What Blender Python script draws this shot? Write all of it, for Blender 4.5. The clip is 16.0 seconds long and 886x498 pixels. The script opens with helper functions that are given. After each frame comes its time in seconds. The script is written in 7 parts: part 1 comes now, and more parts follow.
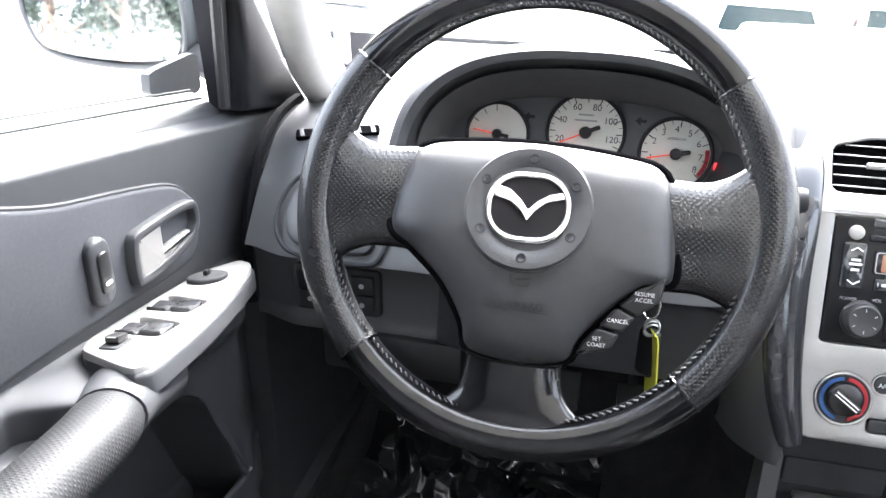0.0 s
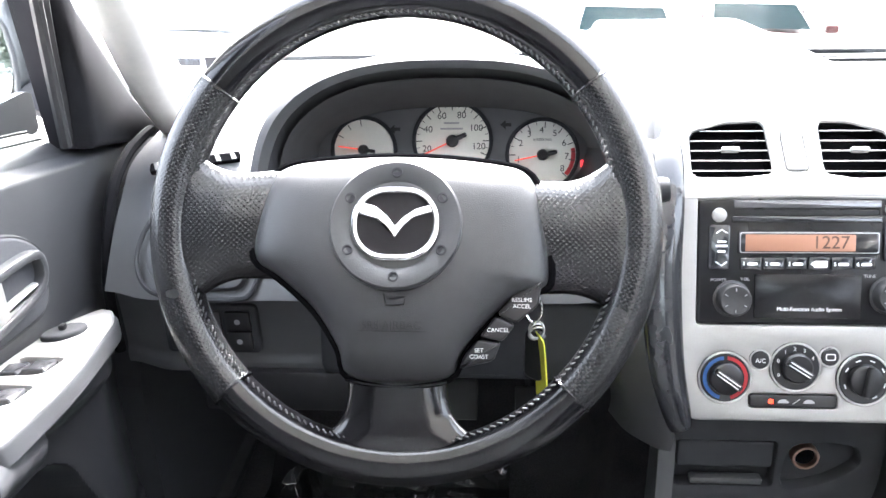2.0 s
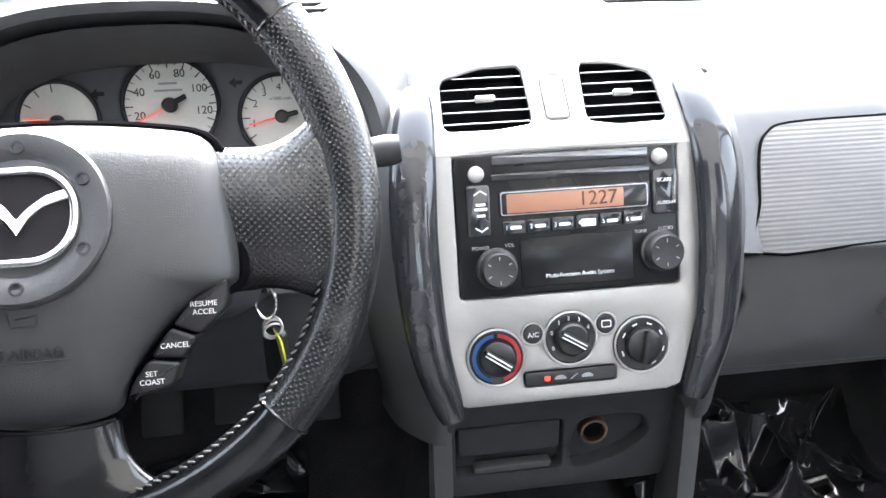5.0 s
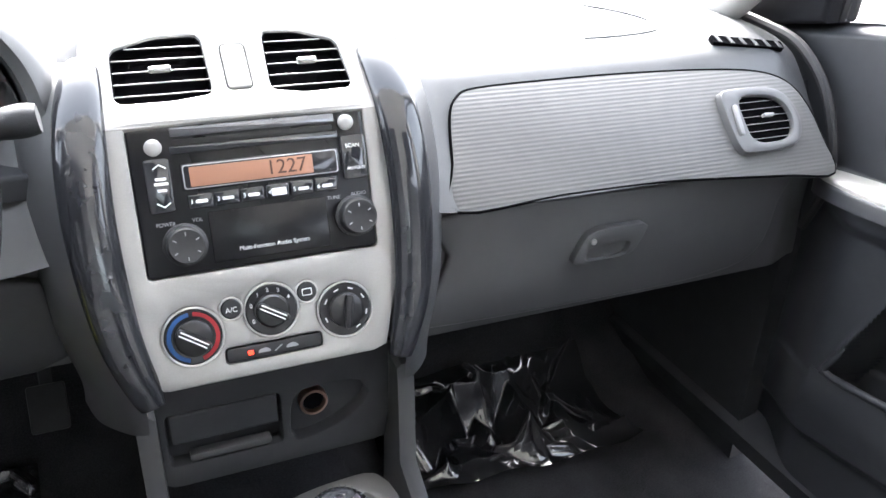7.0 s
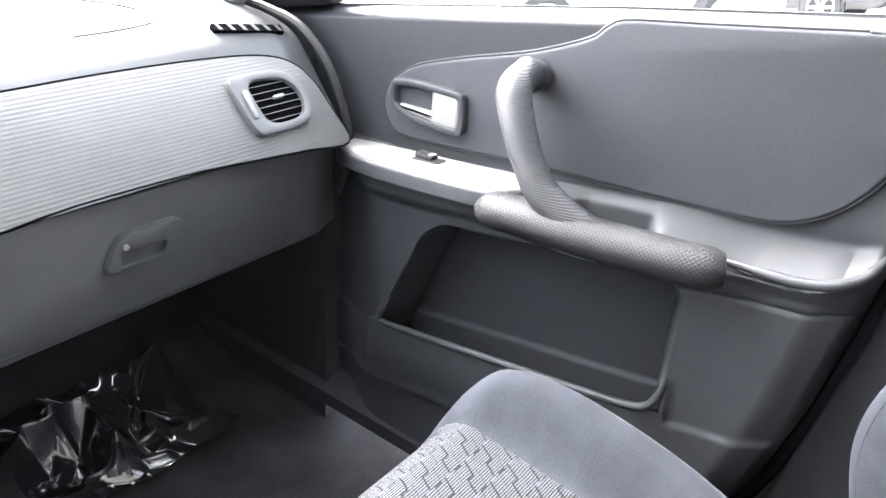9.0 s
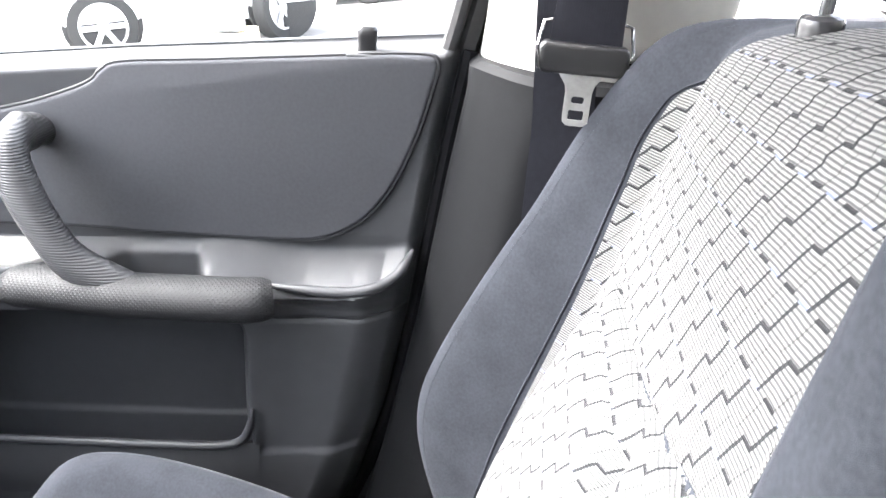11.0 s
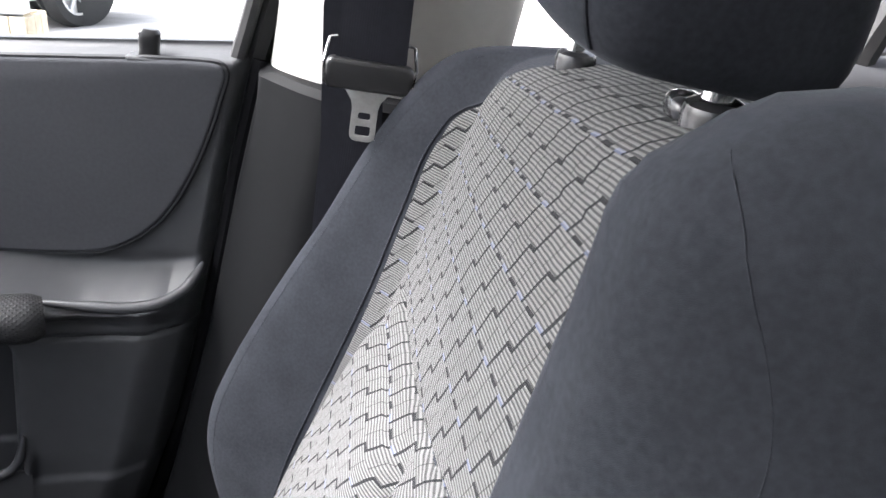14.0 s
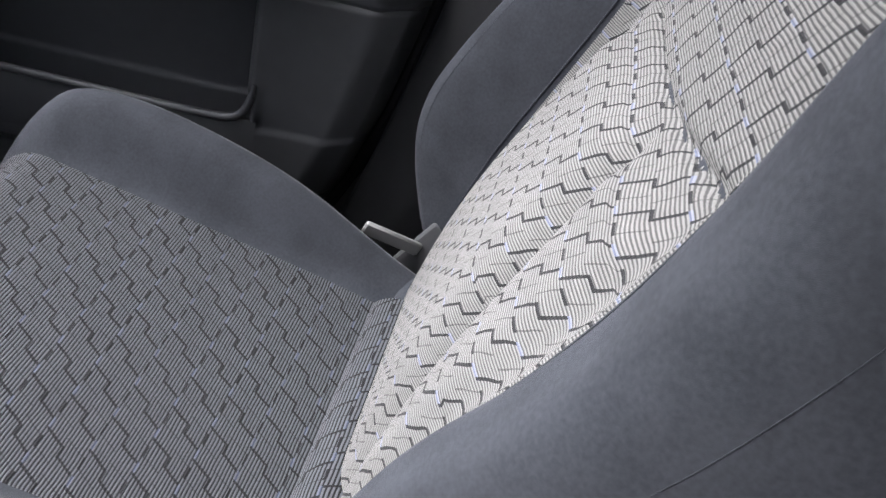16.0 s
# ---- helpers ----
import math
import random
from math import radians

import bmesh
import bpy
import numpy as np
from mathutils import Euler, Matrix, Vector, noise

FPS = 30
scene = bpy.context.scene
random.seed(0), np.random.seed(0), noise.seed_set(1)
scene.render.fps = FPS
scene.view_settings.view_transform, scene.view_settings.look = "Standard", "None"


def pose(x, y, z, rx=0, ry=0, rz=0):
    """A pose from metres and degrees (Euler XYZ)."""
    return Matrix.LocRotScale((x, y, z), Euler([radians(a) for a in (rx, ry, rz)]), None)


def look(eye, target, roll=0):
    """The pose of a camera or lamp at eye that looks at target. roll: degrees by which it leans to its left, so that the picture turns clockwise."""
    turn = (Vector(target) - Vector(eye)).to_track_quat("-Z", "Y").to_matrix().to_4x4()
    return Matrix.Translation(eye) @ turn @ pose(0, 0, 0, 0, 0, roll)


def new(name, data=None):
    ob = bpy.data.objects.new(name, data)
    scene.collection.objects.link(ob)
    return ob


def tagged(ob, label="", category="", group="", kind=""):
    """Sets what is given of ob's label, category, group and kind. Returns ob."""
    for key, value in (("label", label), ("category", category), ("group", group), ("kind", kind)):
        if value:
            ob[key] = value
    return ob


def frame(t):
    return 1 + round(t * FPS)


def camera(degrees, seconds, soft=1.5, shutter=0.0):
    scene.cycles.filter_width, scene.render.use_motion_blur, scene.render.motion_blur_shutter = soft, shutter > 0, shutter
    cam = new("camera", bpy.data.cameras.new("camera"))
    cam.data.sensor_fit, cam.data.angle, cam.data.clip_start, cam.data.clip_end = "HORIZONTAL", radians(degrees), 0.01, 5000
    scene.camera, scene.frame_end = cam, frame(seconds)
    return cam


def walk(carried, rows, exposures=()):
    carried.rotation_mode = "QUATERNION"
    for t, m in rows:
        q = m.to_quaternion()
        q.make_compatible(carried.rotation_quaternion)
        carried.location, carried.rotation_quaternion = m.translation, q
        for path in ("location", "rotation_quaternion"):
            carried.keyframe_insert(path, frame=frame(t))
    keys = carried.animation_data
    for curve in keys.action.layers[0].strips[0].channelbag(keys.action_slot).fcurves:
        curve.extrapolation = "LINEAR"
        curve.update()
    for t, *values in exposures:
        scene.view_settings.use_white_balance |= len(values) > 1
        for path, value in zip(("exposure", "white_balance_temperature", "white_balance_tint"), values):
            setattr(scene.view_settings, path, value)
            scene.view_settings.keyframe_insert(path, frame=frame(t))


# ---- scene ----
cam = camera(58.8, 16.0)
PATH = [
    (0, (-0.278, 0.149, 1.106), (-0.689, 1.914, 0.26), 0.9),
    (0.5, (-0.276, 0.156, 1.104), (-0.591, 1.95, 0.279), -0.6),
    (1, (-0.277, 0.161, 1.103), (-0.552, 1.966, 0.288), -1.5),
    (1.5, (-0.274, 0.165, 1.1), (-0.499, 1.977, 0.285), -1.3),
    (2, (-0.265, 0.173, 1.1), (-0.411, 1.994, 0.285), -1.6),
    (2.5, (-0.25, 0.189, 1.098), (-0.314, 2.014, 0.282), -2.4),
    (3, (-0.235, 0.21, 1.084), (-0.255, 2.02, 0.234), -2.1),
    (3.5, (-0.219, 0.238, 1.07), (-0.164, 2.036, 0.196), -2.2),
    (3.7, (-0.214, 0.25, 1.066), (-0.112, 2.044, 0.189), -1.7),
    (5.8, (-0.145, 0.281, 1.05), (0.242, 2.02, 0.139), -0.3),
    (6, (-0.139, 0.278, 1.046), (0.315, 2.001, 0.137), 0.2),
    (6.5, (-0.114, 0.268, 1.046), (0.479, 1.948, 0.137), 1.5),
    (7, (-0.09, 0.25, 1.039), (0.631, 1.88, 0.132), 2.0),
    (7.5, (-0.077, 0.235, 1.042), (0.858, 1.746, 0.125), 2.0),
    (8, (-0.066, 0.219, 1.046), (1.073, 1.589, 0.138), 2.6),
    (8.2, (-0.06, 0.217, 1.048), (1.173, 1.503, 0.14), 3.3),
    (10.3, (0.013, 0.162, 1.08), (1.705, 0.763, 0.199), 4.8),
    (10.5, (0.017, 0.159, 1.085), (1.754, 0.63, 0.212), 5.0),
    (11, (0.026, 0.148, 1.1), (1.821, 0.326, 0.237), 4.7),
    (11.5, (0.032, 0.136, 1.112), (1.852, 0.104, 0.284), 5.2),
    (12, (0.034, 0.134, 1.123), (1.879, -0.006, 0.365), 5.3),
    (12.5, (0.035, 0.13, 1.13), (1.916, -0.097, 0.49), 6.0),
    (13, (0.035, 0.128, 1.134), (1.925, -0.152, 0.544), 6.1),
    (13.5, (0.032, 0.128, 1.128), (1.899, -0.174, 0.478), 7.5),
    (14, (0.027, 0.129, 1.113), (1.835, -0.153, 0.307), 10.4),
    (14.5, (0.017, 0.135, 1.096), (1.754, -0.117, 0.137), 13.7),
    (15, (0.008, 0.144, 1.08), (1.674, -0.019, -0.015), 15.2),
    (15.5, (0.002, 0.15, 1.056), (1.6, 0.071, -0.143), 18.8),
    (16, (-0.008, 0.157, 1.05), (1.493, 0.153, -0.272), 19.8),
]
# the car stands nose-up by a few degrees on sloping ground
CAR = pose(0, 0, -0.02, 5.5)
EXPOSURES = [(0.0, 4.58, 6150, 12), (1.5, 4.76, 6150, 12), (3.5, 4.95, 6150, 12), (6.0, 4.50, 6200, 12), (7.0, 4.45, 6200, 12), (8.0, 4.62, 6200, 12), (10.5, 4.92, 6250, 12), (11.0, 4.38, 6250, 12),
             (12.0, 3.54, 6200, 12), (13.0, 3.22, 6200, 12), (14.0, 3.16, 6200, 13), (15.0, 3.0, 6200, 13), (16.0, 2.84, 6200, 14)]
walk(cam, [(t, CAR @ look(eye, target, roll)) for t, eye, target, roll in PATH], EXPOSURES)

# ---- light ----
world = bpy.data.worlds.new("sky")
scene.world = world
world.use_nodes = True
wn, wl = world.node_tree.nodes, world.node_tree.links
wn.clear()
w_out, w_bg, w_sky = wn.new("ShaderNodeOutputWorld"), wn.new("ShaderNodeBackground"), wn.new("ShaderNodeTexSky")
SUN_EL, SUN_ROT = radians(46), radians(5)
w_sky.sky_type, w_sky.sun_disc = "NISHITA", False
w_sky.sun_elevation, w_sky.sun_rotation = SUN_EL, SUN_ROT
w_sky.air_density, w_sky.dust_density, w_sky.ozone_density = 0.8, 8.0, 0.3
w_bg.inputs["Strength"].default_value = 0.14
# thin overcast: the blue is washed out
w_pale = wn.new("ShaderNodeHueSaturation")
w_pale.inputs["Saturation"].default_value = 0.35
wl.new(w_sky.outputs[0], w_pale.inputs["Color"])
wl.new(w_pale.outputs[0], w_bg.inputs[0])
wl.new(w_bg.outputs[0], w_out.inputs[0])
sun = new("sun", bpy.data.lights.new("sun", "SUN"))
sun.data.energy, sun.data.angle, sun.data.color = 1.6, radians(18), (1.0, 0.97, 0.92)
sun_way = Vector((math.sin(SUN_ROT) * math.cos(SUN_EL), math.cos(SUN_ROT) * math.cos(SUN_EL), math.sin(SUN_EL)))
sun.matrix_world = look(sun_way * 50, (0, 0, 0))


# ---- material kit ----
def mat(name, colour, rough=0.5, metal=0.0, noise_scale=0.0, noise_amount=0.0, bump_scale=0.0, bump=0.0, spec=0.5, coat=0.0, big=0.0):
    m = bpy.data.materials.new(name)
    m.use_nodes = True
    n, l = m.node_tree.nodes, m.node_tree.links
    b = n["Principled BSDF"]
    b.inputs["Base Color"].default_value = (*colour, 1)
    b.inputs["Roughness"].default_value = rough
    b.inputs["Metallic"].default_value = metal
    b.inputs["Specular IOR Level"].default_value = spec
    b.inputs["Coat Weight"].default_value = coat
    co = n.new("ShaderNodeTexCoord")
    if noise_amount:
        t1, t2 = n.new("ShaderNodeTexNoise"), n.new("ShaderNodeTexNoise")
        t1.inputs["Scale"].default_value, t2.inputs["Scale"].default_value = noise_scale, big or noise_scale / 9
        t1.inputs["Detail"].default_value = 5
        add, ramp = n.new("ShaderNodeMath"), n.new("ShaderNodeMapRange")
        l.new(co.outputs["Object"], t1.inputs["Vector"]), l.new(co.outputs["Object"], t2.inputs["Vector"])
        l.new(t1.outputs["Fac"], add.inputs[0]), l.new(t2.outputs["Fac"], add.inputs[1])
        ramp.inputs["From Min"].default_value, ramp.inputs["From Max"].default_value = 0.7, 1.3
        ramp.inputs["To Min"].default_value, ramp.inputs["To Max"].default_value = 1 - noise_amount, 1 + noise_amount
        l.new(add.outputs[0], ramp.inputs["Value"])
        mul = n.new("ShaderNodeMix")
        mul.data_type, mul.blend_type = "RGBA", "MULTIPLY"
        mul.inputs["Factor"].default_value = 1
        mul.inputs["A"].default_value = (*colour, 1)
        l.new(ramp.outputs[0], mul.inputs["B"])
        l.new(mul.outputs["Result"], b.inputs["Base Color"])
        rr = n.new("ShaderNodeMapRange")
        rr.inputs["To Min"].default_value, rr.inputs["To Max"].default_value = max(rough - 0.08, 0.02), min(rough + 0.08, 1)
        l.new(t2.outputs["Fac"], rr.inputs["Value"])
        l.new(rr.outputs[0], b.inputs["Roughness"])
    if bump:
        t3, bp = n.new("ShaderNodeTexNoise"), n.new("ShaderNodeBump")
        t3.inputs["Scale"].default_value, t3.inputs["Detail"].default_value = bump_scale, 3
        bp.inputs["Strength"].default_value, bp.inputs["Distance"].default_value = bump, 0.001
        l.new(co.outputs["Object"], t3.inputs["Vector"])
        l.new(t3.outputs["Fac"], bp.inputs["Height"])
        l.new(bp.outputs[0], b.inputs["Normal"])
    return m


def dotted(m, pitch, depth, axes="XY", hole=True):
    """Adds a perforated or pimpled relief on a square grid to a material, in metres of the object's own space or its UVs."""
    n, l = m.node_tree.nodes, m.node_tree.links
    b = n["Principled BSDF"]
    uv = n.new("ShaderNodeTexCoord")
    v = n.new("ShaderNodeTexVoronoi")
    v.voronoi_dimensions = "2D"
    v.inputs["Scale"].default_value, v.inputs["Randomness"].default_value = 1 / pitch, 0.0
    rot = n.new("ShaderNodeMapping")
    rot.inputs["Rotation"].default_value = (0, 0, radians(45))
    l.new(uv.outputs["UV"], rot.inputs["Vector"])
    l.new(rot.outputs[0], v.inputs["Vector"])
    r = n.new("ShaderNodeMapRange")
    r.inputs["From Min"].default_value, r.inputs["From Max"].default_value = 0.16, 0.34
    r.inputs["To Min"].default_value, r.inputs["To Max"].default_value = (0, 1) if hole else (1, 0)
    l.new(v.outputs["Distance"], r.inputs["Value"])
    bp = n.new("ShaderNodeBump")
    bp.inputs["Strength"].default_value, bp.inputs["Distance"].default_value = 0.9, depth
    l.new(r.outputs[0], bp.inputs["Height"])
    l.new(bp.outputs[0], b.inputs["Normal"])
    return m


def ribbed(m, pitch, depth, axis=2, uv=False):
    """Adds parallel ribs across one axis of the object's space."""
    n, l = m.node_tree.nodes, m.node_tree.links
    b = n["Principled BSDF"]
    co, sep = n.new("ShaderNodeTexCoord"), n.new("ShaderNodeSeparateXYZ")
    l.new(co.outputs["UV" if uv else "Object"], sep.inputs[0])
    mul, sn = n.new("ShaderNodeMath"), n.new("ShaderNodeMath")
    mul.operation, sn.operation = "MULTIPLY", "SINE"
    mul.inputs[1].default_value = 2 * math.pi / pitch
    l.new(sep.outputs[axis], mul.inputs[0]), l.new(mul.outputs[0], sn.inputs[0])
    bp = n.new("ShaderNodeBump")
    bp.inputs["Strength"].default_value, bp.inputs["Distance"].default_value = 1.0, depth
    l.new(sn.outputs[0], bp.inputs["Height"])
    l.new(bp.outputs[0], b.inputs["Normal"])
    return m


def glow(name, colour, strength):
    m = mat(name, colour, 0.4)
    b = m.node_tree.nodes["Principled BSDF"]
    b.inputs["Emission Color"].default_value = (*colour, 1)
    b.inputs["Emission Strength"].default_value = strength
    return m


def clear_glass(name, tint=(0.93, 0.96, 0.95)):
    m = bpy.data.materials.new(name)
    m.use_nodes = True
    n, l = m.node_tree.nodes, m.node_tree.links
    n.clear()
    o, mx, tr, gl, fr, pw, sc = (n.new("ShaderNode" + k) for k in ("OutputMaterial", "MixShader", "BsdfTransparent", "BsdfGlossy", "LayerWeight", "Math", "Math"))
    tr.inputs[0].default_value, gl.inputs["Roughness"].default_value = (*tint, 1), 0.02
    pw.operation, sc.operation = "POWER", "MULTIPLY_ADD"
    pw.inputs[1].default_value, sc.inputs[1].default_value, sc.inputs[2].default_value = 5.0, 0.6, 0.04
    l.new(fr.outputs["Facing"], pw.inputs[0]), l.new(pw.outputs[0], sc.inputs[0])
    l.new(sc.outputs[0], mx.inputs[0]), l.new(tr.outputs[0], mx.inputs[1]), l.new(gl.outputs[0], mx.inputs[2]), l.new(mx.outputs[0], o.inputs[0])
    return m


DASH = mat("dash_plastic", (0.045, 0.046, 0.048), 0.48, 0, 60, 0.08, 1500, 0.25, spec=0.85)
DARK = mat("dark_plastic", (0.036, 0.037, 0.040), 0.65, 0, 60, 0.08, 1200, 0.25, spec=0.15)
BLACK = mat("black_plastic", (0.012, 0.012, 0.013), 0.35, 0, 80, 0.1)
GLOSS = mat("gloss_black", (0.02, 0.021, 0.024), 0.12, 0, 40, 0.1, coat=0.6)
# matt black for openings and gaps: their shade is put into the colour
VOID = mat("shade_black", (0.004, 0.004, 0.0045), 0.95, 0, 60, 0.1, spec=0.0)
SILVER = mat("silver_paint", (0.325, 0.32, 0.306), 0.42, 0.35, 900, 0.06, big=12)
RIBPAD = ribbed(mat("ribbed_pad", (0.115, 0.114, 0.112), 0.5, 0.0, 50, 0.05, spec=0.35), 0.0034, 0.00009, 2)
CHROME = mat("chrome", (0.8, 0.8, 0.8), 0.12, 1.0)
BRUSHED = mat("satin_metal", (0.6, 0.6, 0.59), 0.3, 1.0)
LEATHER = mat("leather", (0.0055, 0.0055, 0.0065), 0.14, 0, 200, 0.10, 420, 0.10, spec=0.55)
PERF = dotted(mat("perforated_leather", (0.008, 0.008, 0.009), 0.24, 0, 200, 0.05, spec=0.75), 0.0027, 0.00022)
PADMAT = mat("airbag_cover", (0.036, 0.037, 0.039), 0.40, 0, 120, 0.08, 1300, 0.3, spec=0.5)
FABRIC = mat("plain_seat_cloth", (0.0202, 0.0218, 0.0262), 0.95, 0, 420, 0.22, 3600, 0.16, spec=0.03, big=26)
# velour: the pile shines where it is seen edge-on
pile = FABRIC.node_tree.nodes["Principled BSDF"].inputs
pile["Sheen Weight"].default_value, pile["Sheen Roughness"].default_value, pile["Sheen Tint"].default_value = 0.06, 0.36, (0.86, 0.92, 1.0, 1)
INSERT = mat("door_cloth", (0.058, 0.060, 0.066), 0.9, 0, 300, 0.08, 2500, 0.4, spec=0.06, big=9)
DOORP = mat("door_plastic", (0.040, 0.0415, 0.045), 0.46, 0, 70, 0.07, 1400, 0.15, spec=0.32)
CARPET = mat("carpet", (0.030, 0.030, 0.033), 0.95, 0, 500, 0.5, 900, 0.9, spec=0.2, big=14)
PILLAR = mat("pillar_trim", (0.37, 0.365, 0.345), 0.6, 0, 90, 0.05, 1200, 0.2)
HEADLINER = mat("headliner_cloth", (0.42, 0.415, 0.40), 0.95, 0, 300, 0.06, 1500, 0.4)
RUBBER = mat("rubber_seal", (0.015, 0.015, 0.016), 0.6, 0, 80, 0.15)
BELT = ribbed(mat("belt_webbing", (0.012, 0.0125, 0.017), 0.75, 0, 200, 0.15, spec=0.15), 0.0018, 0.00003, 1)
WHITE = mat("white_print", (0.75, 0.75, 0.75), 0.5)
GREYPRINT = mat("grey_print", (0.35, 0.35, 0.36), 0.5)
ASPHALT = mat("asphalt", (0.33, 0.32, 0.31), 0.9, 0, 3, 0.25, 60, 0.6, big=0.15)
GLASS = clear_glass("glass")


# ---- mesh kit ----
def part(name, bm, material, parent=None, label="", smooth=40, mats=()):
    me = bpy.data.meshes.new(name)
    bmesh.ops.recalc_face_normals(bm, faces=bm.faces)
    bm.to_mesh(me)
    bm.free()
    for m in (material, *mats):
        me.materials.append(m)
    if smooth:
        me.shade_smooth()
        me.set_sharp_from_angle(angle=radians(smooth))
    ob = new(name, me)
    if parent:
        ob.parent = parent
    if label:
        ob["label"] = label
    return ob


def empty(name, label, category, group="", kind=""):
    return tagged(new(name), label, category, group, kind)


def frame_of(o, u, v):
    """A matrix that lays x along u, y along v and z along their normal, at o."""
    u = Vector(u).normalized()
    v = Vector(v)
    v = (v - u * v.dot(u)).normalized()
    w = u.cross(v)
    m = Matrix.Identity(4)
    for i, c in enumerate((u, v, w)):
        m[0][i], m[1][i], m[2][i] = c
    m.translation = Vector(o)
    return m


def rrect(w, h, r, n=5, cx=0.0, cy=0.0):
    out = []
    for sx, sy, a0 in ((1, 1, 0), (-1, 1, 90), (-1, -1, 180), (1, -1, 270)):
        for i in range(n + 1):
            a = radians(a0 + 90 * i / n)
            out.append((cx + sx * (w / 2 - r) + r * math.cos(a), cy + sy * (h / 2 - r) + r * math.sin(a)))
    return out


def oval(a, b, n=32, cx=0.0, cy=0.0):
    return [(cx + a * math.cos(2 * math.pi * i / n), cy + b * math.sin(2 * math.pi * i / n)) for i in range(n)]


def soften(pts, r=0.35, rounds=2):
    """Chaikin's corner cutting of a closed outline."""
    for _ in range(rounds):
        q = []
        for i, p in enumerate(pts):
            s = pts[(i + 1) % len(pts)]
            q.append((p[0] + (s[0] - p[0]) * r / 1.4, p[1] + (s[1] - p[1]) * r / 1.4))
            q.append((s[0] - (s[0] - p[0]) * r / 1.4, s[1] - (s[1] - p[1]) * r / 1.4))
        pts = q
    return pts


def inset(pts, d):
    """A closed outline moved inwards by d (outwards: minus)."""
    area = sum(a[0] * b[1] - b[0] * a[1] for a, b in zip(pts, pts[1:] + pts[:1]))
    sg = 1 if area > 0 else -1
    out = []
    for i, p in enumerate(pts):
        a, b = Vector(pts[i - 1]), Vector(pts[(i + 1) % len(pts)])
        t = b - a
        if t.length < 1e-9:
            out.append(p)
            continue
        t.normalize()
        out.append((p[0] - t.y * d * sg, p[1] + t.x * d * sg))
    return out


def slab(bm, pts, m, depth, bevel=0.0, steps=3, back=False):
    """A closed outline with a rounded front edge, its front at z = 0 of m, depth metres thick behind it."""
    rings = []
    k = steps if bevel else 0
    for i in range(k + 1):
        a = radians(90 * i / k) if k else radians(90)
        rings.append((inset(pts, bevel * (1 - math.sin(a))), -bevel * (1 - math.cos(a))) if k else (pts, 0.0))
    rings.append((pts, -depth))
    rows = [[bm.verts.new(m @ Vector((x, y, z))) for x, y in ring] for ring, z in rings]
    for a, b in zip(rows, rows[1:]):
        for i in range(len(a)):
            j = (i + 1) % len(a)
            bm.faces.new((a[i], a[j], b[j], b[i]))
    bm.faces.new(rows[0])
    if back:
        bm.faces.new(rows[-1])
    return bm


def plate(bm, outline, holes, m, depth, bevel=0.002, hole_depth=None):
    """A plate with openings right through it: rounded outer and inner edges, front at z = 0 of m."""
    edges = []
    for k, pts in enumerate([outline] + list(holes)):
        s = 1 if k == 0 else -1
        d = depth if k == 0 else (hole_depth or depth)
        rings = [(inset(pts, s * bevel), 0.0), (inset(pts, s * bevel * 0.3), -bevel * 0.3), (pts, -bevel), (pts, -d)]
        rows = [[bm.verts.new(m @ Vector((x, y, z))) for x, y in ring] for ring, z in rings]
        for a, b in zip(rows, rows[1:]):
            for i in range(len(a)):
                j = (i + 1) % len(a)
                bm.faces.new((a[i], a[j], b[j], b[i]))
        for i in range(len(pts)):
            edges.append(bm.edges.get((rows[0][i], rows[0][(i + 1) % len(pts)])))
    bmesh.ops.triangle_fill(bm, use_beauty=True, edges=edges)
    return bm


def grid(bm, rows, close=False, cap=False, wrap=False):
    """Quads between rows of points. close: each row is a ring. wrap: the last row joins the first. cap: ends are filled."""
    vs = [[bm.verts.new(p) for p in row] for row in rows]
    seq = list(zip(vs, vs[1:])) + ([(vs[-1], vs[0])] if wrap else [])
    for a, b in seq:
        for i in range(len(a) if close else len(a) - 1):
            j = (i + 1) % len(a)
            bm.faces.new((a[i], a[j], b[j], b[i]))
    if cap and close:
        bm.faces.new(vs[0])
        bm.faces.new(vs[-1])
    return vs


def uv_grid(bm, rows, uvs):
    """As grid(), with UVs in metres."""
    lay = bm.loops.layers.uv.verify()
    vs = [[bm.verts.new(p) for p in row] for row in rows]
    for i in range(len(vs) - 1):
        for j in range(len(vs[0]) - 1):
            q = ((i, j), (i, j + 1), (i + 1, j + 1), (i + 1, j))
            fc = bm.faces.new([vs[a][b] for a, b in q])
            for lp, (a, b) in zip(fc.loops, q):
                lp[lay].uv = uvs[a][b]
    return vs


def smooth_path(pts, n=8, closed=False):
    """Catmull-Rom through the points."""
    pts = [Vector(p) for p in pts]
    out = []
    last = len(pts) if closed else len(pts) - 1
    for i in range(last):
        if closed:
            p0, p1, p2, p3 = (pts[(i + k) % len(pts)] for k in (-1, 0, 1, 2))
        else:
            p0, p1, p2, p3 = pts[max(i - 1, 0)], pts[i], pts[i + 1], pts[min(i + 2, len(pts) - 1)]
        for k in range(n):
            t = k / n
            out.append(0.5 * ((2 * p1) + (p2 - p0) * t + (2 * p0 - 5 * p1 + 4 * p2 - p3) * t * t + (3 * p1 - p0 - 3 * p2 + p3) * t ** 3))
    if not closed:
        out.append(pts[-1])
    return out


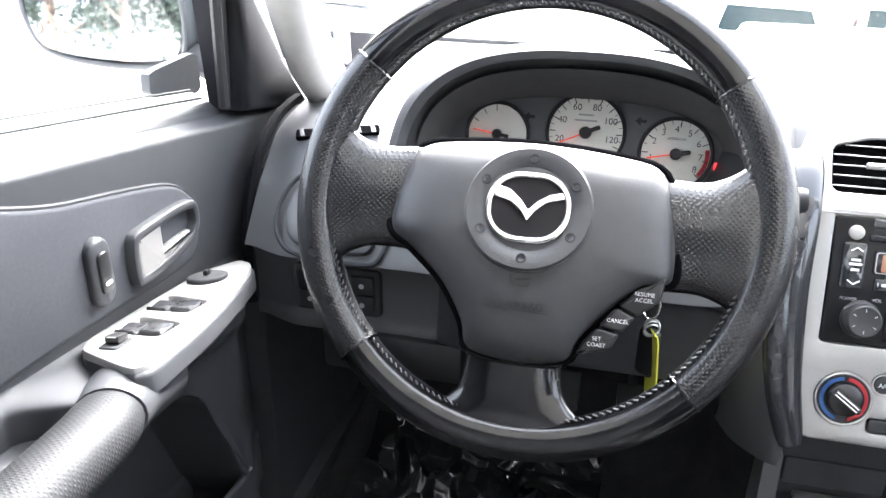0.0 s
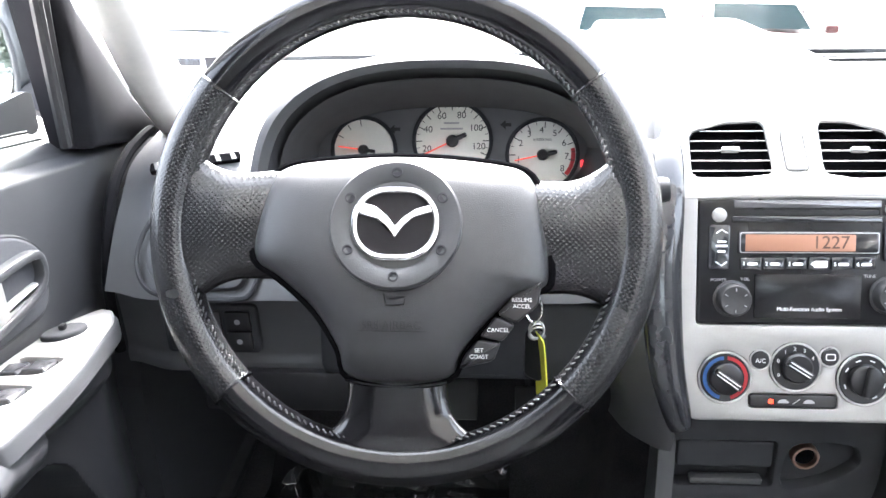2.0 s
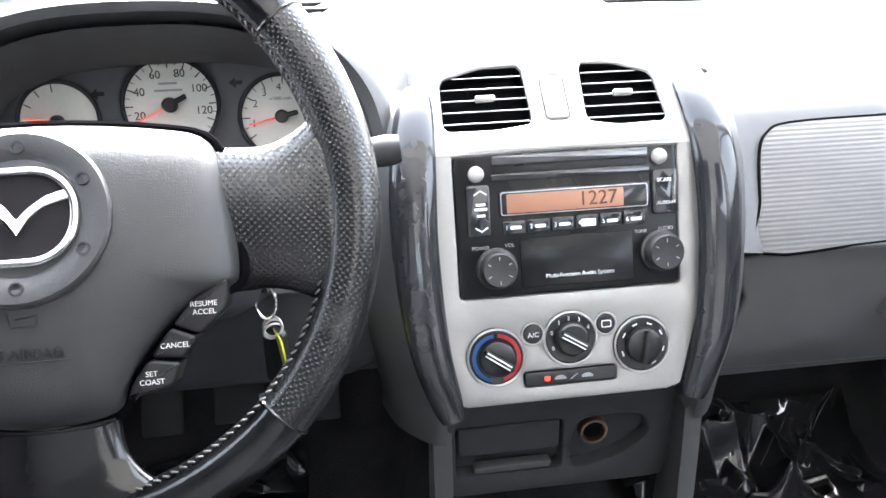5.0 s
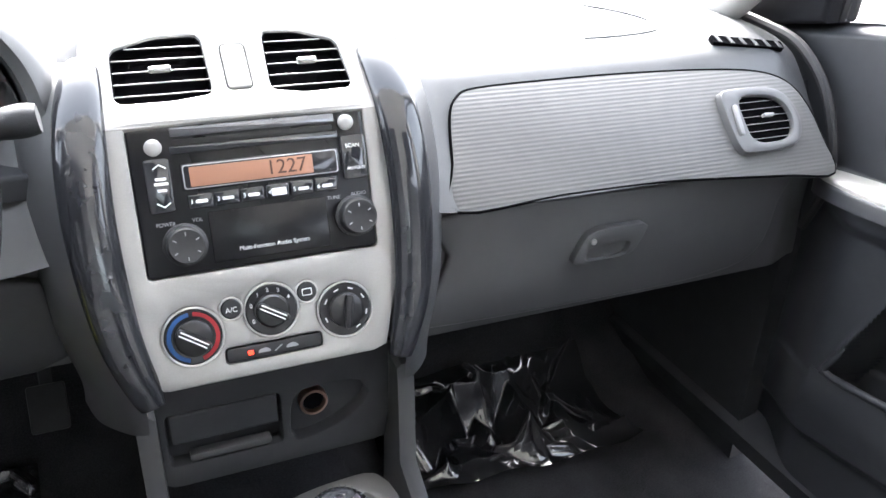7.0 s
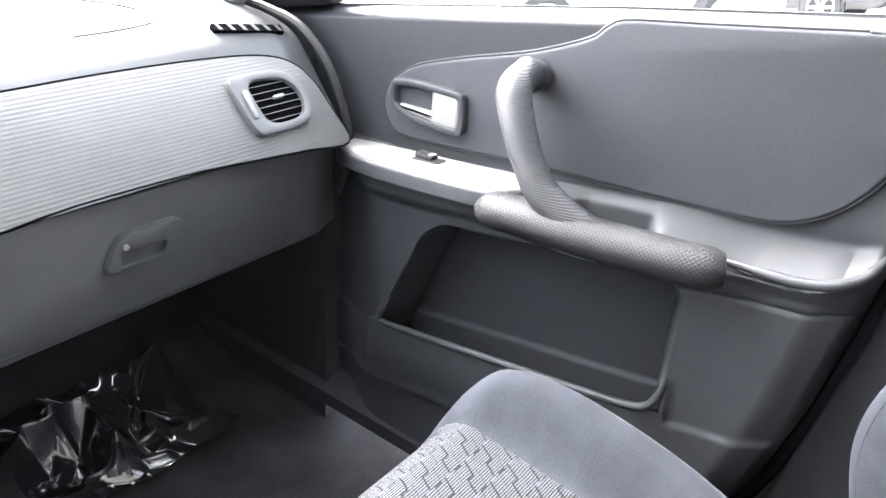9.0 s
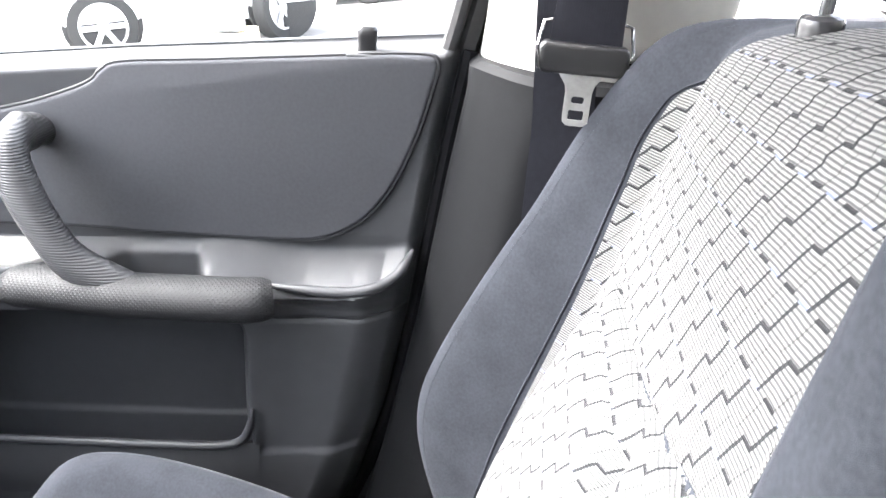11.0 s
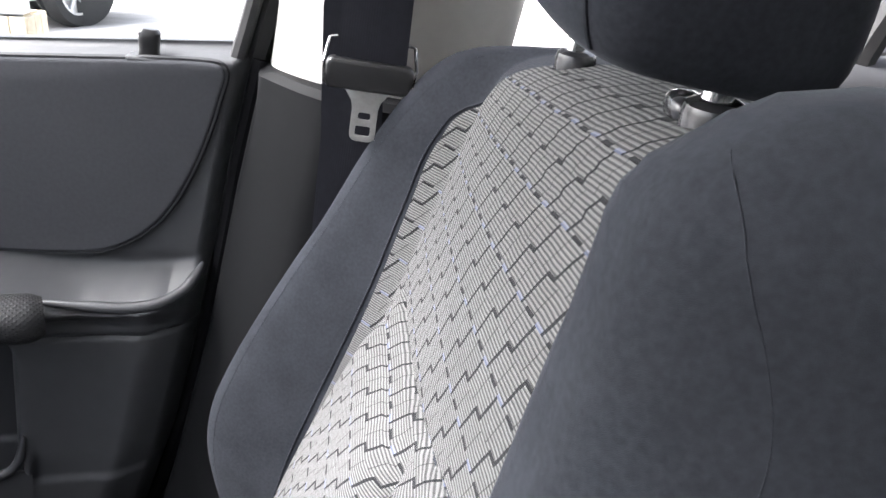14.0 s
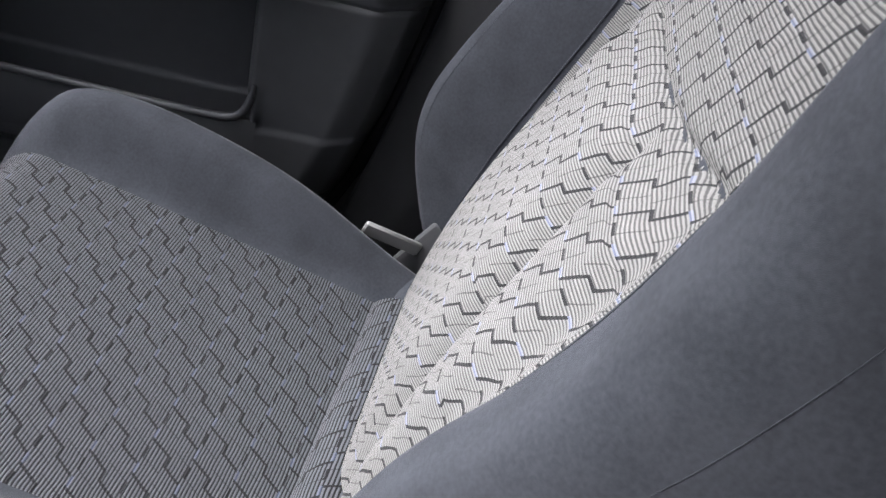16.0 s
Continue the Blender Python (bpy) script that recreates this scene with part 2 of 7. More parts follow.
def tube(bm, path, radius, sides=12, closed=False, flat=1.0, up=(0, 0, 1), cap=True):
    """A tube along a path; radius: a number or one for each point; flat: the height's share of the width."""
    path = [Vector(p) for p in path]
    rings = []
    for i, p in enumerate(path):
        a = path[i - 1] if i or closed else p
        b = path[(i + 1) % len(path)] if i + 1 < len(path) or closed else p
        t = (b - a).normalized()
        s = t.cross(Vector(up))
        s = s.normalized() if s.length > 1e-6 else Vector((1, 0, 0))
        w = s.cross(t)
        r = radius[i] if hasattr(radius, "__len__") else radius
        rings.append([p + s * r * math.cos(2 * math.pi * k / sides) + w * r * flat * math.sin(2 * math.pi * k / sides) for k in range(sides)])
    grid(bm, rings, close=True, cap=cap and not closed, wrap=closed)
    return bm


def rbox(bm, m, w, h, d, r=0.003, seg=2):
    """A box of w x h x d with rounded edges about the origin of m."""
    mini = bmesh.new()
    bmesh.ops.create_cube(mini, size=1)
    bmesh.ops.scale(mini, vec=(w, h, d), verts=mini.verts)
    bmesh.ops.bevel(mini, geom=list(mini.edges), offset=min(r, 0.45 * min(w, h, d)), segments=seg, profile=0.5, affect="EDGES")
    bmesh.ops.transform(mini, matrix=m, verts=mini.verts)
    t = {v: bm.verts.new(v.co) for v in mini.verts}
    for fc in mini.faces:
        bm.faces.new([t[v] for v in fc.verts])
    mini.free()
    return bm


def lathe(bm, m, prof, n=32):
    """A turned shape: prof is (radius, height) pairs along z of m."""
    rows = [[m @ Vector((r * math.cos(2 * math.pi * k / n), r * math.sin(2 * math.pi * k / n), z)) for k in range(n)] for r, z in prof]
    grid(bm, rows, close=True, cap=True)
    return bm


def lettering(name, text, m, size, material, parent, depth=0.0003, align="CENTER"):
    """Words in the built-in font, turned into a mesh, standing on the plane of m."""
    cu = bpy.data.curves.new(name, "FONT")
    cu.body, cu.size, cu.extrude, cu.align_x, cu.align_y = text, size, depth, align, "CENTER"
    tmp = bpy.data.objects.new(name, cu)
    scene.collection.objects.link(tmp)
    bpy.context.view_layer.update()
    me = bpy.data.meshes.new_from_object(tmp.evaluated_get(bpy.context.evaluated_depsgraph_get()))
    bpy.data.objects.remove(tmp)
    me.transform(m)
    me.materials.clear()
    me.materials.append(material)
    ob = new(name, me)
    ob.parent = parent
    return ob


def lerp(a, b, t):
    return a + (b - a) * t


def ease(t):
    t = min(max(t, 0.0), 1.0)
    return t * t * (3 - 2 * t)

# ---- car shell: floor, roof, rear ----
bm = bmesh.new()
fl = []
for i in range(53):
    y = lerp(-1.0, 1.6, i / 52)
    row = []
    for j in range(45):
        x = lerp(-0.74, 0.74, j / 44)
        z = 0.25 + 0.14 * (1 - ease((abs(x) - 0.09) / 0.06)) + max(0, y - 1.12) * 0.75 + 0.008 * noise.noise((x * 7, y * 7, 0)) + 0.003 * noise.noise((x * 30, y * 30, 3))
        row.append((x, y, z))
    fl.append(row)
grid(bm, fl)
tagged(part("floor", bm, CARPET, smooth=60), "black carpeted footwell floor with a centre tunnel", "floor", kind="structure")
bm = bmesh.new()
rf = []
for i in range(17):
    y = lerp(0.62, -1.5, i / 16)
    rf.append([(lerp(-0.58, 0.58, j / 12), y, 1.41 + 0.035 * (1 - (2 * j / 12 - 1) ** 2) - 0.05 * abs(i / 8 - 1) ** 3) for j in range(13)])
vs = grid(bm, rf)
bmesh.ops.solidify(bm, geom=list(bm.faces), thickness=-0.02)
tagged(part("ceiling", bm, HEADLINER), "pale grey cloth headliner of the car", "ceiling", kind="structure")


def thick_patch(name, pts, thick, material, label="", category="", parent=None, kind="structure"):
    """A flat piece with some thickness, from its corners."""
    pv = [Vector(p) for p in pts]
    nrm = (pv[1] - pv[0]).cross(pv[2] - pv[0]).normalized() * thick
    b = bmesh.new()
    a = [b.verts.new(p) for p in pv]
    c = [b.verts.new(p + nrm) for p in pv]
    b.faces.new(a), b.faces.new(c)
    for i in range(len(a)):
        j = (i + 1) % len(a)
        b.faces.new((a[i], a[j], c[j], c[i]))
    ob = part(name, b, material, parent, smooth=0)
    return tagged(ob, label, category, kind=kind) if not parent else ob


for s, nm in ((1, "right"), (-1, "left")):
    thick_patch("wall_" + nm, [(s * 0.735, 0.36, 0.22), (s * 0.735, -1.05, 0.22), (s * 0.735, -1.05, 1.115), (s * 0.735, 0.02, 0.965), (s * 0.735, 0.20, 0.958), (s * 0.735, 0.26, 0.92)], 0.02 * s, DARK, "dark lower body side behind the front door", "car body")
    bm = bmesh.new()
    tube(bm, [(s * 0.722, y, 0.958 + 0.150 * (0.02 - y)) for y in (0.0, -0.25, -0.5, -0.75, -1.0)], 0.034, 20, flat=1.3, up=(1, 0, 0))
    tagged(part("trim_rear_" + nm, bm, DARK, smooth=70), "dark rounded top of the rear door trim", "door trim", kind="structure")
    thick_patch("sill_" + nm, [(s * 0.655, 1.25, 0.315), (s * 0.655, -0.2, 0.315), (s * 0.745, -0.2, 0.335), (s * 0.745, 1.25, 0.335)], -0.03 * s, DARK, "dark plastic door sill cover", "sill")
    thick_patch("kick_panel_" + nm, [(s * 0.672, 0.90, 0.24), (s * 0.672, 1.6, 0.24), (s * 0.672, 1.6, 0.86), (s * 0.672, 0.95, 0.80), (s * 0.672, 0.90, 0.6)], 0.03 * s, DARK, "dark carpeted kick panel beside the footwell", "kick panel")
    thick_patch("rear_pillar_" + nm, [(s * 0.70, -0.78, 0.97), (s * 0.70, -1.5, 0.97), (s * 0.56, -1.3, 1.40), (s * 0.575, -0.98, 1.40)], 0.03 * s, PILLAR, "pale grey rear roof pillar trim", "pillar")
# unseen wall over the driver's side glass, added to cut light from there
thick_patch("wall_light_block_left", [(-0.742, 0.575, 0.92), (-0.742, -1.3, 0.97), (-0.60, -1.3, 1.41), (-0.615, 0.575, 1.33)], -0.03, DARK, "plain unseen wall added on the driver's side to block light", "car body")
# unseen partition added behind the driver to hold back light from the rear
thick_patch("wall_light_block_behind", [(-0.74, 0.085, 0.27), (-0.07, 0.085, 0.42), (-0.10, 0.085, 1.30), (-0.66, 0.085, 1.30)], -0.03, DARK, "plain unseen dark partition added behind the driver to block light", "car body")
rear_glass = thick_patch("window_4", [(-0.66, -1.62, 0.985), (0.66, -1.62, 0.985), (0.56, -1.36, 1.40), (-0.56, -1.36, 1.40)], 0.004, GLASS, "clear sloping rear window", "car window")
rear_glass.visible_shadow = False
thick_patch("parcel_shelf", [(-0.72, -1.16, 0.985), (-0.72, -1.66, 0.985), (0.72, -1.66, 0.985), (0.72, -1.16, 0.985)], 0.02, DARK, "plain dark parcel shelf under the rear window", "shelf")
thick_patch("bulkhead", [(-0.74, 1.52, 0.2), (0.74, 1.52, 0.2), (0.74, 1.45, 0.88), (-0.74, 1.45, 0.88)], 0.03, DARK, "dark bulkhead ahead of the footwells", "bulkhead")
thick_patch("rear_bulkhead", [(-0.74, -1.08, 0.2), (0.74, -1.08, 0.2), (0.74, -1.2, 1.0), (-0.74, -1.2, 1.0)], 0.03, DARK, "dark panel behind the rear bench", "bulkhead")

# ---- windscreen, pillars, bonnet ----
SAIL = mat("sail_plastic", (0.016, 0.016, 0.018), 0.75, 0, 60, 0.08, 1400, 0.15, spec=0.06)
bm = bmesh.new()
rows = []
for i in range(9):
    t = i / 8
    y, z, hw = lerp(1.44, 0.62, t), lerp(0.872, 1.395, t) + 0.02 * math.sin(math.pi * t), lerp(0.68, 0.56, t)
    rows.append([(lerp(-hw, hw, j / 12), y - 0.12 * (2 * j / 12 - 1) ** 2 * (1 - t * 0.6), z) for j in range(13)])
grid(bm, rows)
glass = tagged(part("window_1", bm, GLASS), "clear raked windscreen", "windscreen", kind="structure")
glass.visible_shadow = False
for s, nm in ((-1, "left"), (1, "right")):
    bm = bmesh.new()
    path = smooth_path([(s * 0.648, 1.14, 0.83), (s * 0.645, 1.03, 0.91), (s * 0.625, 0.90, 1.06), (s * 0.60, 0.74, 1.24), (s * 0.575, 0.60, 1.40)], 6)
    tube(bm, path, 0.036, 14, flat=0.75, up=(1, 0, 0))
    tagged(part("pillar_" + nm, bm, PILLAR), "pale grey windscreen pillar trim", "pillar", kind="structure")
    # the dark corner sail and the front upright of the door's window frame
    bm = bmesh.new()
    slab(bm, [(0.932, 0.872), (1.09, 0.84), (1.03, 0.915), (0.955, 1.01), (0.915, 1.05)] if s < 0 else [(-y, z) for y, z in reversed([(0.932, 0.872), (1.09, 0.84), (1.03, 0.915), (0.955, 1.01), (0.915, 1.05)])],
         frame_of((s * 0.682, 0, 0), (0, -s, 0), (0, 0, 1)), 0.05, 0.01)
    tagged(part("corner_sail_" + nm, bm, SAIL), "black triangular mirror mounting trim in the window corner", "window trim", kind="structure")
    fr = empty("window_frame_" + nm, "black rubber-sealed door window frame", "window frame", kind="structure")
    for nme, pts, r in (("upright", [(s * 0.712, 0.936, 0.875), (s * 0.70, 0.916, 0.98), (s * 0.68, 0.89, 1.07)], 0.008), ("seal", [(s * 0.704, 0.914, 0.88), (s * 0.692, 0.896, 0.98), (s * 0.675, 0.872, 1.07)], 0.006),
                        ("top_rail", [(s * 0.68, 0.885, 1.07), (s * 0.655, 0.70, 1.22), (s * 0.62, 0.5, 1.34), (s * 0.605, 0.2, 1.385), (s * 0.605, 0.1, 1.385)], 0.016),
                        ("rear_post", [(s * 0.728, 0.215, 0.955), (s * 0.715, 0.196, 1.04), (s * 0.69, 0.178, 1.15), (s * 0.60, 0.13, 1.385)], 0.014),
                        ("rear_seal", [(s * 0.712, 0.225, 0.962), (s * 0.70, 0.208, 1.04), (s * 0.675, 0.19, 1.15), (s * 0.59, 0.14, 1.385)], 0.007),
                        ("rear_door_post", [(s * 0.73, 0.02, 0.96), (s * 0.715, 0.02, 1.05), (s * 0.61, 0.03, 1.39)], 0.02),
                        ("quarter_post", [(s * 0.715, -0.322, 1.02), (s * 0.70, -0.330, 1.10), (s * 0.61, -0.372, 1.39)], 0.013),
                        ("rear_rail", [(s * 0.738, 0.04, 0.984), (s * 0.738, -0.95, 1.133)], 0.010)):
        b = bmesh.new()
        tube(b, smooth_path(pts, 5), r, 8, up=(1, 0, 0))
        part(nme, b, RUBBER, fr)
    bm = bmesh.new()
    grid(bm, [[(s * 0.727, 0.905, 0.86), (s * 0.69, 0.865, 1.07), (s * 0.672, 0.77, 1.16), (s * 0.645, 0.62, 1.28), (s * 0.612, 0.4, 1.37)],
              [(s * 0.727, 0.215, 0.96), (s * 0.69, 0.19, 1.07), (s * 0.672, 0.178, 1.16), (s * 0.645, 0.155, 1.28), (s * 0.612, 0.14, 1.37)]])
    g = tagged(part("window_2" if s < 0 else "window_3", bm, GLASS), "clear closed side window of the front door", "car window", kind="structure")
    g.visible_shadow = False

bm = bmesh.new()
rows = []
for i in range(13):
    t = i / 12
    y = lerp(1.47, 2.45, t)
    rows.append([(lerp(-0.72, 0.72, j / 12), y - 0.1 * (2 * j / 12 - 1) ** 2, 0.825 - 0.17 * t ** 2 + 0.02 * (1 - (2 * j / 12 - 1) ** 2)) for j in range(13)])
grid(bm, rows)
CARPAINT = mat("silver_car_paint", (0.62, 0.63, 0.64), 0.3, 0.2, 2000, 0.05, coat=0.5, big=3)
tagged(part("bonnet", bm, CARPAINT), "pale silver bonnet ahead of the windscreen", "car bonnet", kind="structure")
bm = bmesh.new()
slab(bm, rrect(1.38, 0.05, 0.02), frame_of((0, 1.465, 0.862), (1, 0, 0), (0, 1, 0.05)), 0.02, 0.004)
tagged(part("cowl_panel", bm, DARK), "black plastic cowl panel under the wipers", "cowl", kind="structure")
for x0, x1, y0, y1 in ((-0.42, 0.16, 1.42, 1.36), (0.10, 0.62, 1.40, 1.34)):
    wiper = empty("wiper", "black windscreen wiper lying at the foot of the glass", "wiper", "windscreen wipers")
    b = bmesh.new()
    tube(b, smooth_path([(x0, y0, 0.872), (lerp(x0, x1, 0.5), y1, 0.876), (x1, y1 + 0.01, 0.876)], 8), 0.004, 6)
    part("arm", b, RUBBER, wiper)
    b = bmesh.new()
    rbox(b, frame_of(((x0 + x1) / 2 + 0.04, y1 - 0.02, 0.880), (1, 0, 0), (0, 1, 0.6)), 0.5, 0.005, 0.006, 0.002)
    part("blade", b, RUBBER, wiper)

# ---- doors ----
def sill_z(y):
    ks = ((-1.2, 1.0), (0.206, 0.973), (0.526, 0.931), (0.967, 0.865), (1.3, 0.835))
    for (a, za), (b, zb) in zip(ks, ks[1:]):
        if y <= b:
            return lerp(za, zb, (y - a) / (b - a))
    return ks[-1][1]


def arm_top(y, side):
    return 0.712 + 0.052 * ease((0.86 - y) / 0.62) + (0.016 if side < 0 else 0) * ease((0.9 - y) / 0.3)


def box_depth(y, z, y0, y1, z0, z1, r):
    """Distance inwards of the edge of a rounded box; minus outside."""
    qy, qz = abs(y - (y0 + y1) / 2) - (y1 - y0) / 2 + r, abs(z - (z0 + z1) / 2) - (z1 - z0) / 2 + r
    return r - math.hypot(max(qy, 0), max(qz, 0)) - min(max(qy, qz), 0)


def track0(vals, t):
    k = min(int(t), len(vals) - 2)
    return lerp(vals[k], vals[k + 1], t - k)


def rear_edge(z):
    """The door's rear edge, which leans forward towards the floor."""
    return track0((0.352, 0.322, 0.289, 0.265, 0.250, 0.238, 0.227, 0.213), min(max((z - 0.30) / 0.095, 0), 6.99))


def door_relief(y, z, side):
    """How far the moulded door panel stands inwards of its plane."""
    top = sill_z(y)
    h = -0.022 * (1 - ease((top - z) / 0.016)) ** 2
    at = arm_top(y, side)
    front = ease((0.905 - y) / 0.12)
    rear = ease((y - rear_edge(z) + 0.004) / 0.050)
    back = ease((0.46 - y) / 0.12)
    # the ledge: a steep step ahead, a long scoop behind that sweeps up along the rear edge
    rim = track0((0.012, 0.020, 0.041, 0.048, 0.052, 0.054), min(max((y - 0.22) / 0.025, 0), 4.99))
    drop = (at + 0.006 + 0.014 * back - z)
    q = max(drop / lerp(0.012, rim, back), 0)
    p = lerp(1.7, 2.9, back)
    s = q ** p / (1 + q ** (5 * p)) ** 0.2
    h -= 0.006 * math.exp(-((q - 0.42) / 0.24) ** 2) * back * ease((y - rear_edge(z) - 0.004) / 0.035)
    ledge = lerp(0.046, 0.060, ease((z - (at - 0.050)) / 0.022))
    hand = ease((y - 0.425) / 0.035) * ease((0.575 - y) / 0.05) * ease((z - (at - 0.045)) / 0.012)
    h += ledge * s * front * lerp(1.0, 0.72, back) * lerp(0.30, 1.0, rear) * (1 - 0.85 * hand)
    h += 0.003 * math.exp(-((drop - rim - 0.003) / 0.004) ** 2) * back
    h -= 0.003 * math.exp(-((z - (0.742 - 0.13 * y)) / 0.0025) ** 2) * back
    # map pocket
    zz = z - 0.049 * (0.774 - y) / 0.356
    d = box_depth(y + 0.42 * (zz - 0.50) * ease((y - 0.6) / 0.1), zz, 0.395, 0.776, 0.425, 0.652, 0.035)
    soft = lerp(0.010, 0.040, ease((0.47 - y) / 0.07) * ease((zz - 0.50) / 0.02))
    h -= 0.075 * ease(d / soft)
    h += 0.006 * math.exp(-((d + 0.004) / 0.005) ** 2) * ease((0.60 - z) / 0.06) * ease((zz - 0.475) / 0.02)
    h += 0.004 * ease((0.483 - zz) / 0.01) - 0.012 * ease((0.40 - zz) / 0.02)
    return h


def door_panel(side):
    b = bmesh.new()
    rows = []
    ny, nz = 400, 280
    for i in range(ny + 1):
        y = lerp(0.205, 1.12, (i / ny) ** 1.5)
        top = sill_z(y) + 0.002
        row = []
        for j in range(nz + 1):
            z = lerp(0.30, top, j / nz)
            yy = y + (rear_edge(z) - 0.205) * (1 - (i / ny) ** 1.5) ** 4
            roll = 0.016 * max(0, 1 - (yy - rear_edge(z)) / 0.014) ** 2
            row.append((side * (0.70 - door_relief(yy, z, side) + roll), yy, z))
        row.append((side * 0.745, row[-1][1], top - 0.002))
        rows.append(row)
    edge = [(side * 0.745, p[1] + 0.004, p[2]) for p in rows[0]]
    grid(b, [edge] + rows)
    return b


def door_frame(side, x):
    """Coordinates (forward, up, inwards) on a door's face; forward runs to minus x on the passenger's side."""
    return frame_of((side * x, 0, 0), (0, -side, 0), (0, 0, 1))


def fw(side, pts):
    return [(-p[0] * side, p[1]) for p in pts]


INSERT_LINE = [(0.541, 0.914), (0.559, 0.899), (0.624, 0.873), (0.714, 0.848), (0.781, 0.825), (0.815, 0.798), (0.823, 0.773), (0.809, 0.744), (0.78, 0.736), (0.654, 0.747), (0.585, 0.753),
               (0.455, 0.760), (0.358, 0.768), (0.319, 0.779), (0.288, 0.803), (0.265, 0.838), (0.247, 0.884), (0.236, 0.926), (0.233, 0.954), (0.26, 0.957), (0.34, 0.947), (0.44, 0.934), (0.52, 0.924)]


SWITCH = mat("switch_plastic", (0.035, 0.035, 0.038), 0.18, 0, 60, 0.06, spec=0.5)


def door_things(side, door, driver):
    dz = 0.014 if driver else 0.0
    # cloth insert
    b = bmesh.new()
    pts = [(y, z + dz * ease((0.9 - z) / 0.1)) for y, z in INSERT_LINE]
    sm = [(p.x, p.y) for p in smooth_path([(y, z, 0) for y, z in pts], 5, closed=True)]
    slab(b, fw(side, sm), door_frame(side, 0.694), 0.01, 0.004, 3)
    part("insert", b, INSERT, door, "blue-grey cloth insert")
    b = bmesh.new()
    tube(b, [Vector((side * 0.6985, y, z)) for y, z in sm], 0.0028, 6, closed=True, up=(1, 0, 0))
    part("insert_seam", b, DARK, door)
    # inner handle
    cy, cz = 0.752, 0.787 + (0.008 if driver else 0)
    m = door_frame(side, 0.684)
    ol = soften([(cy + 0.058, cz + 0.012), (cy + 0.045, cz + 0.026), (cy - 0.045, cz + 0.027), (cy - 0.056, cz + 0.022), (cy - 0.058, cz - 0.02), (cy - 0.048, cz - 0.028), (cy + 0.03, cz - 0.024), (cy + 0.055, cz - 0.012)], 0.35, 2)
    ho = inset(ol, 0.009)
    b = bmesh.new()
    plate(b, fw(side, ol), [fw(side, ho)], m, 0.012, 0.003, 0.022)
    bez = part("handle_bezel", b, DOORP, door)
    b = bmesh.new()
    slab(b, fw(side, ho), door_frame(side, 0.702), 0.003)
    part("handle_cup", b, BLACK, bez)
    b = bmesh.new()
    slab(b, fw(side, rrect(0.040, 0.042, 0.005, 4, cy - 0.0275, cz - 0.0005)), door_frame(side, 0.6865), 0.014, 0.004, 3)
    slab(b, fw(side, soften([(cy - 0.03, cz - 0.008), (cy + 0.038, cz - 0.007), (cy + 0.047, cz - 0.010), (cy + 0.036, cz - 0.019), (cy - 0.03, cz - 0.0215)], 0.2, 2)), door_frame(side, 0.6875), 0.012, 0.004, 3)
    part("handle_lever", b, SILVER, bez, "silver door release lever")
    # switch panel on the armrest
    z0, z1 = (0.722, 0.762) if driver else (0.713, 0.742)
    o = Vector((side * 0.635, 0.73, (z0 + z1) / 2 + (0.006 if driver else 0.004)))
    u = Vector((0, 0.30, z0 - z1)).normalized()
    v = Vector((side * 0.06, 0, -0.006 if driver else -0.002)).normalized()
    m = frame_of(o, u, v) if side < 0 else frame_of(o, -u, v)
    if m.to_3x3().col[2].z < 0:
        m = m @ pose(0, 0, 0, 180)
    flip = 1 if (m.to_3x3().col[1].x * side) > 0 else -1
    fo = 1 if m.to_3x3().col[0].y > 0 else -1

    def at(p):
        return [(fo * a, flip * c) for a, c in p]

    outline = soften([(0.152, 0.045), (0.135, 0.018), (0.06, -0.004), (-0.06, -0.010), (-0.135, -0.008), (-0.155, 0.03), (-0.14, 0.052), (0.0, 0.054), (0.13, 0.056)], 0.3, 2)
    wells = []
    if driver:
        outline = soften([(0.125, 0.036), (0.116, 0.018), (0.09, 0.006), (-0.037, -0.018), (-0.135, -0.025), (-0.151, -0.015), (-0.118, 0.060), (0.0, 0.061), (0.085, 0.059)], 0.2, 2)
        wells = [soften([(a + 0.022, c + 0.022), (a + 0.012, c - 0.025), (a - 0.020, c - 0.022), (a - 0.016, c + 0.025)], 0.12, 2) for a, c in ((-0.013, 0.028), (-0.068, 0.023))]
    b = bmesh.new()
    if wells:
        plate(b, at(outline), [at(w) for w in wells], m, 0.012, 0.003, 0.010)
    else:
        slab(b, at(outline), m, 0.012, 0.004, 3)
    sp = part("switch_panel", b, SILVER, door, "silver-painted switch panel")
    low = [(p[0] * 1.02, p[1] - 0.002) for p in outline]
    b = bmesh.new()
    slab(b, at(low), m @ pose(0, 0, -0.005), 0.02, 0.006, 3)
    part("panel_base", b, DOORP, door)

    def rocker(a, c, w, h, name="window_switch"):
        bb = bmesh.new()
        mm = m @ Matrix.Translation((fo * a, flip * c, 0.0005))
        slab(bb, rrect(w, h, 0.003, 3), mm @ pose(0, 0, 0.001), 0.004, 0.001, 2)
        rec = part("switch_well", bb, DARK, sp)
        bb = bmesh.new()
        rbox(bb, mm @ pose(fo * w * 0.1, 0, 0.004, 0, 8), w * 0.62, h * 0.78, 0.007, 0.0025, 2)
        part(name, bb, BLACK, rec)
        bb = bmesh.new()
        rbox(bb, mm @ pose(-fo * w * 0.12, 0, 0.0068), w * 0.16, h * 0.5, 0.0012, 0.0004, 1)
        part("switch_mark", bb, GREYPRINT, rec)

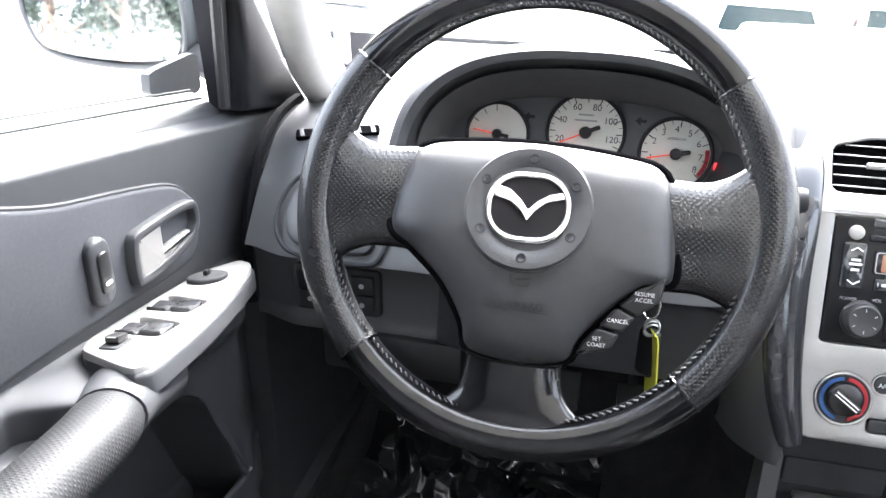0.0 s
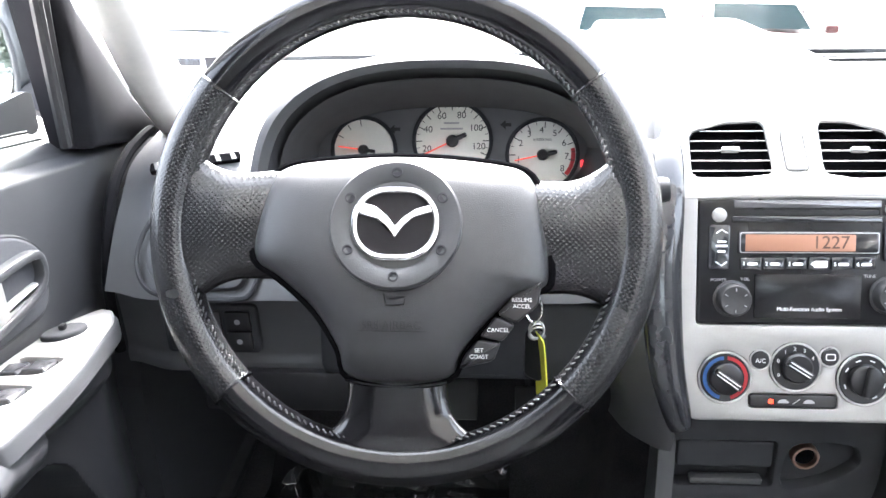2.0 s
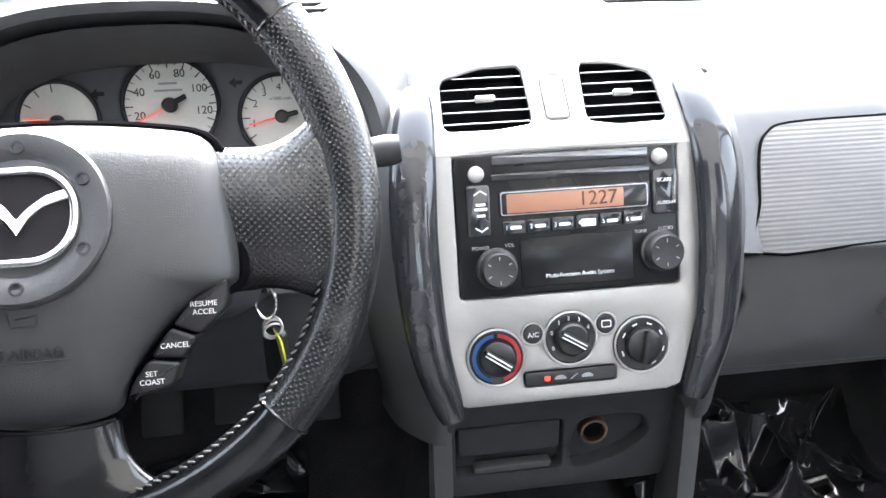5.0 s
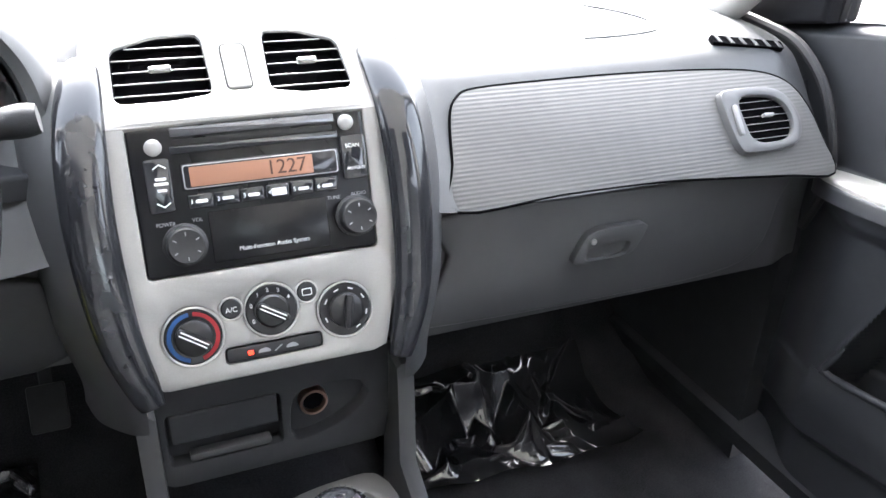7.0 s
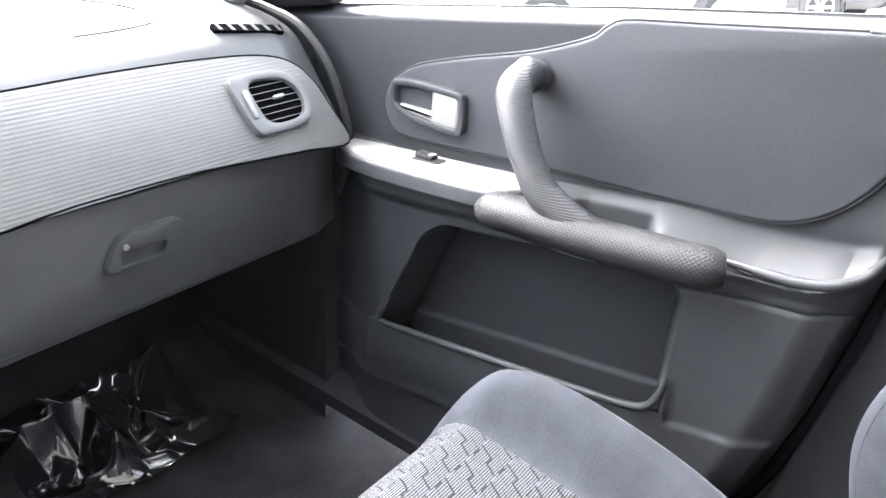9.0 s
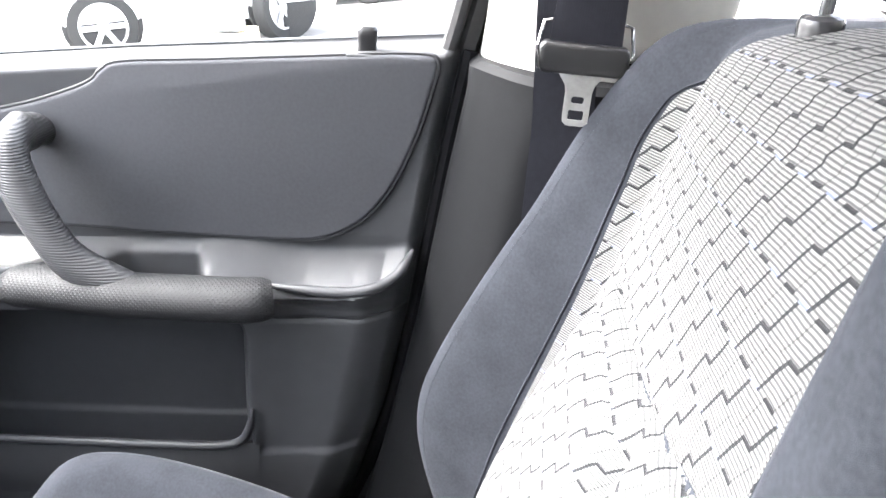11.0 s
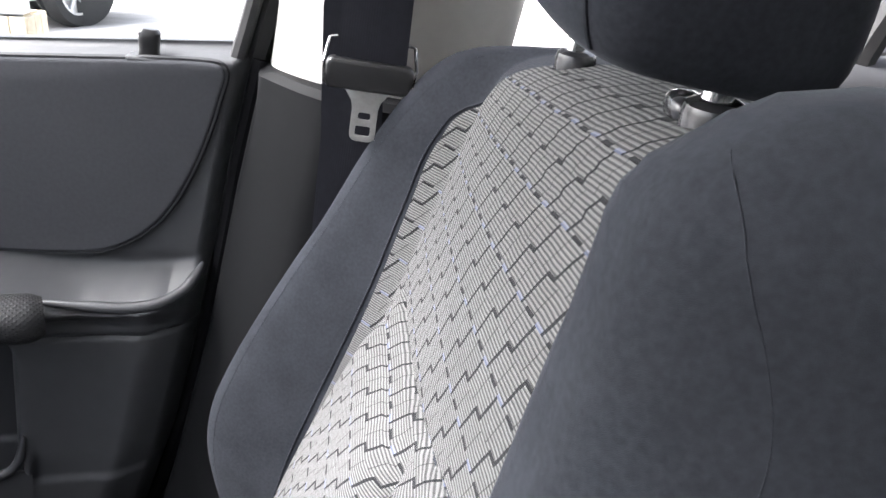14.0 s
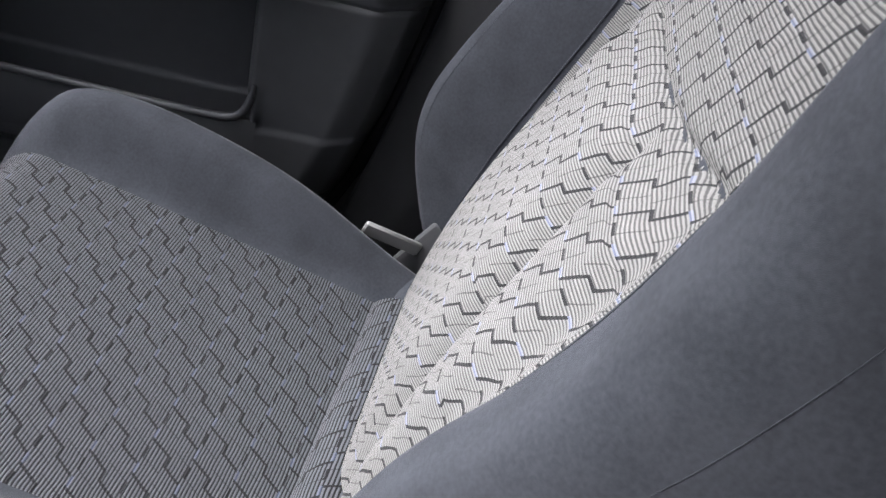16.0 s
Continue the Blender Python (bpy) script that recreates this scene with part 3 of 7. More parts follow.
    if driver:
        for w, (a, c) in zip(wells, ((-0.013, 0.028), (-0.068, 0.023))):
            bb = bmesh.new()
            slab(bb, at(w), m @ pose(0, 0, -0.0055), 0.003)
            well = part("switch_well", bb, SILVER, sp)
            for dc in (0.0115, -0.0115):
                bb = bmesh.new()
                rbox(bb, m @ Matrix.Translation((fo * (a - 0.006 - dc * 0.1), flip * (c + dc), -0.0045)) @ pose(0, 0, 0, 0, fo * -7), 0.023, 0.0205, 0.010, 0.0018, 2)
                rk = part("window_switch", bb, SWITCH, well)
                bb = bmesh.new()
                rbox(bb, m @ Matrix.Translation((fo * (a - 0.016 - dc * 0.1), flip * (c + dc), -0.002)), 0.003, 0.020, 0.009, 0.001, 1)
                part("switch_lip", bb, SWITCH, rk)
        rocker(-0.108, 0.027, 0.024, 0.018, "lock_switch")
        bb = bmesh.new()
        slab(bb, soften([(0.019, 0.006), (0.004, 0.019), (-0.016, 0.017), (-0.019, -0.004), (-0.004, -0.019), (0.016, -0.017)], 0.3, 2), m @ Matrix.Translation((fo * 0.056, flip * 0.036, 0.005)), 0.006, 0.0025, 3)
        mirror_sw = part("mirror_switch", bb, DARK, sp)
        bb = bmesh.new()
        rbox(bb, m @ Matrix.Translation((fo * 0.056, flip * 0.036, 0.0075)), 0.008, 0.006, 0.006, 0.002)
        part("mirror_knob", bb, BLACK, mirror_sw)
        # lock rocker in an upright oval bezel
        bb = bmesh.new()
        slab(bb, fw(side, rrect(0.027, 0.062, 0.0132, 6, 0.655, 0.806)), door_frame(side, 0.686), 0.008, 0.004, 3)
        lk = part("lock_bezel", bb, DOORP, door)
        bb = bmesh.new()
        slab(bb, fw(side, rrect(0.015, 0.038, 0.006, 5, 0.655, 0.806)), door_frame(side, 0.6835), 0.008, 0.002, 2)
        rk = part("lock_rocker", bb, BLACK, lk)
        bb = bmesh.new()
        slab(bb, fw(side, rrect(0.008, 0.003, 0.001, 2, 0.655, 0.797)), door_frame(side, 0.6825), 0.003)
        part("lock_mark", bb, WHITE, rk)
    else:
        rocker(-0.005, 0.030, 0.040, 0.019)
    return sp


PUREGRIP = ribbed(mat("ribbed_grip", (0.036, 0.0365, 0.039), 0.45, 0, 70, 0.06, spec=0.4), 0.0024, 0.00016, 2)
DIMPLED = dotted(mat("dimpled_grip", (0.015, 0.0154, 0.0165), 0.55, 0, 70, 0.06, spec=0.18), 0.0030, 0.00028, hole=False)


def uv_tube(b, path, radii, sides=16, flat=1.0, up=(0, 0, 1)):
    path = [Vector(p) for p in path]
    rows, uvs, d = [], [], 0.0
    for i, p in enumerate(path):
        a, c = path[max(i - 1, 0)], path[min(i + 1, len(path) - 1)]
        t = (c - a).normalized()
        s = t.cross(Vector(up)).normalized()
        w = s.cross(t)
        if i:
            d += (p - path[i - 1]).length
        r = radii[i] if hasattr(radii, "__len__") else radii
        rows.append([p + s * r * math.cos(2 * math.pi * k / sides) + w * r * flat * math.sin(2 * math.pi * k / sides) for k in range(sides + 1)])
        uvs.append([(2 * math.pi * 0.02 * k / sides, d) for k in range(sides + 1)])
    vs = uv_grid(b, rows, uvs)
    b.faces.new(vs[0][:-1]), b.faces.new(vs[-1][:-1])
    bmesh.ops.remove_doubles(b, verts=b.verts, dist=1e-6)
    return b


def pocket_wall(side, door):
    """The low front wall of the map pocket, with a rolled lip."""
    def rise(y, zz):
        return zz + 0.049 * (0.774 - y) / 0.356

    def face(y):
        return 0.6995 - door_relief(y, rise(y, 0.412), side)

    b = bmesh.new()
    rows = []
    for k in range(41):
        y = lerp(0.388, 0.80, k / 40)
        x0 = face(y)
        rows.append([(side * (x0 + dx), y, rise(y, zz)) for dx, zz in ((0.002, 0.410), (0, 0.416), (0, 0.486), (0.0012, 0.4905), (0.004, 0.4915), (0.006, 0.488), (0.0065, 0.43))])
    grid(b, rows)
    wall = part("pocket_front", b, DOORP, door, smooth=50)
    b = bmesh.new()
    line = ((0.762, 0.535), (0.772, 0.514), (0.779, 0.500), (0.770, 0.4915), (0.70, 0.4905), (0.60, 0.4905), (0.50, 0.4905), (0.43, 0.4905), (0.408, 0.495), (0.398, 0.510), (0.394, 0.535))
    path = smooth_path([(side * (face(y) + 0.0012), y, rise(y, zz)) for y, zz in line], 5)
    tube(b, path, [0.0046 * min(1, 0.3 + min(i, len(path) - 1 - i) / 6) for i in range(len(path))], 10, up=(1, 0, 0))
    part("pocket_lip", b, DOORP, wall)


door_r = tagged(part("passenger_door", door_panel(1), DOORP), "grey moulded plastic front passenger door, closed", "car door")
door_things(1, door_r, False)
pocket_wall(1, door_r)
bm = bmesh.new()
uv_tube(bm, smooth_path([(0.632, 0.615, 0.716), (0.622, 0.60, 0.722), (0.617, 0.56, 0.727), (0.614, 0.50, 0.731), (0.616, 0.44, 0.735), (0.621, 0.385, 0.738), (0.630, 0.360, 0.739)], 5),
        [lerp(0.014, 0.025, ease(i / 6)) * lerp(0.80, 1, ease((30 - i) / 3)) for i in range(31)], 18, 0.80)
part("armrest", bm, DIMPLED, door_r, "dimpled grey armrest")
bm = bmesh.new()
uv_tube(bm, smooth_path([(0.705, 0.610, 0.848), (0.672, 0.609, 0.856), (0.638, 0.603, 0.851), (0.624, 0.590, 0.829), (0.615, 0.564, 0.788), (0.613, 0.538, 0.758), (0.617, 0.49, 0.732)], 6),
        [track0((0.0175, 0.0195, 0.020, 0.0188, 0.0175, 0.0185, 0.020), i / 6) for i in range(37)], 18, 0.85, (1, 0, 0))
part("grab_handle", bm, PUREGRIP, door_r, "finely ribbed grey grab handle")
bm = bmesh.new()
tube(bm, smooth_path([(0.628, 0.54, 0.700), (0.622, 0.50, 0.704), (0.628, 0.45, 0.708)], 5), 0.0018, 6)
part("armrest_trim", bm, BRUSHED, door_r)
bm = bmesh.new()
tube(bm, smooth_path([(0.663, 0.374, 0.733), (0.660, 0.345, 0.7345), (0.660, 0.304, 0.7365), (0.665, 0.275, 0.742), (0.678, 0.256, 0.751), (0.689, 0.248, 0.761), (0.699, 0.243, 0.771)], 5), [0.0055 * min(1, 0.35 + min(i, 1.4 * (30 - i)) / 12) for i in range(31)], 10, up=(1, 0, 0))
part("scoop_lip", bm, DOORP, door_r)
# one near-black tube for the seal and for the shade in its gap
bm = bmesh.new()
tube(bm, [(0.716, rear_edge(z) - 0.008, z) for z in [lerp(0.32, 0.962, k / 30) for k in range(31)]], 0.008, 8, up=(1, 0, 0))
part("rear_seal", bm, mat("seal_black", (0.008, 0.008, 0.009), 0.9, 0, 80, 0.1, spec=0.05), door_r, "black rubber seal and shaded gap along the rear edge")
bm = bmesh.new()
rbox(bm, pose(0.706, 0.296, 0.951), 0.022, 0.034, 0.006, 0.0028, 3)
part("lock_knob_base", bm, DOORP, door_r)
bm = bmesh.new()
grid(bm, [[(0.706 + w * c, 0.296 + w * 1.25 * s, z) for c, s in rrect(2, 2, 0.6, 4)] for w, z in ((0.0066, 0.951), (0.0062, 0.959), (0.0066, 0.967), (0.0070, 0.973), (0.0052, 0.976))], close=True, cap=True)
part("lock_knob", bm, BLACK, door_r, "black pull-up door lock knob")

GAP_LINE = [(-0.676, 1.05, 0.860), (-0.676, 1.02, 0.858), (-0.676, 0.985, 0.852), (-0.676, 0.945, 0.834), (-0.676, 0.918, 0.807), (-0.676, 0.899, 0.774), (-0.676, 0.884, 0.729), (-0.676, 0.883, 0.66)]
door_l = tagged(part("driver_door", door_panel(-1), DOORP), "grey moulded plastic driver's door, closed", "car door")
door_things(-1, door_l, True)
pocket_wall(-1, door_l)
bm = bmesh.new()
uv_tube(bm, smooth_path([(-0.634, 0.572, 0.738), (-0.624, 0.550, 0.742), (-0.616, 0.52, 0.747), (-0.611, 0.45, 0.753), (-0.611, 0.36, 0.756), (-0.62, 0.26, 0.754)], 5),
        [lerp(0.024, 0.028, ease(i / 7)) for i in range(26)], 18, 0.85)
part("armrest", bm, DIMPLED, door_l, "dimpled grey armrest")
bm = bmesh.new()
uv_tube(bm, smooth_path([(-0.648, 0.64, 0.722), (-0.640, 0.60, 0.732), (-0.634, 0.580, 0.737), (-0.626, 0.558, 0.741)], 5), [lerp(0.034, 0.0275, i / 15) for i in range(16)], 20, 0.85)
part("armrest_base", bm, DOORP, door_l, "smooth grey shell ahead of the dimpled pad")
# near-black tube stands in for the shade between door and dashboard
bm = bmesh.new()
tube(bm, smooth_path(GAP_LINE, 5), 0.006, 8, up=(1, 0, 0))
part("front_gap_shade", bm, mat("gap_black", (0.008, 0.008, 0.009), 0.9, 0, 80, 0.1, spec=0.05), door_l, "black tube standing in for the shaded gap between door and dashboard")

# the same stand-in for gap shade on the passenger's side
bm = bmesh.new()
tube(bm, smooth_path([(0.676, y, z) for y, z in ((1.06, 0.862), (1.004, 0.856), (0.96, 0.848), (0.927, 0.829), (0.899, 0.802), (0.878, 0.763), (0.866, 0.725), (0.868, 0.682), (0.885, 0.635))], 5), 0.006, 8, up=(1, 0, 0))
part("front_gap_shade", bm, RUBBER, door_r, "black tube standing in for the shaded gap between door and dashboard")

# raised top of the driver's door with two glass seals
bm = bmesh.new()
grid(bm, [[(-0.716, y, sill_z(y) - 0.003), (-0.732, y, sill_z(y) + 0.010), (-0.752, y, sill_z(y) + 0.019), (-0.758, y, sill_z(y) + 0.010)] for y in [lerp(0.30, 0.93, k / 24) for k in range(25)]])
part("top_strip", bm, DOORP, door_l, smooth=70)
for dx, dz in ((-0.738, 0.0135), (-0.753, 0.021)):
    bm = bmesh.new()
    tube(bm, [(dx, y, sill_z(y) + dz) for y in [lerp(0.30, 0.93, k / 24) for k in range(25)]], 0.0014, 6)
    part("glass_seal", bm, RUBBER, door_l)

# ---- outside mirror ----
mirror = empty("wing_mirror", "dark-housed wing mirror on the driver's door", "wing mirror")
mm_ = frame_of((-0.895, 0.995, 0.965), (0.97, 0.12, 0), (0.0, -0.05, 1))
hs = soften([(-0.112, 0.055), (-0.06, 0.075), (0.10, 0.068), (0.105, -0.06), (0.06, -0.078), (-0.06, -0.07), (-0.105, -0.045)], 0.35, 2)
bm = bmesh.new()
plate(bm, hs, [inset(hs, 0.009)], mm_, 0.05, 0.004, 0.012)
slab(bm, inset(hs, 0.0), mm_ @ pose(0, 0, -0.05), 0.035, 0.0, 2, True)
slab(bm, soften([(0.10, 0.066), (0.150, 0.05), (0.158, -0.03), (0.14, -0.075), (0.10, -0.075), (0.092, 0.0)], 0.25, 2), mm_ @ pose(0, 0, -0.004, 0, 14), 0.05, 0.006, 3, True)
part("housing", bm, mat("mirror_housing", (0.05, 0.055, 0.062), 0.4, 0, 60, 0.1), mirror)
bm = bmesh.new()
slab(bm, inset(hs, 0.012), frame_of(mm_ @ Vector((0, 0, -0.007)), (0.977, 0.212, 0), (-0.038, 0.175, 0.984)), 0.003)
part("mirror_glass", bm, mat("mirror_silvering", (0.9, 0.92, 0.94), 0.02, 1.0), mirror)
bm = bmesh.new()
tube(bm, smooth_path([(-0.80, 1.02, 0.91), (-0.755, 1.025, 0.888), (-0.69, 1.02, 0.875)], 5), 0.03, 12, flat=0.5)
part("mirror_arm", bm, DARK, mirror)
bm = bmesh.new()
slab(bm, soften([(-0.955, 0.93), (-0.955, 0.885), (-0.885, 0.885), (-0.855, 0.905), (-0.858, 0.926)], 0.15, 2), frame_of((-0.765, 0, 0), (0, -1, 0), (0, 0, 1)), 0.012, 0.003, 3, True)
part("mirror_foot", bm, mat("mirror_foot_grey", (0.04, 0.042, 0.047), 0.45, 0, 60, 0.1), mirror)

# ---- centre pillar with the seat belt (passenger's side) ----
def pillar_body(sections, zs):
    b = bmesh.new()
    grid(b, [[(x, y, z) for x, y in smooth2(sec)] for sec, z in zip(sections, zs)])
    return b


def smooth2(sec):
    return [(p.x, p.y) for p in smooth_path([(x, y, 0) for x, y in sec], 4)]


bp = empty("pillar_centre", "centre door pillar with dark lower and pale upper trim", "pillar", kind="structure")
secs, zs = [], []
for z, dy in ((0.26, 0.10), (0.40, 0.085), (0.55, 0.055), (0.70, 0.03), (0.85, 0.012), (0.935, 0.0), (0.955, 0.0), (0.961, -0.002)):
    ins = 0.006 if z > 0.958 else 0.0
    secs.append([(0.745, 0.205 + dy), (0.695, 0.205 + dy - ins), (0.678, 0.196 + dy - ins), (0.642 + ins, 0.160 + dy), (0.628 + ins, 0.125 + dy), (0.626 + ins, 0.02 + dy), (0.66, -0.02 + dy)])
    zs.append(z)
secs.append([(0.745, 0.19), (0.70, 0.19), (0.69, 0.18), (0.67, 0.15), (0.66, 0.12), (0.66, 0.03), (0.68, 0.0)])
zs.append(0.9612)
part("lower_trim", pillar_body(secs, zs), mat("pillar_plastic", (0.0065, 0.0067, 0.0074), 0.6, 0, 70, 0.07, 1400, 0.15, spec=0.05), bp, "dark grey plastic lower pillar trim")
secs, zs = [], []
for z in (0.955, 1.0, 1.05, 1.1, 1.16, 1.25, 1.40):
    dx, dy = -0.20 * (z - 0.96), -0.07 * (z - 0.96)
    nar = 0.012 * (1 - (z - 0.955) / 0.45)
    secs.append([(0.735 + dx, 0.198 + dy), (0.705 + dx, 0.196 + dy), (0.685 + dx, 0.182 + dy), (0.662 + dx, 0.150 + dy), (0.652 + dx, 0.115 + dy), (0.654 + dx, 0.045 + dy - nar), (0.675 + dx, 0.018 + dy - nar), (0.735 + dx, 0.010 + dy)])
    zs.append(z)
part("upper_trim", pillar_body(secs, zs), PILLAR, bp, "pale grey plastic upper pillar trim")

belt = empty("seat_belt", "black webbing seat belt with a pale shoulder anchor", "seat belt")
bm = bmesh.new()
lay = []
for y0, y1, x, z in ((0.136, 0.093, 0.600, 1.098), (0.138, 0.092, 0.596, 1.05), (0.142, 0.090, 0.596, 0.985)):
    lay.append((x, y0, y1, z))
grid(bm, [[(x + dx, lerp(y0, y1, t), z) for (t, dx) in ((0, 0), (0.5, -0.002), (1, 0), (1, 0.0025), (0.5, 0.0005), (0, 0.0025))] for x, y0, y1, z in lay], close=True, cap=True)
part("webbing", bm, BELT, belt)
bm = bmesh.new()
grid(bm, [[(x, y, z) for x, y in ((0.612, y0), (0.610, y1), (0.613, y1), (0.615, y0))] for y0, y1, z in ((0.150, 0.104, 1.095), (0.154, 0.108, 1.03), (0.146, 0.10, 0.93), (0.140, 0.096, 0.35))], close=True, cap=True)
part("return_webbing", bm, BELT, belt)
ring = frame_of((0.607, 0.114, 1.106), (0, -1, 0), (0.10, 0, 1))
bm = bmesh.new()
ro = soften([(-0.041, -0.014), (-0.036, 0.014), (-0.02, 0.038), (0.02, 0.038), (0.036, 0.014), (0.041, -0.014), (0.03, -0.028), (-0.03, -0.028)], 0.35, 2)
plate(bm, ro, [soften([(-0.029, -0.019), (-0.026, 0.001), (0.026, 0.001), (0.029, -0.019)], 0.3, 2)], ring @ pose(0, 0, 0.003), 0.008, 0.003)
part("shoulder_ring", bm, PILLAR, belt, "pale grey shoulder belt ring")
bm = bmesh.new()
slab(bm, soften([(-0.028, -0.004), (-0.029, 0.05), (-0.02, 0.07), (0.02, 0.07), (0.029, 0.05), (0.028, -0.004), (0.018, -0.02), (-0.018, -0.02)], 0.35, 2), ring @ pose(0, 0.008, 0.016), 0.014, 0.008, 4)
part("anchor_cover", bm, PILLAR, belt)
slide = frame_of((0.594, 0.116, 0.990), (0, -1, 0), (0.05, 0, 1))
bm = bmesh.new()
slab(bm, rrect(0.064, 0.022, 0.006, 5, 0, -0.002), slide @ pose(0, 0, 0.005), 0.012, 0.004, 3)
tg = part("latch_body", bm, BLACK, belt)
for sx in (-1, 1):
    bm = bmesh.new()
    tube(bm, [slide @ Vector((sx * 0.031, -0.010, 0.005)), slide @ Vector((sx * 0.033, 0.006, 0.006)), slide @ Vector((sx * 0.030, 0.023, 0.005)), slide @ Vector((sx * 0.025, 0.024, 0.005))], 0.0014, 6)
    part("latch_rim", bm, CHROME, tg)
bm = bmesh.new()
plate(bm, soften([(-0.018, -0.010), (0.018, -0.010), (0.0095, -0.022), (0.0095, -0.047), (0.006, -0.050), (-0.006, -0.050), (-0.0095, -0.047), (-0.0095, -0.022)], 0.2, 1),
      [rrect(0.009, 0.005, 0.0015, 2, 0, -0.031), rrect(0.011, 0.007, 0.001, 2, 0, -0.042)], slide @ pose(0, 0, 0.001), 0.002, 0.0004)
part("tongue", bm, mat("worn_steel", (0.36, 0.36, 0.35), 0.4, 0.8, 300, 0.1), belt, "steel buckle tongue with two slots")

# ---- dashboard ----
def dash_profile(x):
    hump = 1 - ease((abs(x) - 0.11) / 0.09)
    back = 0.07 * (1 - ease((abs(x) - 0.108) / 0.018))
    zb = 0.60 if x > 0 else 0.645
    end = ease((abs(x) - 0.61) / 0.06)
    pr = [(0.97, zb + 0.012), (0.875, zb), (0.864, zb + 0.012), (0.868, 0.67), (0.866, 0.728), (0.860, 0.738), (0.846, 0.742), (0.849, 0.748), (0.885, 0.79), (0.921, 0.833), (0.945, 0.852), (0.99, 0.864), (1.08, 0.872), (1.2, 0.874), (1.45, 0.870)]
    out = []
    for k, (y, z) in enumerate(pr):
        z = z - (0.045 if k in (10, 11) else 0.02 if k == 9 else 0) * (1 - ease((abs(x + 0.318) - 0.13) / 0.03))
        z2 = z + (0.040 * hump if k >= 8 else 0.012 * hump if k >= 5 else 0)
        if 3 <= k <= 8 and x > 0:
            z2 -= 0.013 * ease((x - 0.38) / 0.26)
        out.append((y + back + 0.018 * end, z2 - (0.012 * end if k >= 9 else 0)))
    return out


bm = bmesh.new()
rows = []
for i in range(141):
    x = lerp(-0.668, 0.668, i / 140)
    rows.append(smooth_path([(x, y, z) for y, z in dash_profile(x)], 3))
grid(bm, rows)
dash = tagged(part("dashboard", bm, DASH), "dark grey soft-touch dashboard with a raised centre", "dashboard")

# ribbed passenger-side panel
DU = frame_of((0, 0.844, 0.739), (1, 0, 0), (0, 0.625, 0.781))
bm = bmesh.new()
gp = [(0.187, 0.004), (0.193, 0.05), (0.201, 0.095), (0.212, 0.114), (0.235, 0.122), (0.32, 0.124), (0.402, 0.124), (0.50, 0.121), (0.575, 0.114), (0.615, 0.099), (0.635, 0.07), (0.643, 0.03), (0.645, -0.014), (0.58, -0.009), (0.50, -0.002), (0.42, 0.004), (0.30, 0.006)]
gp = [(p.x, p.y) for p in smooth_path([(a, c, 0) for a, c in gp], 4, closed=True)]
slab(bm, gp, DU @ pose(0, 0, 0.0022), 0.008, 0.0007, 2)
part("ribbed_panel", bm, RIBPAD, dash, "satin grey panel with fine horizontal ribs")
bm = bmesh.new()
tube(bm, [DU @ Vector((a, c, 0.001)) for a, c in gp], 0.0016, 6, closed=True)
part("panel_seam", bm, VOID, dash)


def louvre(frame, outline, hole, slats, parent, tilt=18, bezel=DASH, depth=0.03):
    """A dash air vent: rim, black back plate standing in for shade, and level slats across its opening."""
    b = bmesh.new()
    plate(b, outline, [hole], frame @ pose(0, 0, 0.006), 0.012, 0.003, depth)
    v = part("air_vent", b, bezel, parent)
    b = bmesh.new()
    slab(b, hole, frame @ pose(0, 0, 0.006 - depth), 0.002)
    part("vent_shade_back", b, VOID, v)
    ys = [p[1] for p in hole]
    for k in range(slats):
        y = lerp(min(ys), max(ys), (k + 0.7) / (slats + 0.4))
        cross = []
        for i, p in enumerate(hole):
            q = hole[(i + 1) % len(hole)]
            if (p[1] - y) * (q[1] - y) < 0:
                cross.append(lerp(p[0], q[0], (y - p[1]) / (q[1] - p[1])))
        if len(cross) < 2:
            continue
        b = bmesh.new()
        rbox(b, frame @ pose((min(cross) + max(cross)) / 2, y, 0.000, tilt), max(cross) - min(cross), 0.0008, 0.0034, 0.0003, 1)
        part("slat", b, VENTSLAT, v)
    return v


VENTGREY = mat("vent_grey", (0.105, 0.105, 0.107), 0.45, 0.1, 60, 0.05)
VENTSLAT = mat("vent_slat", (0.21, 0.21, 0.21), 0.4, 0.1, 80, 0.05)
pv = DU @ pose(0.561, 0.056, 0.006)
vo = soften([(-0.052, 0.03), (-0.045, 0.037), (0.012, 0.037), (0.038, 0.028), (0.051, 0.0), (0.046, -0.024), (0.030, -0.036), (-0.03, -0.038), (-0.044, -0.034), (-0.050, 0.0)], 0.35, 2)
vh = soften([(-0.030, 0.027), (0.008, 0.027), (0.030, 0.019), (0.039, 0.0), (0.035, -0.017), (0.022, -0.027), (-0.024, -0.027), (-0.028, 0.0)], 0.35, 2)
v1 = louvre(pv, vo, vh, 6, dash, bezel=VENTGREY, depth=0.0068)
bm = bmesh.new()
rbox(bm, pv @ pose(-0.039, 0, 0.008), 0.006, 0.034, 0.005, 0.002)
part("thumb_wheel", bm, VENTSLAT, v1)
bm = bmesh.new()
rbox(bm, pv @ pose(0.002, 0.002, 0.008), 0.014, 0.004, 0.006, 0.0015)
part("vent_tab", bm, VENTSLAT, v1)
lv = DU @ pose(-0.565, 0.056, 0.005)
mo, mh = [(-a, c) for a, c in reversed(vo)], [(-a, c) for a, c in reversed(vh)]
v2 = louvre(lv, [(a * 1.1, c * 1.15) for a, c in mo], mh, 5, dash, depth=0.0068)
bm = bmesh.new()
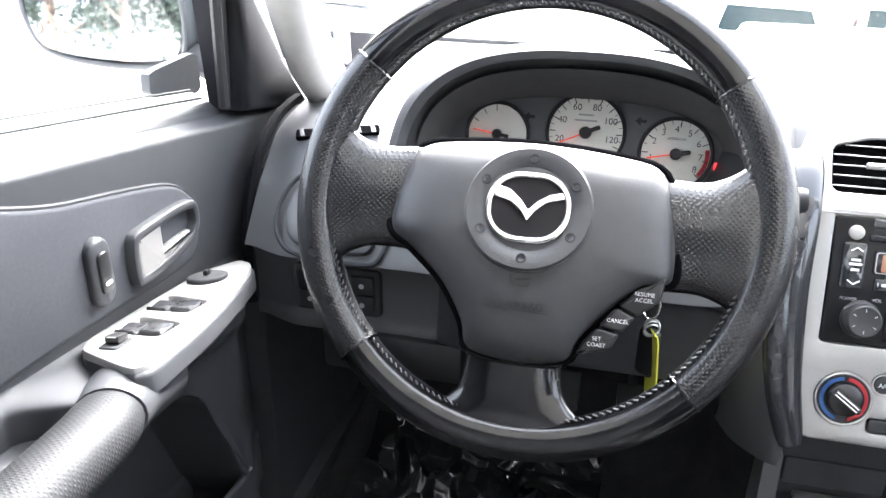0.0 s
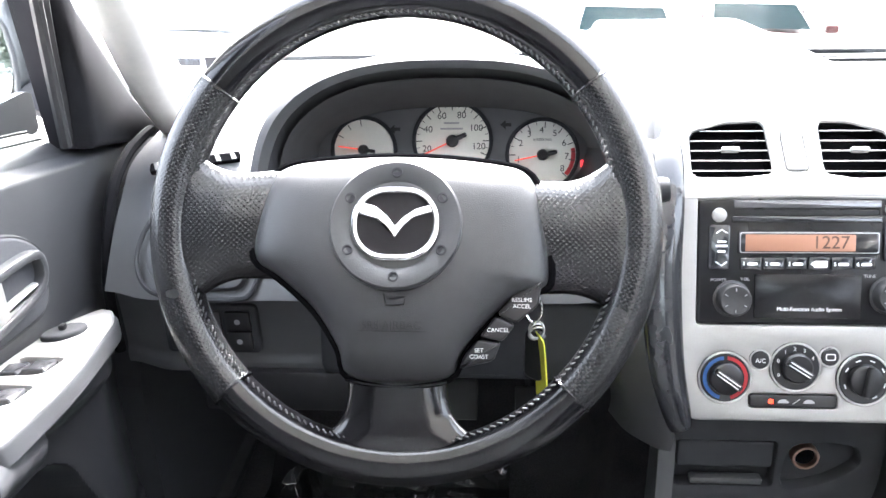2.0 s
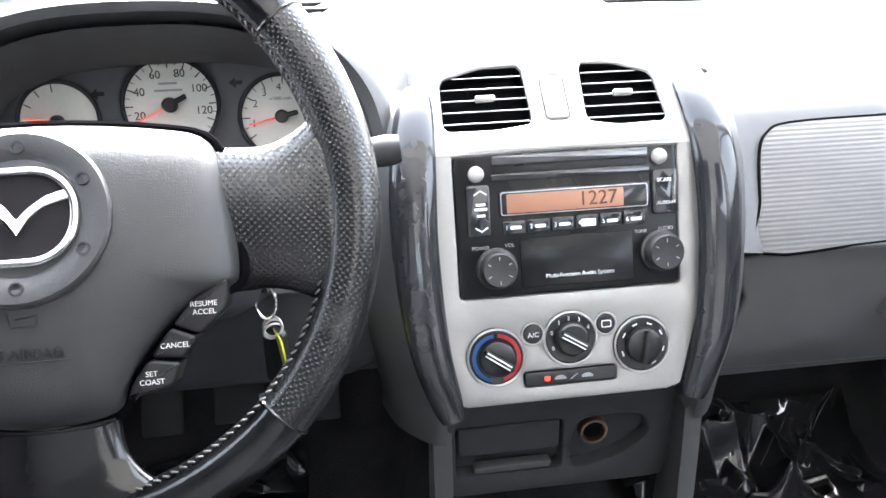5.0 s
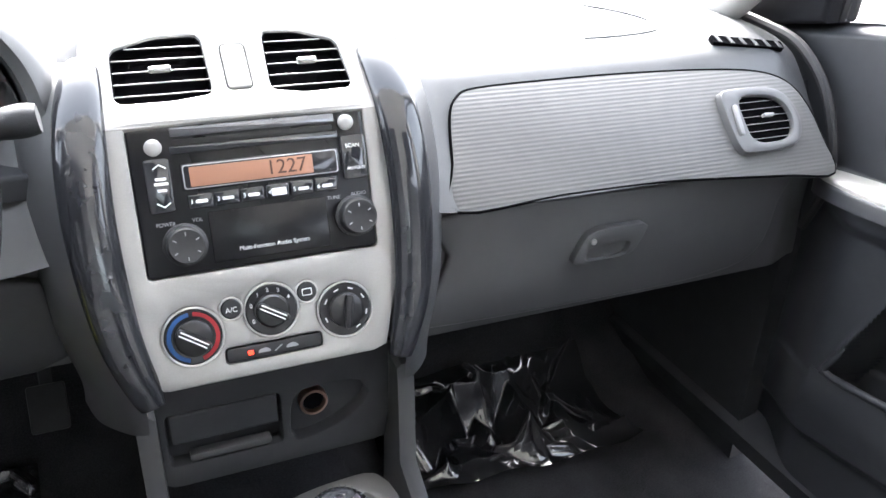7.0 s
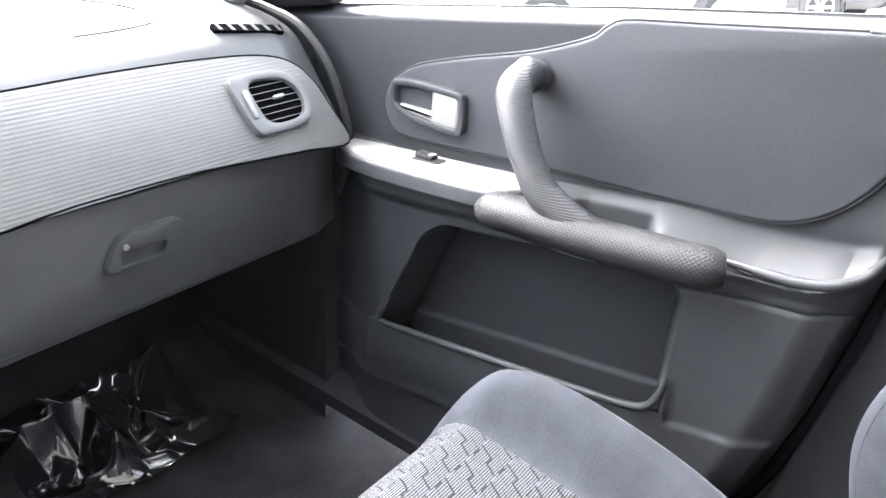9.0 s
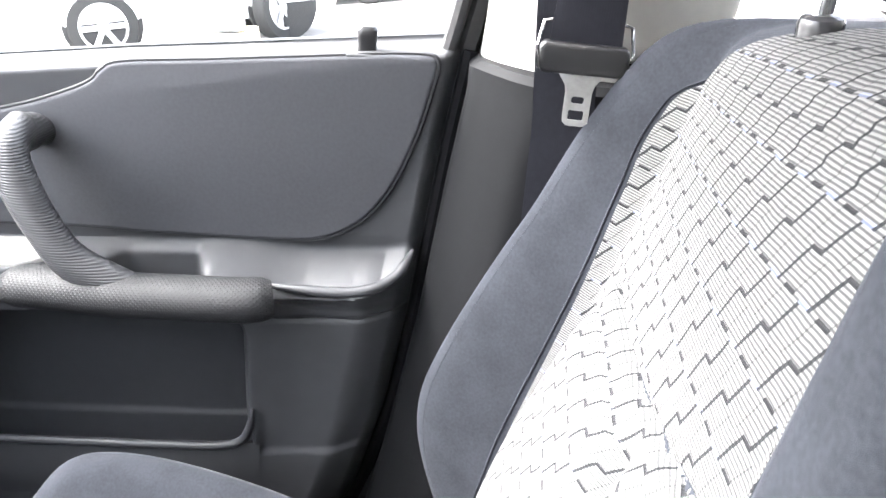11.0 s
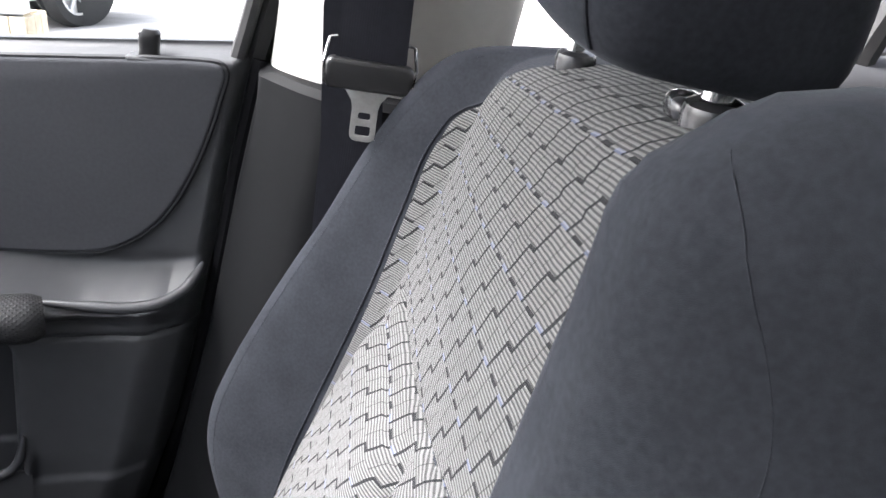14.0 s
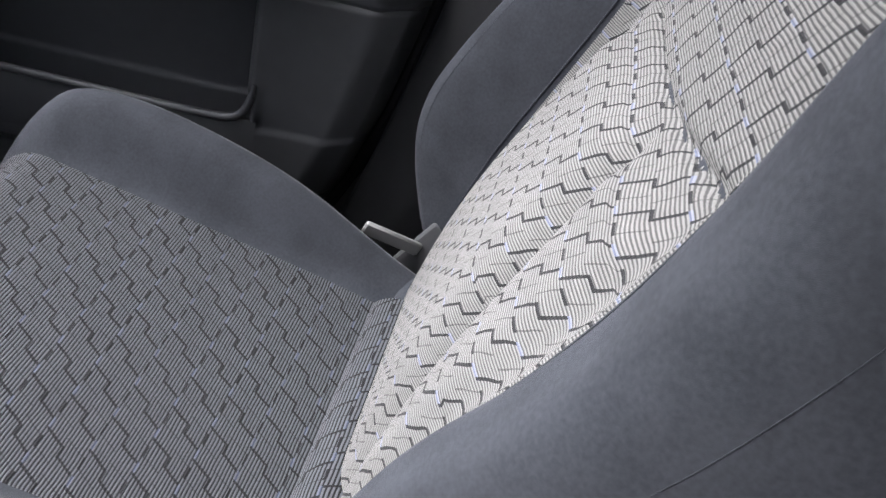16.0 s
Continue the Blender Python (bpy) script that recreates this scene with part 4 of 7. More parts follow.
tube(bm, [lv @ Vector((a * 1.32, c * 1.42, 0.0)) for a, c in mo], 0.0025, 6, closed=True)
part("vent_ring", bm, DARK, v2)

# side demister slots: a black slab painted as the shaded recess, with slanted fins
for s in (1, -1):
    slot_row = frame_of((s * 0.585, 0.944, 0.8525), (1, -s * 0.15, -0.1 * s), (0, 1, 0.55))
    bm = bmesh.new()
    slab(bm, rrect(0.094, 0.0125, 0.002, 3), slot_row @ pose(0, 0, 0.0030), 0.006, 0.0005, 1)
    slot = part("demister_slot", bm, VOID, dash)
    for k in range(6):
        bm = bmesh.new()
        slab(bm, [(-0.0035, 0.0058), (0.0005, 0.0058), (0.0045, -0.0058), (-0.0005, -0.0058)], slot_row @ pose(lerp(-0.040, 0.040, k / 5), 0, 0.0040), 0.002, 0.0003, 1)
        part("fin", bm, DASH, slot)

# passenger airbag lid line on the top pad
bm = bmesh.new()
lid = [(0.38, 0.962), (0.44, 0.966), (0.49, 0.985), (0.50, 1.03), (0.46, 1.10)]
lid = [(p.x, p.y) for p in smooth_path([(a, c, 0) for a, c in lid], 6)]
tube(bm, [(a, c, 0.8655 + 0.008 * ease((c - 0.97) / 0.12)) for a, c in lid], 0.0014, 5)
part("airbag_lid_seam", bm, DASH, dash)

# glove box door and latch
GL = frame_of((0, 0.866, 0.67), (1, 0, 0), (0, 0.0, 1))
bm = bmesh.new()
gd = [(0.178, 0.062), (0.186, 0.02), (0.172, -0.02), (0.150, -0.052), (0.19, -0.060), (0.35, -0.064), (0.52, -0.062), (0.585, -0.04), (0.60, 0.02), (0.60, 0.062), (0.40, 0.062)]
gd = [(p.x, p.y) for p in smooth_path([(a, c, 0) for a, c in gd], 4, closed=True)]
slab(bm, gd, GL @ pose(0, 0, 0.006), 0.01, 0.004, 3)
glove = part("glove_box_lid", bm, DASH, dash)
lt = GL @ pose(0.367, 0.010, 0.0150)
bm = bmesh.new()
plate(bm, soften([(-0.048, -0.022), (-0.028, 0.017), (0.048, 0.017), (0.030, -0.020)], 0.2, 2), [soften([(-0.030, -0.019), (-0.026, -0.002), (0.026, -0.002), (0.020, -0.019)], 0.2, 2)], lt, 0.009, 0.0015, 0.007)
latch = part("glove_latch", bm, DASH, glove)
bm = bmesh.new()
slab(bm, rrect(0.064, 0.022, 0.002), lt @ pose(0, -0.010, -0.0065), 0.002)
part("latch_recess", bm, DASH, latch)
bm = bmesh.new()
lathe(bm, lt @ pose(-0.022, 0.004, 0.0), [(0.0035, 0), (0.0032, 0.0012), (0.0012, 0.0013), (0.001, 0.0003)], 16)
part("lock_barrel", bm, BRUSHED, latch)

# knee panel, seams and the switch block on the driver's side
KN = frame_of((0, 0.866, 0.70), (1, 0, 0), (0, 0.0, 1))
bm = bmesh.new()
slab(bm, soften([(-0.445, 0.040), (-0.16, 0.036), (-0.15, -0.04), (-0.18, -0.052), (-0.42, -0.052), (-0.45, -0.045)], 0.15, 2), KN @ pose(0, 0, 0.012), 0.014, 0.005, 3)
part("knee_panel", bm, DARK, dash)
bm = bmesh.new()
slab(bm, rrect(0.10, 0.056, 0.006, 4, -0.562, 0.0), KN @ pose(0, 0, 0.005), 0.006, 0.002)
block = part("switch_block", bm, DARK, dash)
for dx, dz in ((-0.030, 0.0115), (0.030, 0.0115), (-0.030, -0.0115), (0.030, -0.0115), (0.0, 0.0)):
    bm = bmesh.new()
    rbox(bm, KN @ pose(-0.562 + dx, dz, 0.007), 0.026, 0.0215 if dx else 0.046, 0.006, 0.0018)
    sw = part("dash_switch", bm, BLACK, block)
    if dx:
        bm = bmesh.new()
        lathe(bm, KN @ pose(-0.562 + dx, dz, 0.010), [(0.0030, 0), (0.0030, 0.0003), (0.0022, 0.0003), (0.0022, 0.0001)], 14)
        part("switch_symbol", bm, GREYPRINT, sw)
bm = bmesh.new()
rbox(bm, KN @ pose(-0.50, -0.072, -0.004), 0.16, 0.05, 0.03, 0.006)
part("lower_tray", bm, BLACK, dash)

# ---- centre stack ----
STACK = frame_of((0.008, 0.804, 0.689), (1, 0, 0), (0, 0.37, 1))
UPPER = frame_of((0.008, 0.8645, 0.848), (1, 0, 0), (0, 0.78, 0.62))
stack = empty("centre_console_panel", "silver-painted centre panel holding vents, radio and heater controls", "centre console")
edge_l = [(-0.104, -0.037), (-0.116, 0.03), (-0.119, 0.09), (-0.113, 0.15), (-0.108, 0.170)]
edge_r = [(0.105, 0.170), (0.112, 0.13), (0.115, 0.08), (0.108, 0.02), (0.092, -0.037)]
outl = edge_r + [(0.08, -0.041), (-0.09, -0.041)] + edge_l
knobs = ((-0.066, 0.0, 0.0225), (-0.003, 0.0107, 0.0212), (0.058, 0.0, 0.0225))
small = ((-0.0345, 0.017), (0.0275, 0.0205))
bm = bmesh.new()
plate(bm, outl, [rrect(0.186, 0.117, 0.004, 4, 0.0005, 0.1075)] + [oval(r + 0.0012, r + 0.0012, 28, a, c) for a, c, r in knobs] + [oval(0.0088, 0.0088, 20, a, c) for a, c in small] + [rrect(0.079, 0.0125, 0.003, 3, -0.004, -0.0215)], STACK, 0.03, 0.003, 0.014)
part("bezel", bm, SILVER, stack, "silver-painted bezel")
vl = soften([(-0.096, 0.018), (-0.094, 0.068), (-0.060, 0.079), (-0.024, 0.080), (-0.022, 0.022), (-0.050, 0.018)], 0.14, 2)
vr = soften([(0.024, 0.022), (0.027, 0.080), (0.055, 0.079), (0.088, 0.067), (0.092, 0.018), (0.050, 0.017)], 0.14, 2)
hz = rrect(0.020, 0.044, 0.004, 4, 0.0, 0.046)
bm = bmesh.new()
plate(bm, [(-0.110, -0.006), (-0.0, -0.004), (0.106, -0.006), (0.117, 0.04), (0.112, 0.085), (0.07, 0.100), (0.0, 0.103), (-0.07, 0.101), (-0.114, 0.086), (-0.121, 0.04)], [vl, vr, hz], UPPER, 0.05, 0.003, 0.02)
top_b = part("vent_surround", bm, SILVER, stack)
# matt black lining puts the inner shade of the centre vents into the colour
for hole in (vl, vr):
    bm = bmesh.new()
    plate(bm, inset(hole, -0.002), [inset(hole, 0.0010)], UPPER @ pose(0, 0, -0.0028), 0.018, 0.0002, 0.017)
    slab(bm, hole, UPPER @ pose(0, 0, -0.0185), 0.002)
    part("vent_shade_back", bm, VOID, top_b)
    ys = [p[1] for p in hole]
    for k in range(5):
        y = lerp(min(ys), max(ys), (k + 0.75) / 5.5)
        cr = []
        for i, p in enumerate(hole):
            q = hole[(i + 1) % len(hole)]
            if (p[1] - y) * (q[1] - y) < 0:
                cr.append(lerp(p[0], q[0], (y - p[1]) / (q[1] - p[1])))
        bm = bmesh.new()
        rbox(bm, UPPER @ pose((min(cr) + max(cr)) / 2, y, -0.004, 36), max(cr) - min(cr) - 0.001, 0.0011, 0.006, 0.0004, 1)
        part("slat", bm, SILVER, top_b)
    cx = (min(p[0] for p in hole) + max(p[0] for p in hole)) / 2
    bm = bmesh.new()
    rbox(bm, UPPER @ pose(cx, lerp(min(ys), max(ys), 0.45), 0.002), 0.017, 0.0045, 0.006, 0.0018)
    part("vent_tab", bm, SILVER, top_b)
bm = bmesh.new()
slab(bm, inset(hz, 0.0004), UPPER @ pose(0, 0, 0.0006), 0.01, 0.002, 3)
part("hazard_button", bm, SILVER, top_b)

# gloss dark rails beside the panel
RAIL = mat("gunmetal_gloss", (0.022, 0.023, 0.026), 0.14, 0.1, 60, 0.08, coat=0.6)
for s in (-1, 1):
    bm = bmesh.new()
    pts = [(s * 0.108 + 0.008, 0.787, 0.640), (s * 0.124 + 0.008, 0.800, 0.70), (s * 0.131 + 0.008, 0.826, 0.775), (s * 0.129 + 0.008, 0.852, 0.835), (s * 0.124 + 0.008, 0.880, 0.868), (s * 0.119 + 0.008, 0.908, 0.884)]
    path = smooth_path(pts, 6)
    n_ = len(path)
    tube(bm, [p + Vector((-s * 0.0045, 0.003, 0)) for p in path], [lerp(0.005, 0.0095, math.sin(math.pi * i / (n_ - 1)) ** 0.7) for i in range(n_)], 16, flat=2.0, up=(1, 0, 0))
    part("side_rail", bm, RAIL, stack, "gloss gunmetal side rail")
    bm = bmesh.new()
    rows = []
    for p in smooth_path([(pts[0][0], pts[0][1] + 0.004, pts[0][2] - 0.03)] + pts, 6):
        rows.append([(q.x, q.y, q.z) for q in smooth_path([(p.x + s * 0.002, p.y + 0.004, p.z), (p.x + s * 0.012, p.y + 0.007, p.z), (p.x + s * 0.026, p.y + 0.022, p.z - 0.002), (p.x + s * 0.040, p.y + 0.046, p.z - 0.006), (p.x + s * 0.050, p.y + 0.085, p.z - 0.012)], 4)])
    grid(bm, rows)
    part("side_cheek", bm, DASH, stack, smooth=70)

# ---- radio ----
radio = empty("car_radio", "black double-height car radio with an orange display", "car radio")
R0 = STACK @ pose(0.0005, 0.1075, 0)
U = 0.000289


def rp(px, py):
    return (px - 481) * U, (272 - py) * 0.0002825


def rbx(name, x0, y0, x1, y1, z, material, parent, r=0.002, depth=0.012, bevel=0.0012, label=""):
    a, c = rp(x0, y0)
    e, g = rp(x1, y1)
    b = bmesh.new()
    slab(b, rrect(abs(e - a), abs(g - c), min(r, abs(g - c) * 0.45), 3, (a + e) / 2, (c + g) / 2), R0 @ pose(0, 0, z), depth, bevel, 2)
    return part(name, b, material, parent, label)


rbx("faceplate", 160, 68, 802, 476, -0.001, mat("radio_black", (0.006, 0.006, 0.007), 0.28, 0, 90, 0.1, spec=0.3), radio, 0.004, 0.02, 0.002)
rbx("disc_flap", 268, 74, 716, 100, 0.0015, mat("flap_satin", (0.12, 0.12, 0.125), 0.22, 0.5, 90, 0.1, coat=0.5), radio, 0.001, 0.006)
rbx("disc_slot", 275, 106, 710, 122, -0.0002, mat("slot_black", (0.004, 0.004, 0.004), 0.6), radio, 0.001, 0.002, 0.0003)
rbx("slot_lip", 262, 124, 722, 146, 0.001, GLOSS, radio, 0.001, 0.005)
for px, py in ((223, 122), (750, 103)):
    a, c = rp(px, py)
    bm = bmesh.new()
    lathe(bm, R0 @ pose(a, c, -0.0005), [(0.0066, 0), (0.0064, 0.0022), (0.0048, 0.0032), (0.002, 0.0036)], 24)
    part("eject_button", bm, SILVER, radio)
b1 = rbx("seek_button", 190, 152, 258, 300, 0.0022, GLOSS, radio, 0.003, 0.008, 0.0015)
b2 = rbx("scan_button", 725, 140, 800, 270, 0.0022, GLOSS, radio, 0.003, 0.008, 0.0015)
GLASSY = mat("display_frame", (0.02, 0.02, 0.022), 0.06, 0, 30, 0.05)
dsp = rbx("display_frame", 282, 172, 718, 248, 0.0012, GLASSY, radio, 0.002, 0.006)
rbx("display_rim", 287, 177, 712, 244, 0.0014, GREYPRINT, dsp, 0.002, 0.002, 0.0002)
rbx("display_mask", 290, 180, 709, 241, 0.0016, GLASSY, dsp, 0.002, 0.002, 0.0002)
rbx("display_screen", 304, 184, 640, 238, 0.0018, glow("lcd_orange", (0.24, 0.115, 0.07), 0.025), dsp, 0.001, 0.001, 0.0001, "dull orange backlit display")
LCDINK = mat("lcd_ink", (0.05, 0.02, 0.012), 0.5)
a, c = rp(565, 211)
lettering("clock_digits", "1227", R0 @ pose(a, c, 0.0019), 0.0165, LCDINK, dsp, 0.0001)
for k, (tx, w) in enumerate((("1", 62), ("2", 70), ("3", 70), ("4", 66), ("5", 66), ("6", 66))):
    x0 = 290 + k * 69.5
    bt = rbx("preset_button", x0, 259 - k * 1.0, x0 + 66, 299 - k * 0.8, 0.002, GLOSS, radio, 0.0015, 0.006)
    a, c = rp(x0 + 33, 279)
    bm = bmesh.new()
    slab(bm, rrect(0.009 if k != 3 else 0.012, 0.0026 if k != 3 else 0.006, 0.0008, 2, a + 0.001, c), R0 @ pose(0, 0, 0.0025), 0.0005)
    part("button_mark", bm, WHITE, bt)
    lettering("button_number", tx, R0 @ pose(a - 0.0065, c, 0.0024), 0.005, WHITE, bt, 0.0002)
for py, w, h in ((175, 0.009, 0.0028), (208, 0.008, 0.0022), (221, 0.0105, 0.0022), (239, 0.007, 0.0022), (278, 0.009, 0.0028)):
    a, c = rp(230, py)
    bm = bmesh.new()
    if py in (175, 278):
        d = 1 if py == 175 else -1
        tube(bm, [R0 @ Vector((a - 0.005, c - d * 0.0014, 0.0028)), R0 @ Vector((a, c + d * 0.0018, 0.0028)), R0 @ Vector((a + 0.005, c - d * 0.0014, 0.0028))], 0.0006, 5)
    else:
        slab(bm, rrect(w, h, 0.0005, 2, a, c), R0 @ pose(0, 0, 0.0027), 0.0005)
    part("button_mark", bm, WHITE, b1)
a, c = rp(760, 172)
lettering("button_word", "SCAN", R0 @ pose(a, c, 0.0024), 0.0047, WHITE, b2)
a, c = rp(764, 238)
lettering("button_word", "AUTO-M", R0 @ pose(a, c, 0.0024), 0.0040, WHITE, b2)
door_ = rbx("cassette_door", 337, 312, 664, 456, 0.0008, mat("radio_lid", (0.007, 0.007, 0.008), 0.22, 0, 200, 0.1, spec=0.35), radio, 0.001, 0.005, 0.0006)
a, c = rp(506, 426)
lettering("lid_words", "Multi-Function Audio System", R0 @ pose(a, c, 0.0009), 0.0049, WHITE, door_)
for px, py, word in ((226, 333, "POWER"), (308, 330, "VOL"), (690, 318, "TUNE"), (764, 314, "AUDIO")):
    a, c = rp(px, py)
    lettering("dial_word", word, R0 @ pose(a, c, -0.0008), 0.0042, GREYPRINT, radio)
KNOBM = mat("knob_rubber", (0.022, 0.022, 0.023), 0.5, 0, 300, 0.15)
for px, py, r in ((268, 394, 0.0150), (748, 379, 0.0155)):
    a, c = rp(px, py)
    kf = R0 @ pose(a, c, -0.001)
    bm = bmesh.new()
    lathe(bm, kf, [(r + 0.002, 0), (r + 0.002, 0.002), (r, 0.003), (r - 0.0006, 0.013), (r - 0.002, 0.0145), (r - 0.006, 0.014), (0.003, 0.0135)], 36)
    kn = part("radio_knob", bm, KNOBM, radio)
    for k in range(6):
        an = radians(60 * k + 90)
        bm = bmesh.new()
        rbox(bm, kf @ pose(0.0098 * math.cos(an), 0.0098 * math.sin(an), 0.0145, 0, 0, math.degrees(an)), 0.003, 0.0008, 0.0006, 0.0002, 1)
        part("knob_mark", bm, GREYPRINT, kn)

# ---- heater controls ----
RED, BLUE = mat("red_print", (0.55, 0.04, 0.05), 0.5), mat("blue_print", (0.05, 0.16, 0.45), 0.5)
heat = empty("heater_controls", "three black rotary heater dials with two round buttons and a slider", "heater controls")
for k, (a, c, r) in enumerate(knobs):
    kf = STACK @ pose(a, c, 0)
    bm = bmesh.new()
    lathe(bm, kf, [(r, -0.012), (r, 0.001), (r - 0.001, 0.0022), (r - 0.004, 0.0018), (0.004, 0.0015)], 40)
    dl = part("dial", bm, BLACK, heat)
    bm = bmesh.new()
    tube(bm, [kf @ Vector(((r + 0.0008) * math.cos(2 * math.pi * i / 40), (r + 0.0008) * math.sin(2 * math.pi * i / 40), 0.0008)) for i in range(40)], 0.0011, 6, closed=True)
    part("dial_rim", bm, BRUSHED, dl)
    bm = bmesh.new()
    lathe(bm, kf, [(r * 0.66, 0.0015), (r * 0.64, 0.008), (r * 0.56, 0.0095), (0.004, 0.0095)], 36)
    kn = part("dial_knob", bm, BLACK, dl)
    bm = bmesh.new()
    an = (-35, -32, 80)[k]
    rbox(bm, kf @ pose(0, 0, 0.0125, 0, 0, an), r * 1.25, 0.0062, 0.008, 0.002, 2)
    gr = part("dial_grip", bm, BLACK, dl)
    if k < 2:
        for dy in (-0.0015, 0.0015):
            bm = bmesh.new()
            rbox(bm, kf @ pose(0, 0, 0.0168, 0, 0, an) @ pose(-0.001, dy, 0), r * 1.05, 0.0011, 0.0005, 0.0002, 1)
            part("pointer_line", bm, WHITE, gr)
    if k == 0:
        for a0, a1, mt in ((-75, 85, RED), (95, 255, BLUE)):
            bm = bmesh.new()
            rows = [[kf @ Vector((q * math.cos(radians(lerp(a0, a1, i / 20))), q * math.sin(radians(lerp(a0, a1, i / 20))), 0.0029)) for q in (r - 0.0055, r - 0.0022)] for i in range(21)]
            grid(bm, rows)
            bmesh.ops.solidify(bm, geom=list(bm.faces), thickness=0.0004)
            part("temperature_band", bm, mt, dl)
    else:
        marks = ((205, "0"), (160, "0"), (125, "1"), (95, "2"), (65, "3"), (30, "4")) if k == 1 else ((200, ""), (150, ""), (110, ""), (70, ""), (30, ""), (-15, ""), (-60, ""))
        for an2, tx in marks:
            q = r - 0.0042
            pm = kf @ pose(q * math.cos(radians(an2)), q * math.sin(radians(an2)), 0.0028)
            if tx:
                lettering("dial_number", tx, pm, 0.0048, WHITE, dl)
            else:
                bm = bmesh.new()
                rbox(bm, pm @ pose(0, 0, 0, 0, 0, an2 + 90), 0.0045, 0.0013, 0.0005, 0.0002, 1)
                part("dial_mark", bm, WHITE, dl)
for k, (a, c) in enumerate(small):
    kf = STACK @ pose(a, c, 0)
    bm = bmesh.new()
    lathe(bm, kf, [(0.0082, -0.01), (0.0082, 0.001), (0.0072, 0.0022), (0.002, 0.0024)], 28)
    bt = part("round_button", bm, BLACK, heat)
    bm = bmesh.new()
    tube(bm, [kf @ Vector((0.0089 * math.cos(2 * math.pi * i / 28), 0.0089 * math.sin(2 * math.pi * i / 28), 0.0006)) for i in range(28)], 0.0008, 6, closed=True)
    part("button_rim", bm, BRUSHED, bt)
    if k == 0:
        lettering("button_word", "A/C", kf @ pose(0, -0.0008, 0.0025), 0.0058, WHITE, bt)
    else:
        bm = bmesh.new()
        plate(bm, rrect(0.0085, 0.006, 0.001, 2), [rrect(0.007, 0.0045, 0.0008, 2)], kf @ pose(0, 0, 0.0028), 0.0004, 0.0001)
        part("button_symbol", bm, WHITE, bt)
sf = STACK @ pose(-0.004, -0.0215, 0)
bm = bmesh.new()
slab(bm, rrect(0.078, 0.0115, 0.0028, 3), sf @ pose(0, 0, 0.001), 0.006, 0.001)
sl = part("slider_panel", bm, BLACK, heat)
bm = bmesh.new()
slab(bm, rrect(0.0045, 0.0038, 0.001, 2, -0.020, 0.0), sf @ pose(0, 0, 0.0016), 0.001)
part("red_lamp", bm, glow("lamp_red", (1.0, 0.03, 0.01), 0.25), sl)
for dx in (-0.009, 0.014):
    bm = bmesh.new()
    slab(bm, soften([(-0.005, -0.001), (-0.004, 0.001), (-0.001, 0.002), (0.002, 0.002), (0.005, 0.0), (0.005, -0.0015), (-0.005, -0.0015)], 0.2, 1), sf @ pose(dx, 0, 0.0014), 0.0005)
    part("slider_symbol", bm, GREYPRINT, sl)
bm = bmesh.new()
rbox(bm, sf @ pose(0.0025, 0, 0.0014, 0, 0, 35), 0.008, 0.0009, 0.0006, 0.0002, 1)
part("slider_mark", bm, GREYPRINT, sl)

# ---- lower console ----
cons = empty("lower_console", "dark plastic lower console with an ashtray and a lighter socket", "console")
LC = frame_of((0.008, 0.822, 0.575), (1, 0, 0), (0, 0.06, 1))
bm = bmesh.new()
plate(bm, soften([(-0.108, 0.062), (0.108, 0.062), (0.106, -0.01), (0.10, -0.05), (-0.108, -0.05)], 0.08, 2), [soften([(0.008, -0.028), (0.012, 0.022), (0.045, 0.026), (0.078, 0.022), (0.085, 0.002), (0.06, -0.018), (0.03, -0.028)], 0.3, 2), rrect(0.098, 0.052, 0.004, 3, -0.048, 0.0)], LC, 0.03, 0.004, 0.016)
part("console_face", bm, DARK, cons)
bm = bmesh.new()
slab(bm, rrect(0.21, 0.10, 0.01), LC @ pose(0, 0, -0.016), 0.01)
part("console_back", bm, DARK, cons)
bm = bmesh.new()
slab(bm, rrect(0.094, 0.030, 0.003, 3, -0.048, 0.010), LC @ pose(0, 0, -0.002), 0.02, 0.002)
ash = part("ashtray", bm, DARK, cons)
bm = bmesh.new()
rbox(bm, LC @ pose(-0.045, -0.020, -0.004), 0.072, 0.008, 0.012, 0.003)
part("ashtray_pull", bm, DASH, ash)
lf = LC @ pose(0.033, 0.004, 0)
bm = bmesh.new()
lathe(bm, lf @ pose(0, 0, -0.016), [(0.0135, 0), (0.0135, 0.0085), (0.0128, 0.0097), (0.0108, 0.0097), (0.0102, 0.0085), (0.0102, 0.003), (0.004, 0.0028)], 36)
so = part("lighter_socket", bm, mat("socket_metal", (0.45, 0.30, 0.24), 0.3, 1.0), cons, "copper-tinted lighter socket ring")
bm = bmesh.new()
lathe(bm, lf @ pose(0, 0, -0.0125), [(0.0101, 0), (0.0101, 0.001), (0.001, 0.001)], 24)
part("socket_floor", bm, VOID, so)
for s in (-1, 1):
    bm = bmesh.new()
    rows = []
    for y, zt in ((0.835, 0.628), (0.80, 0.622), (0.795, 0.58), (0.79, 0.52), (0.77, 0.485), (0.70, 0.475), (0.55, 0.465), (0.30, 0.455)):
        w = 0.008
        x = s * (0.112 if y > 0.78 else 0.118) + 0.008
        rows.append([(x - w, y, zt - 0.004), (x - w * 0.5, y, zt), (x + w * 0.5, y, zt), (x + w, y, zt - 0.004), (x + w * 1.3, y, 0.28), (x - w * 1.3, y, 0.28)])
    grid(bm, rows, close=True, cap=True)
    part("console_cheek", bm, DASH, cons)
bm = bmesh.new()
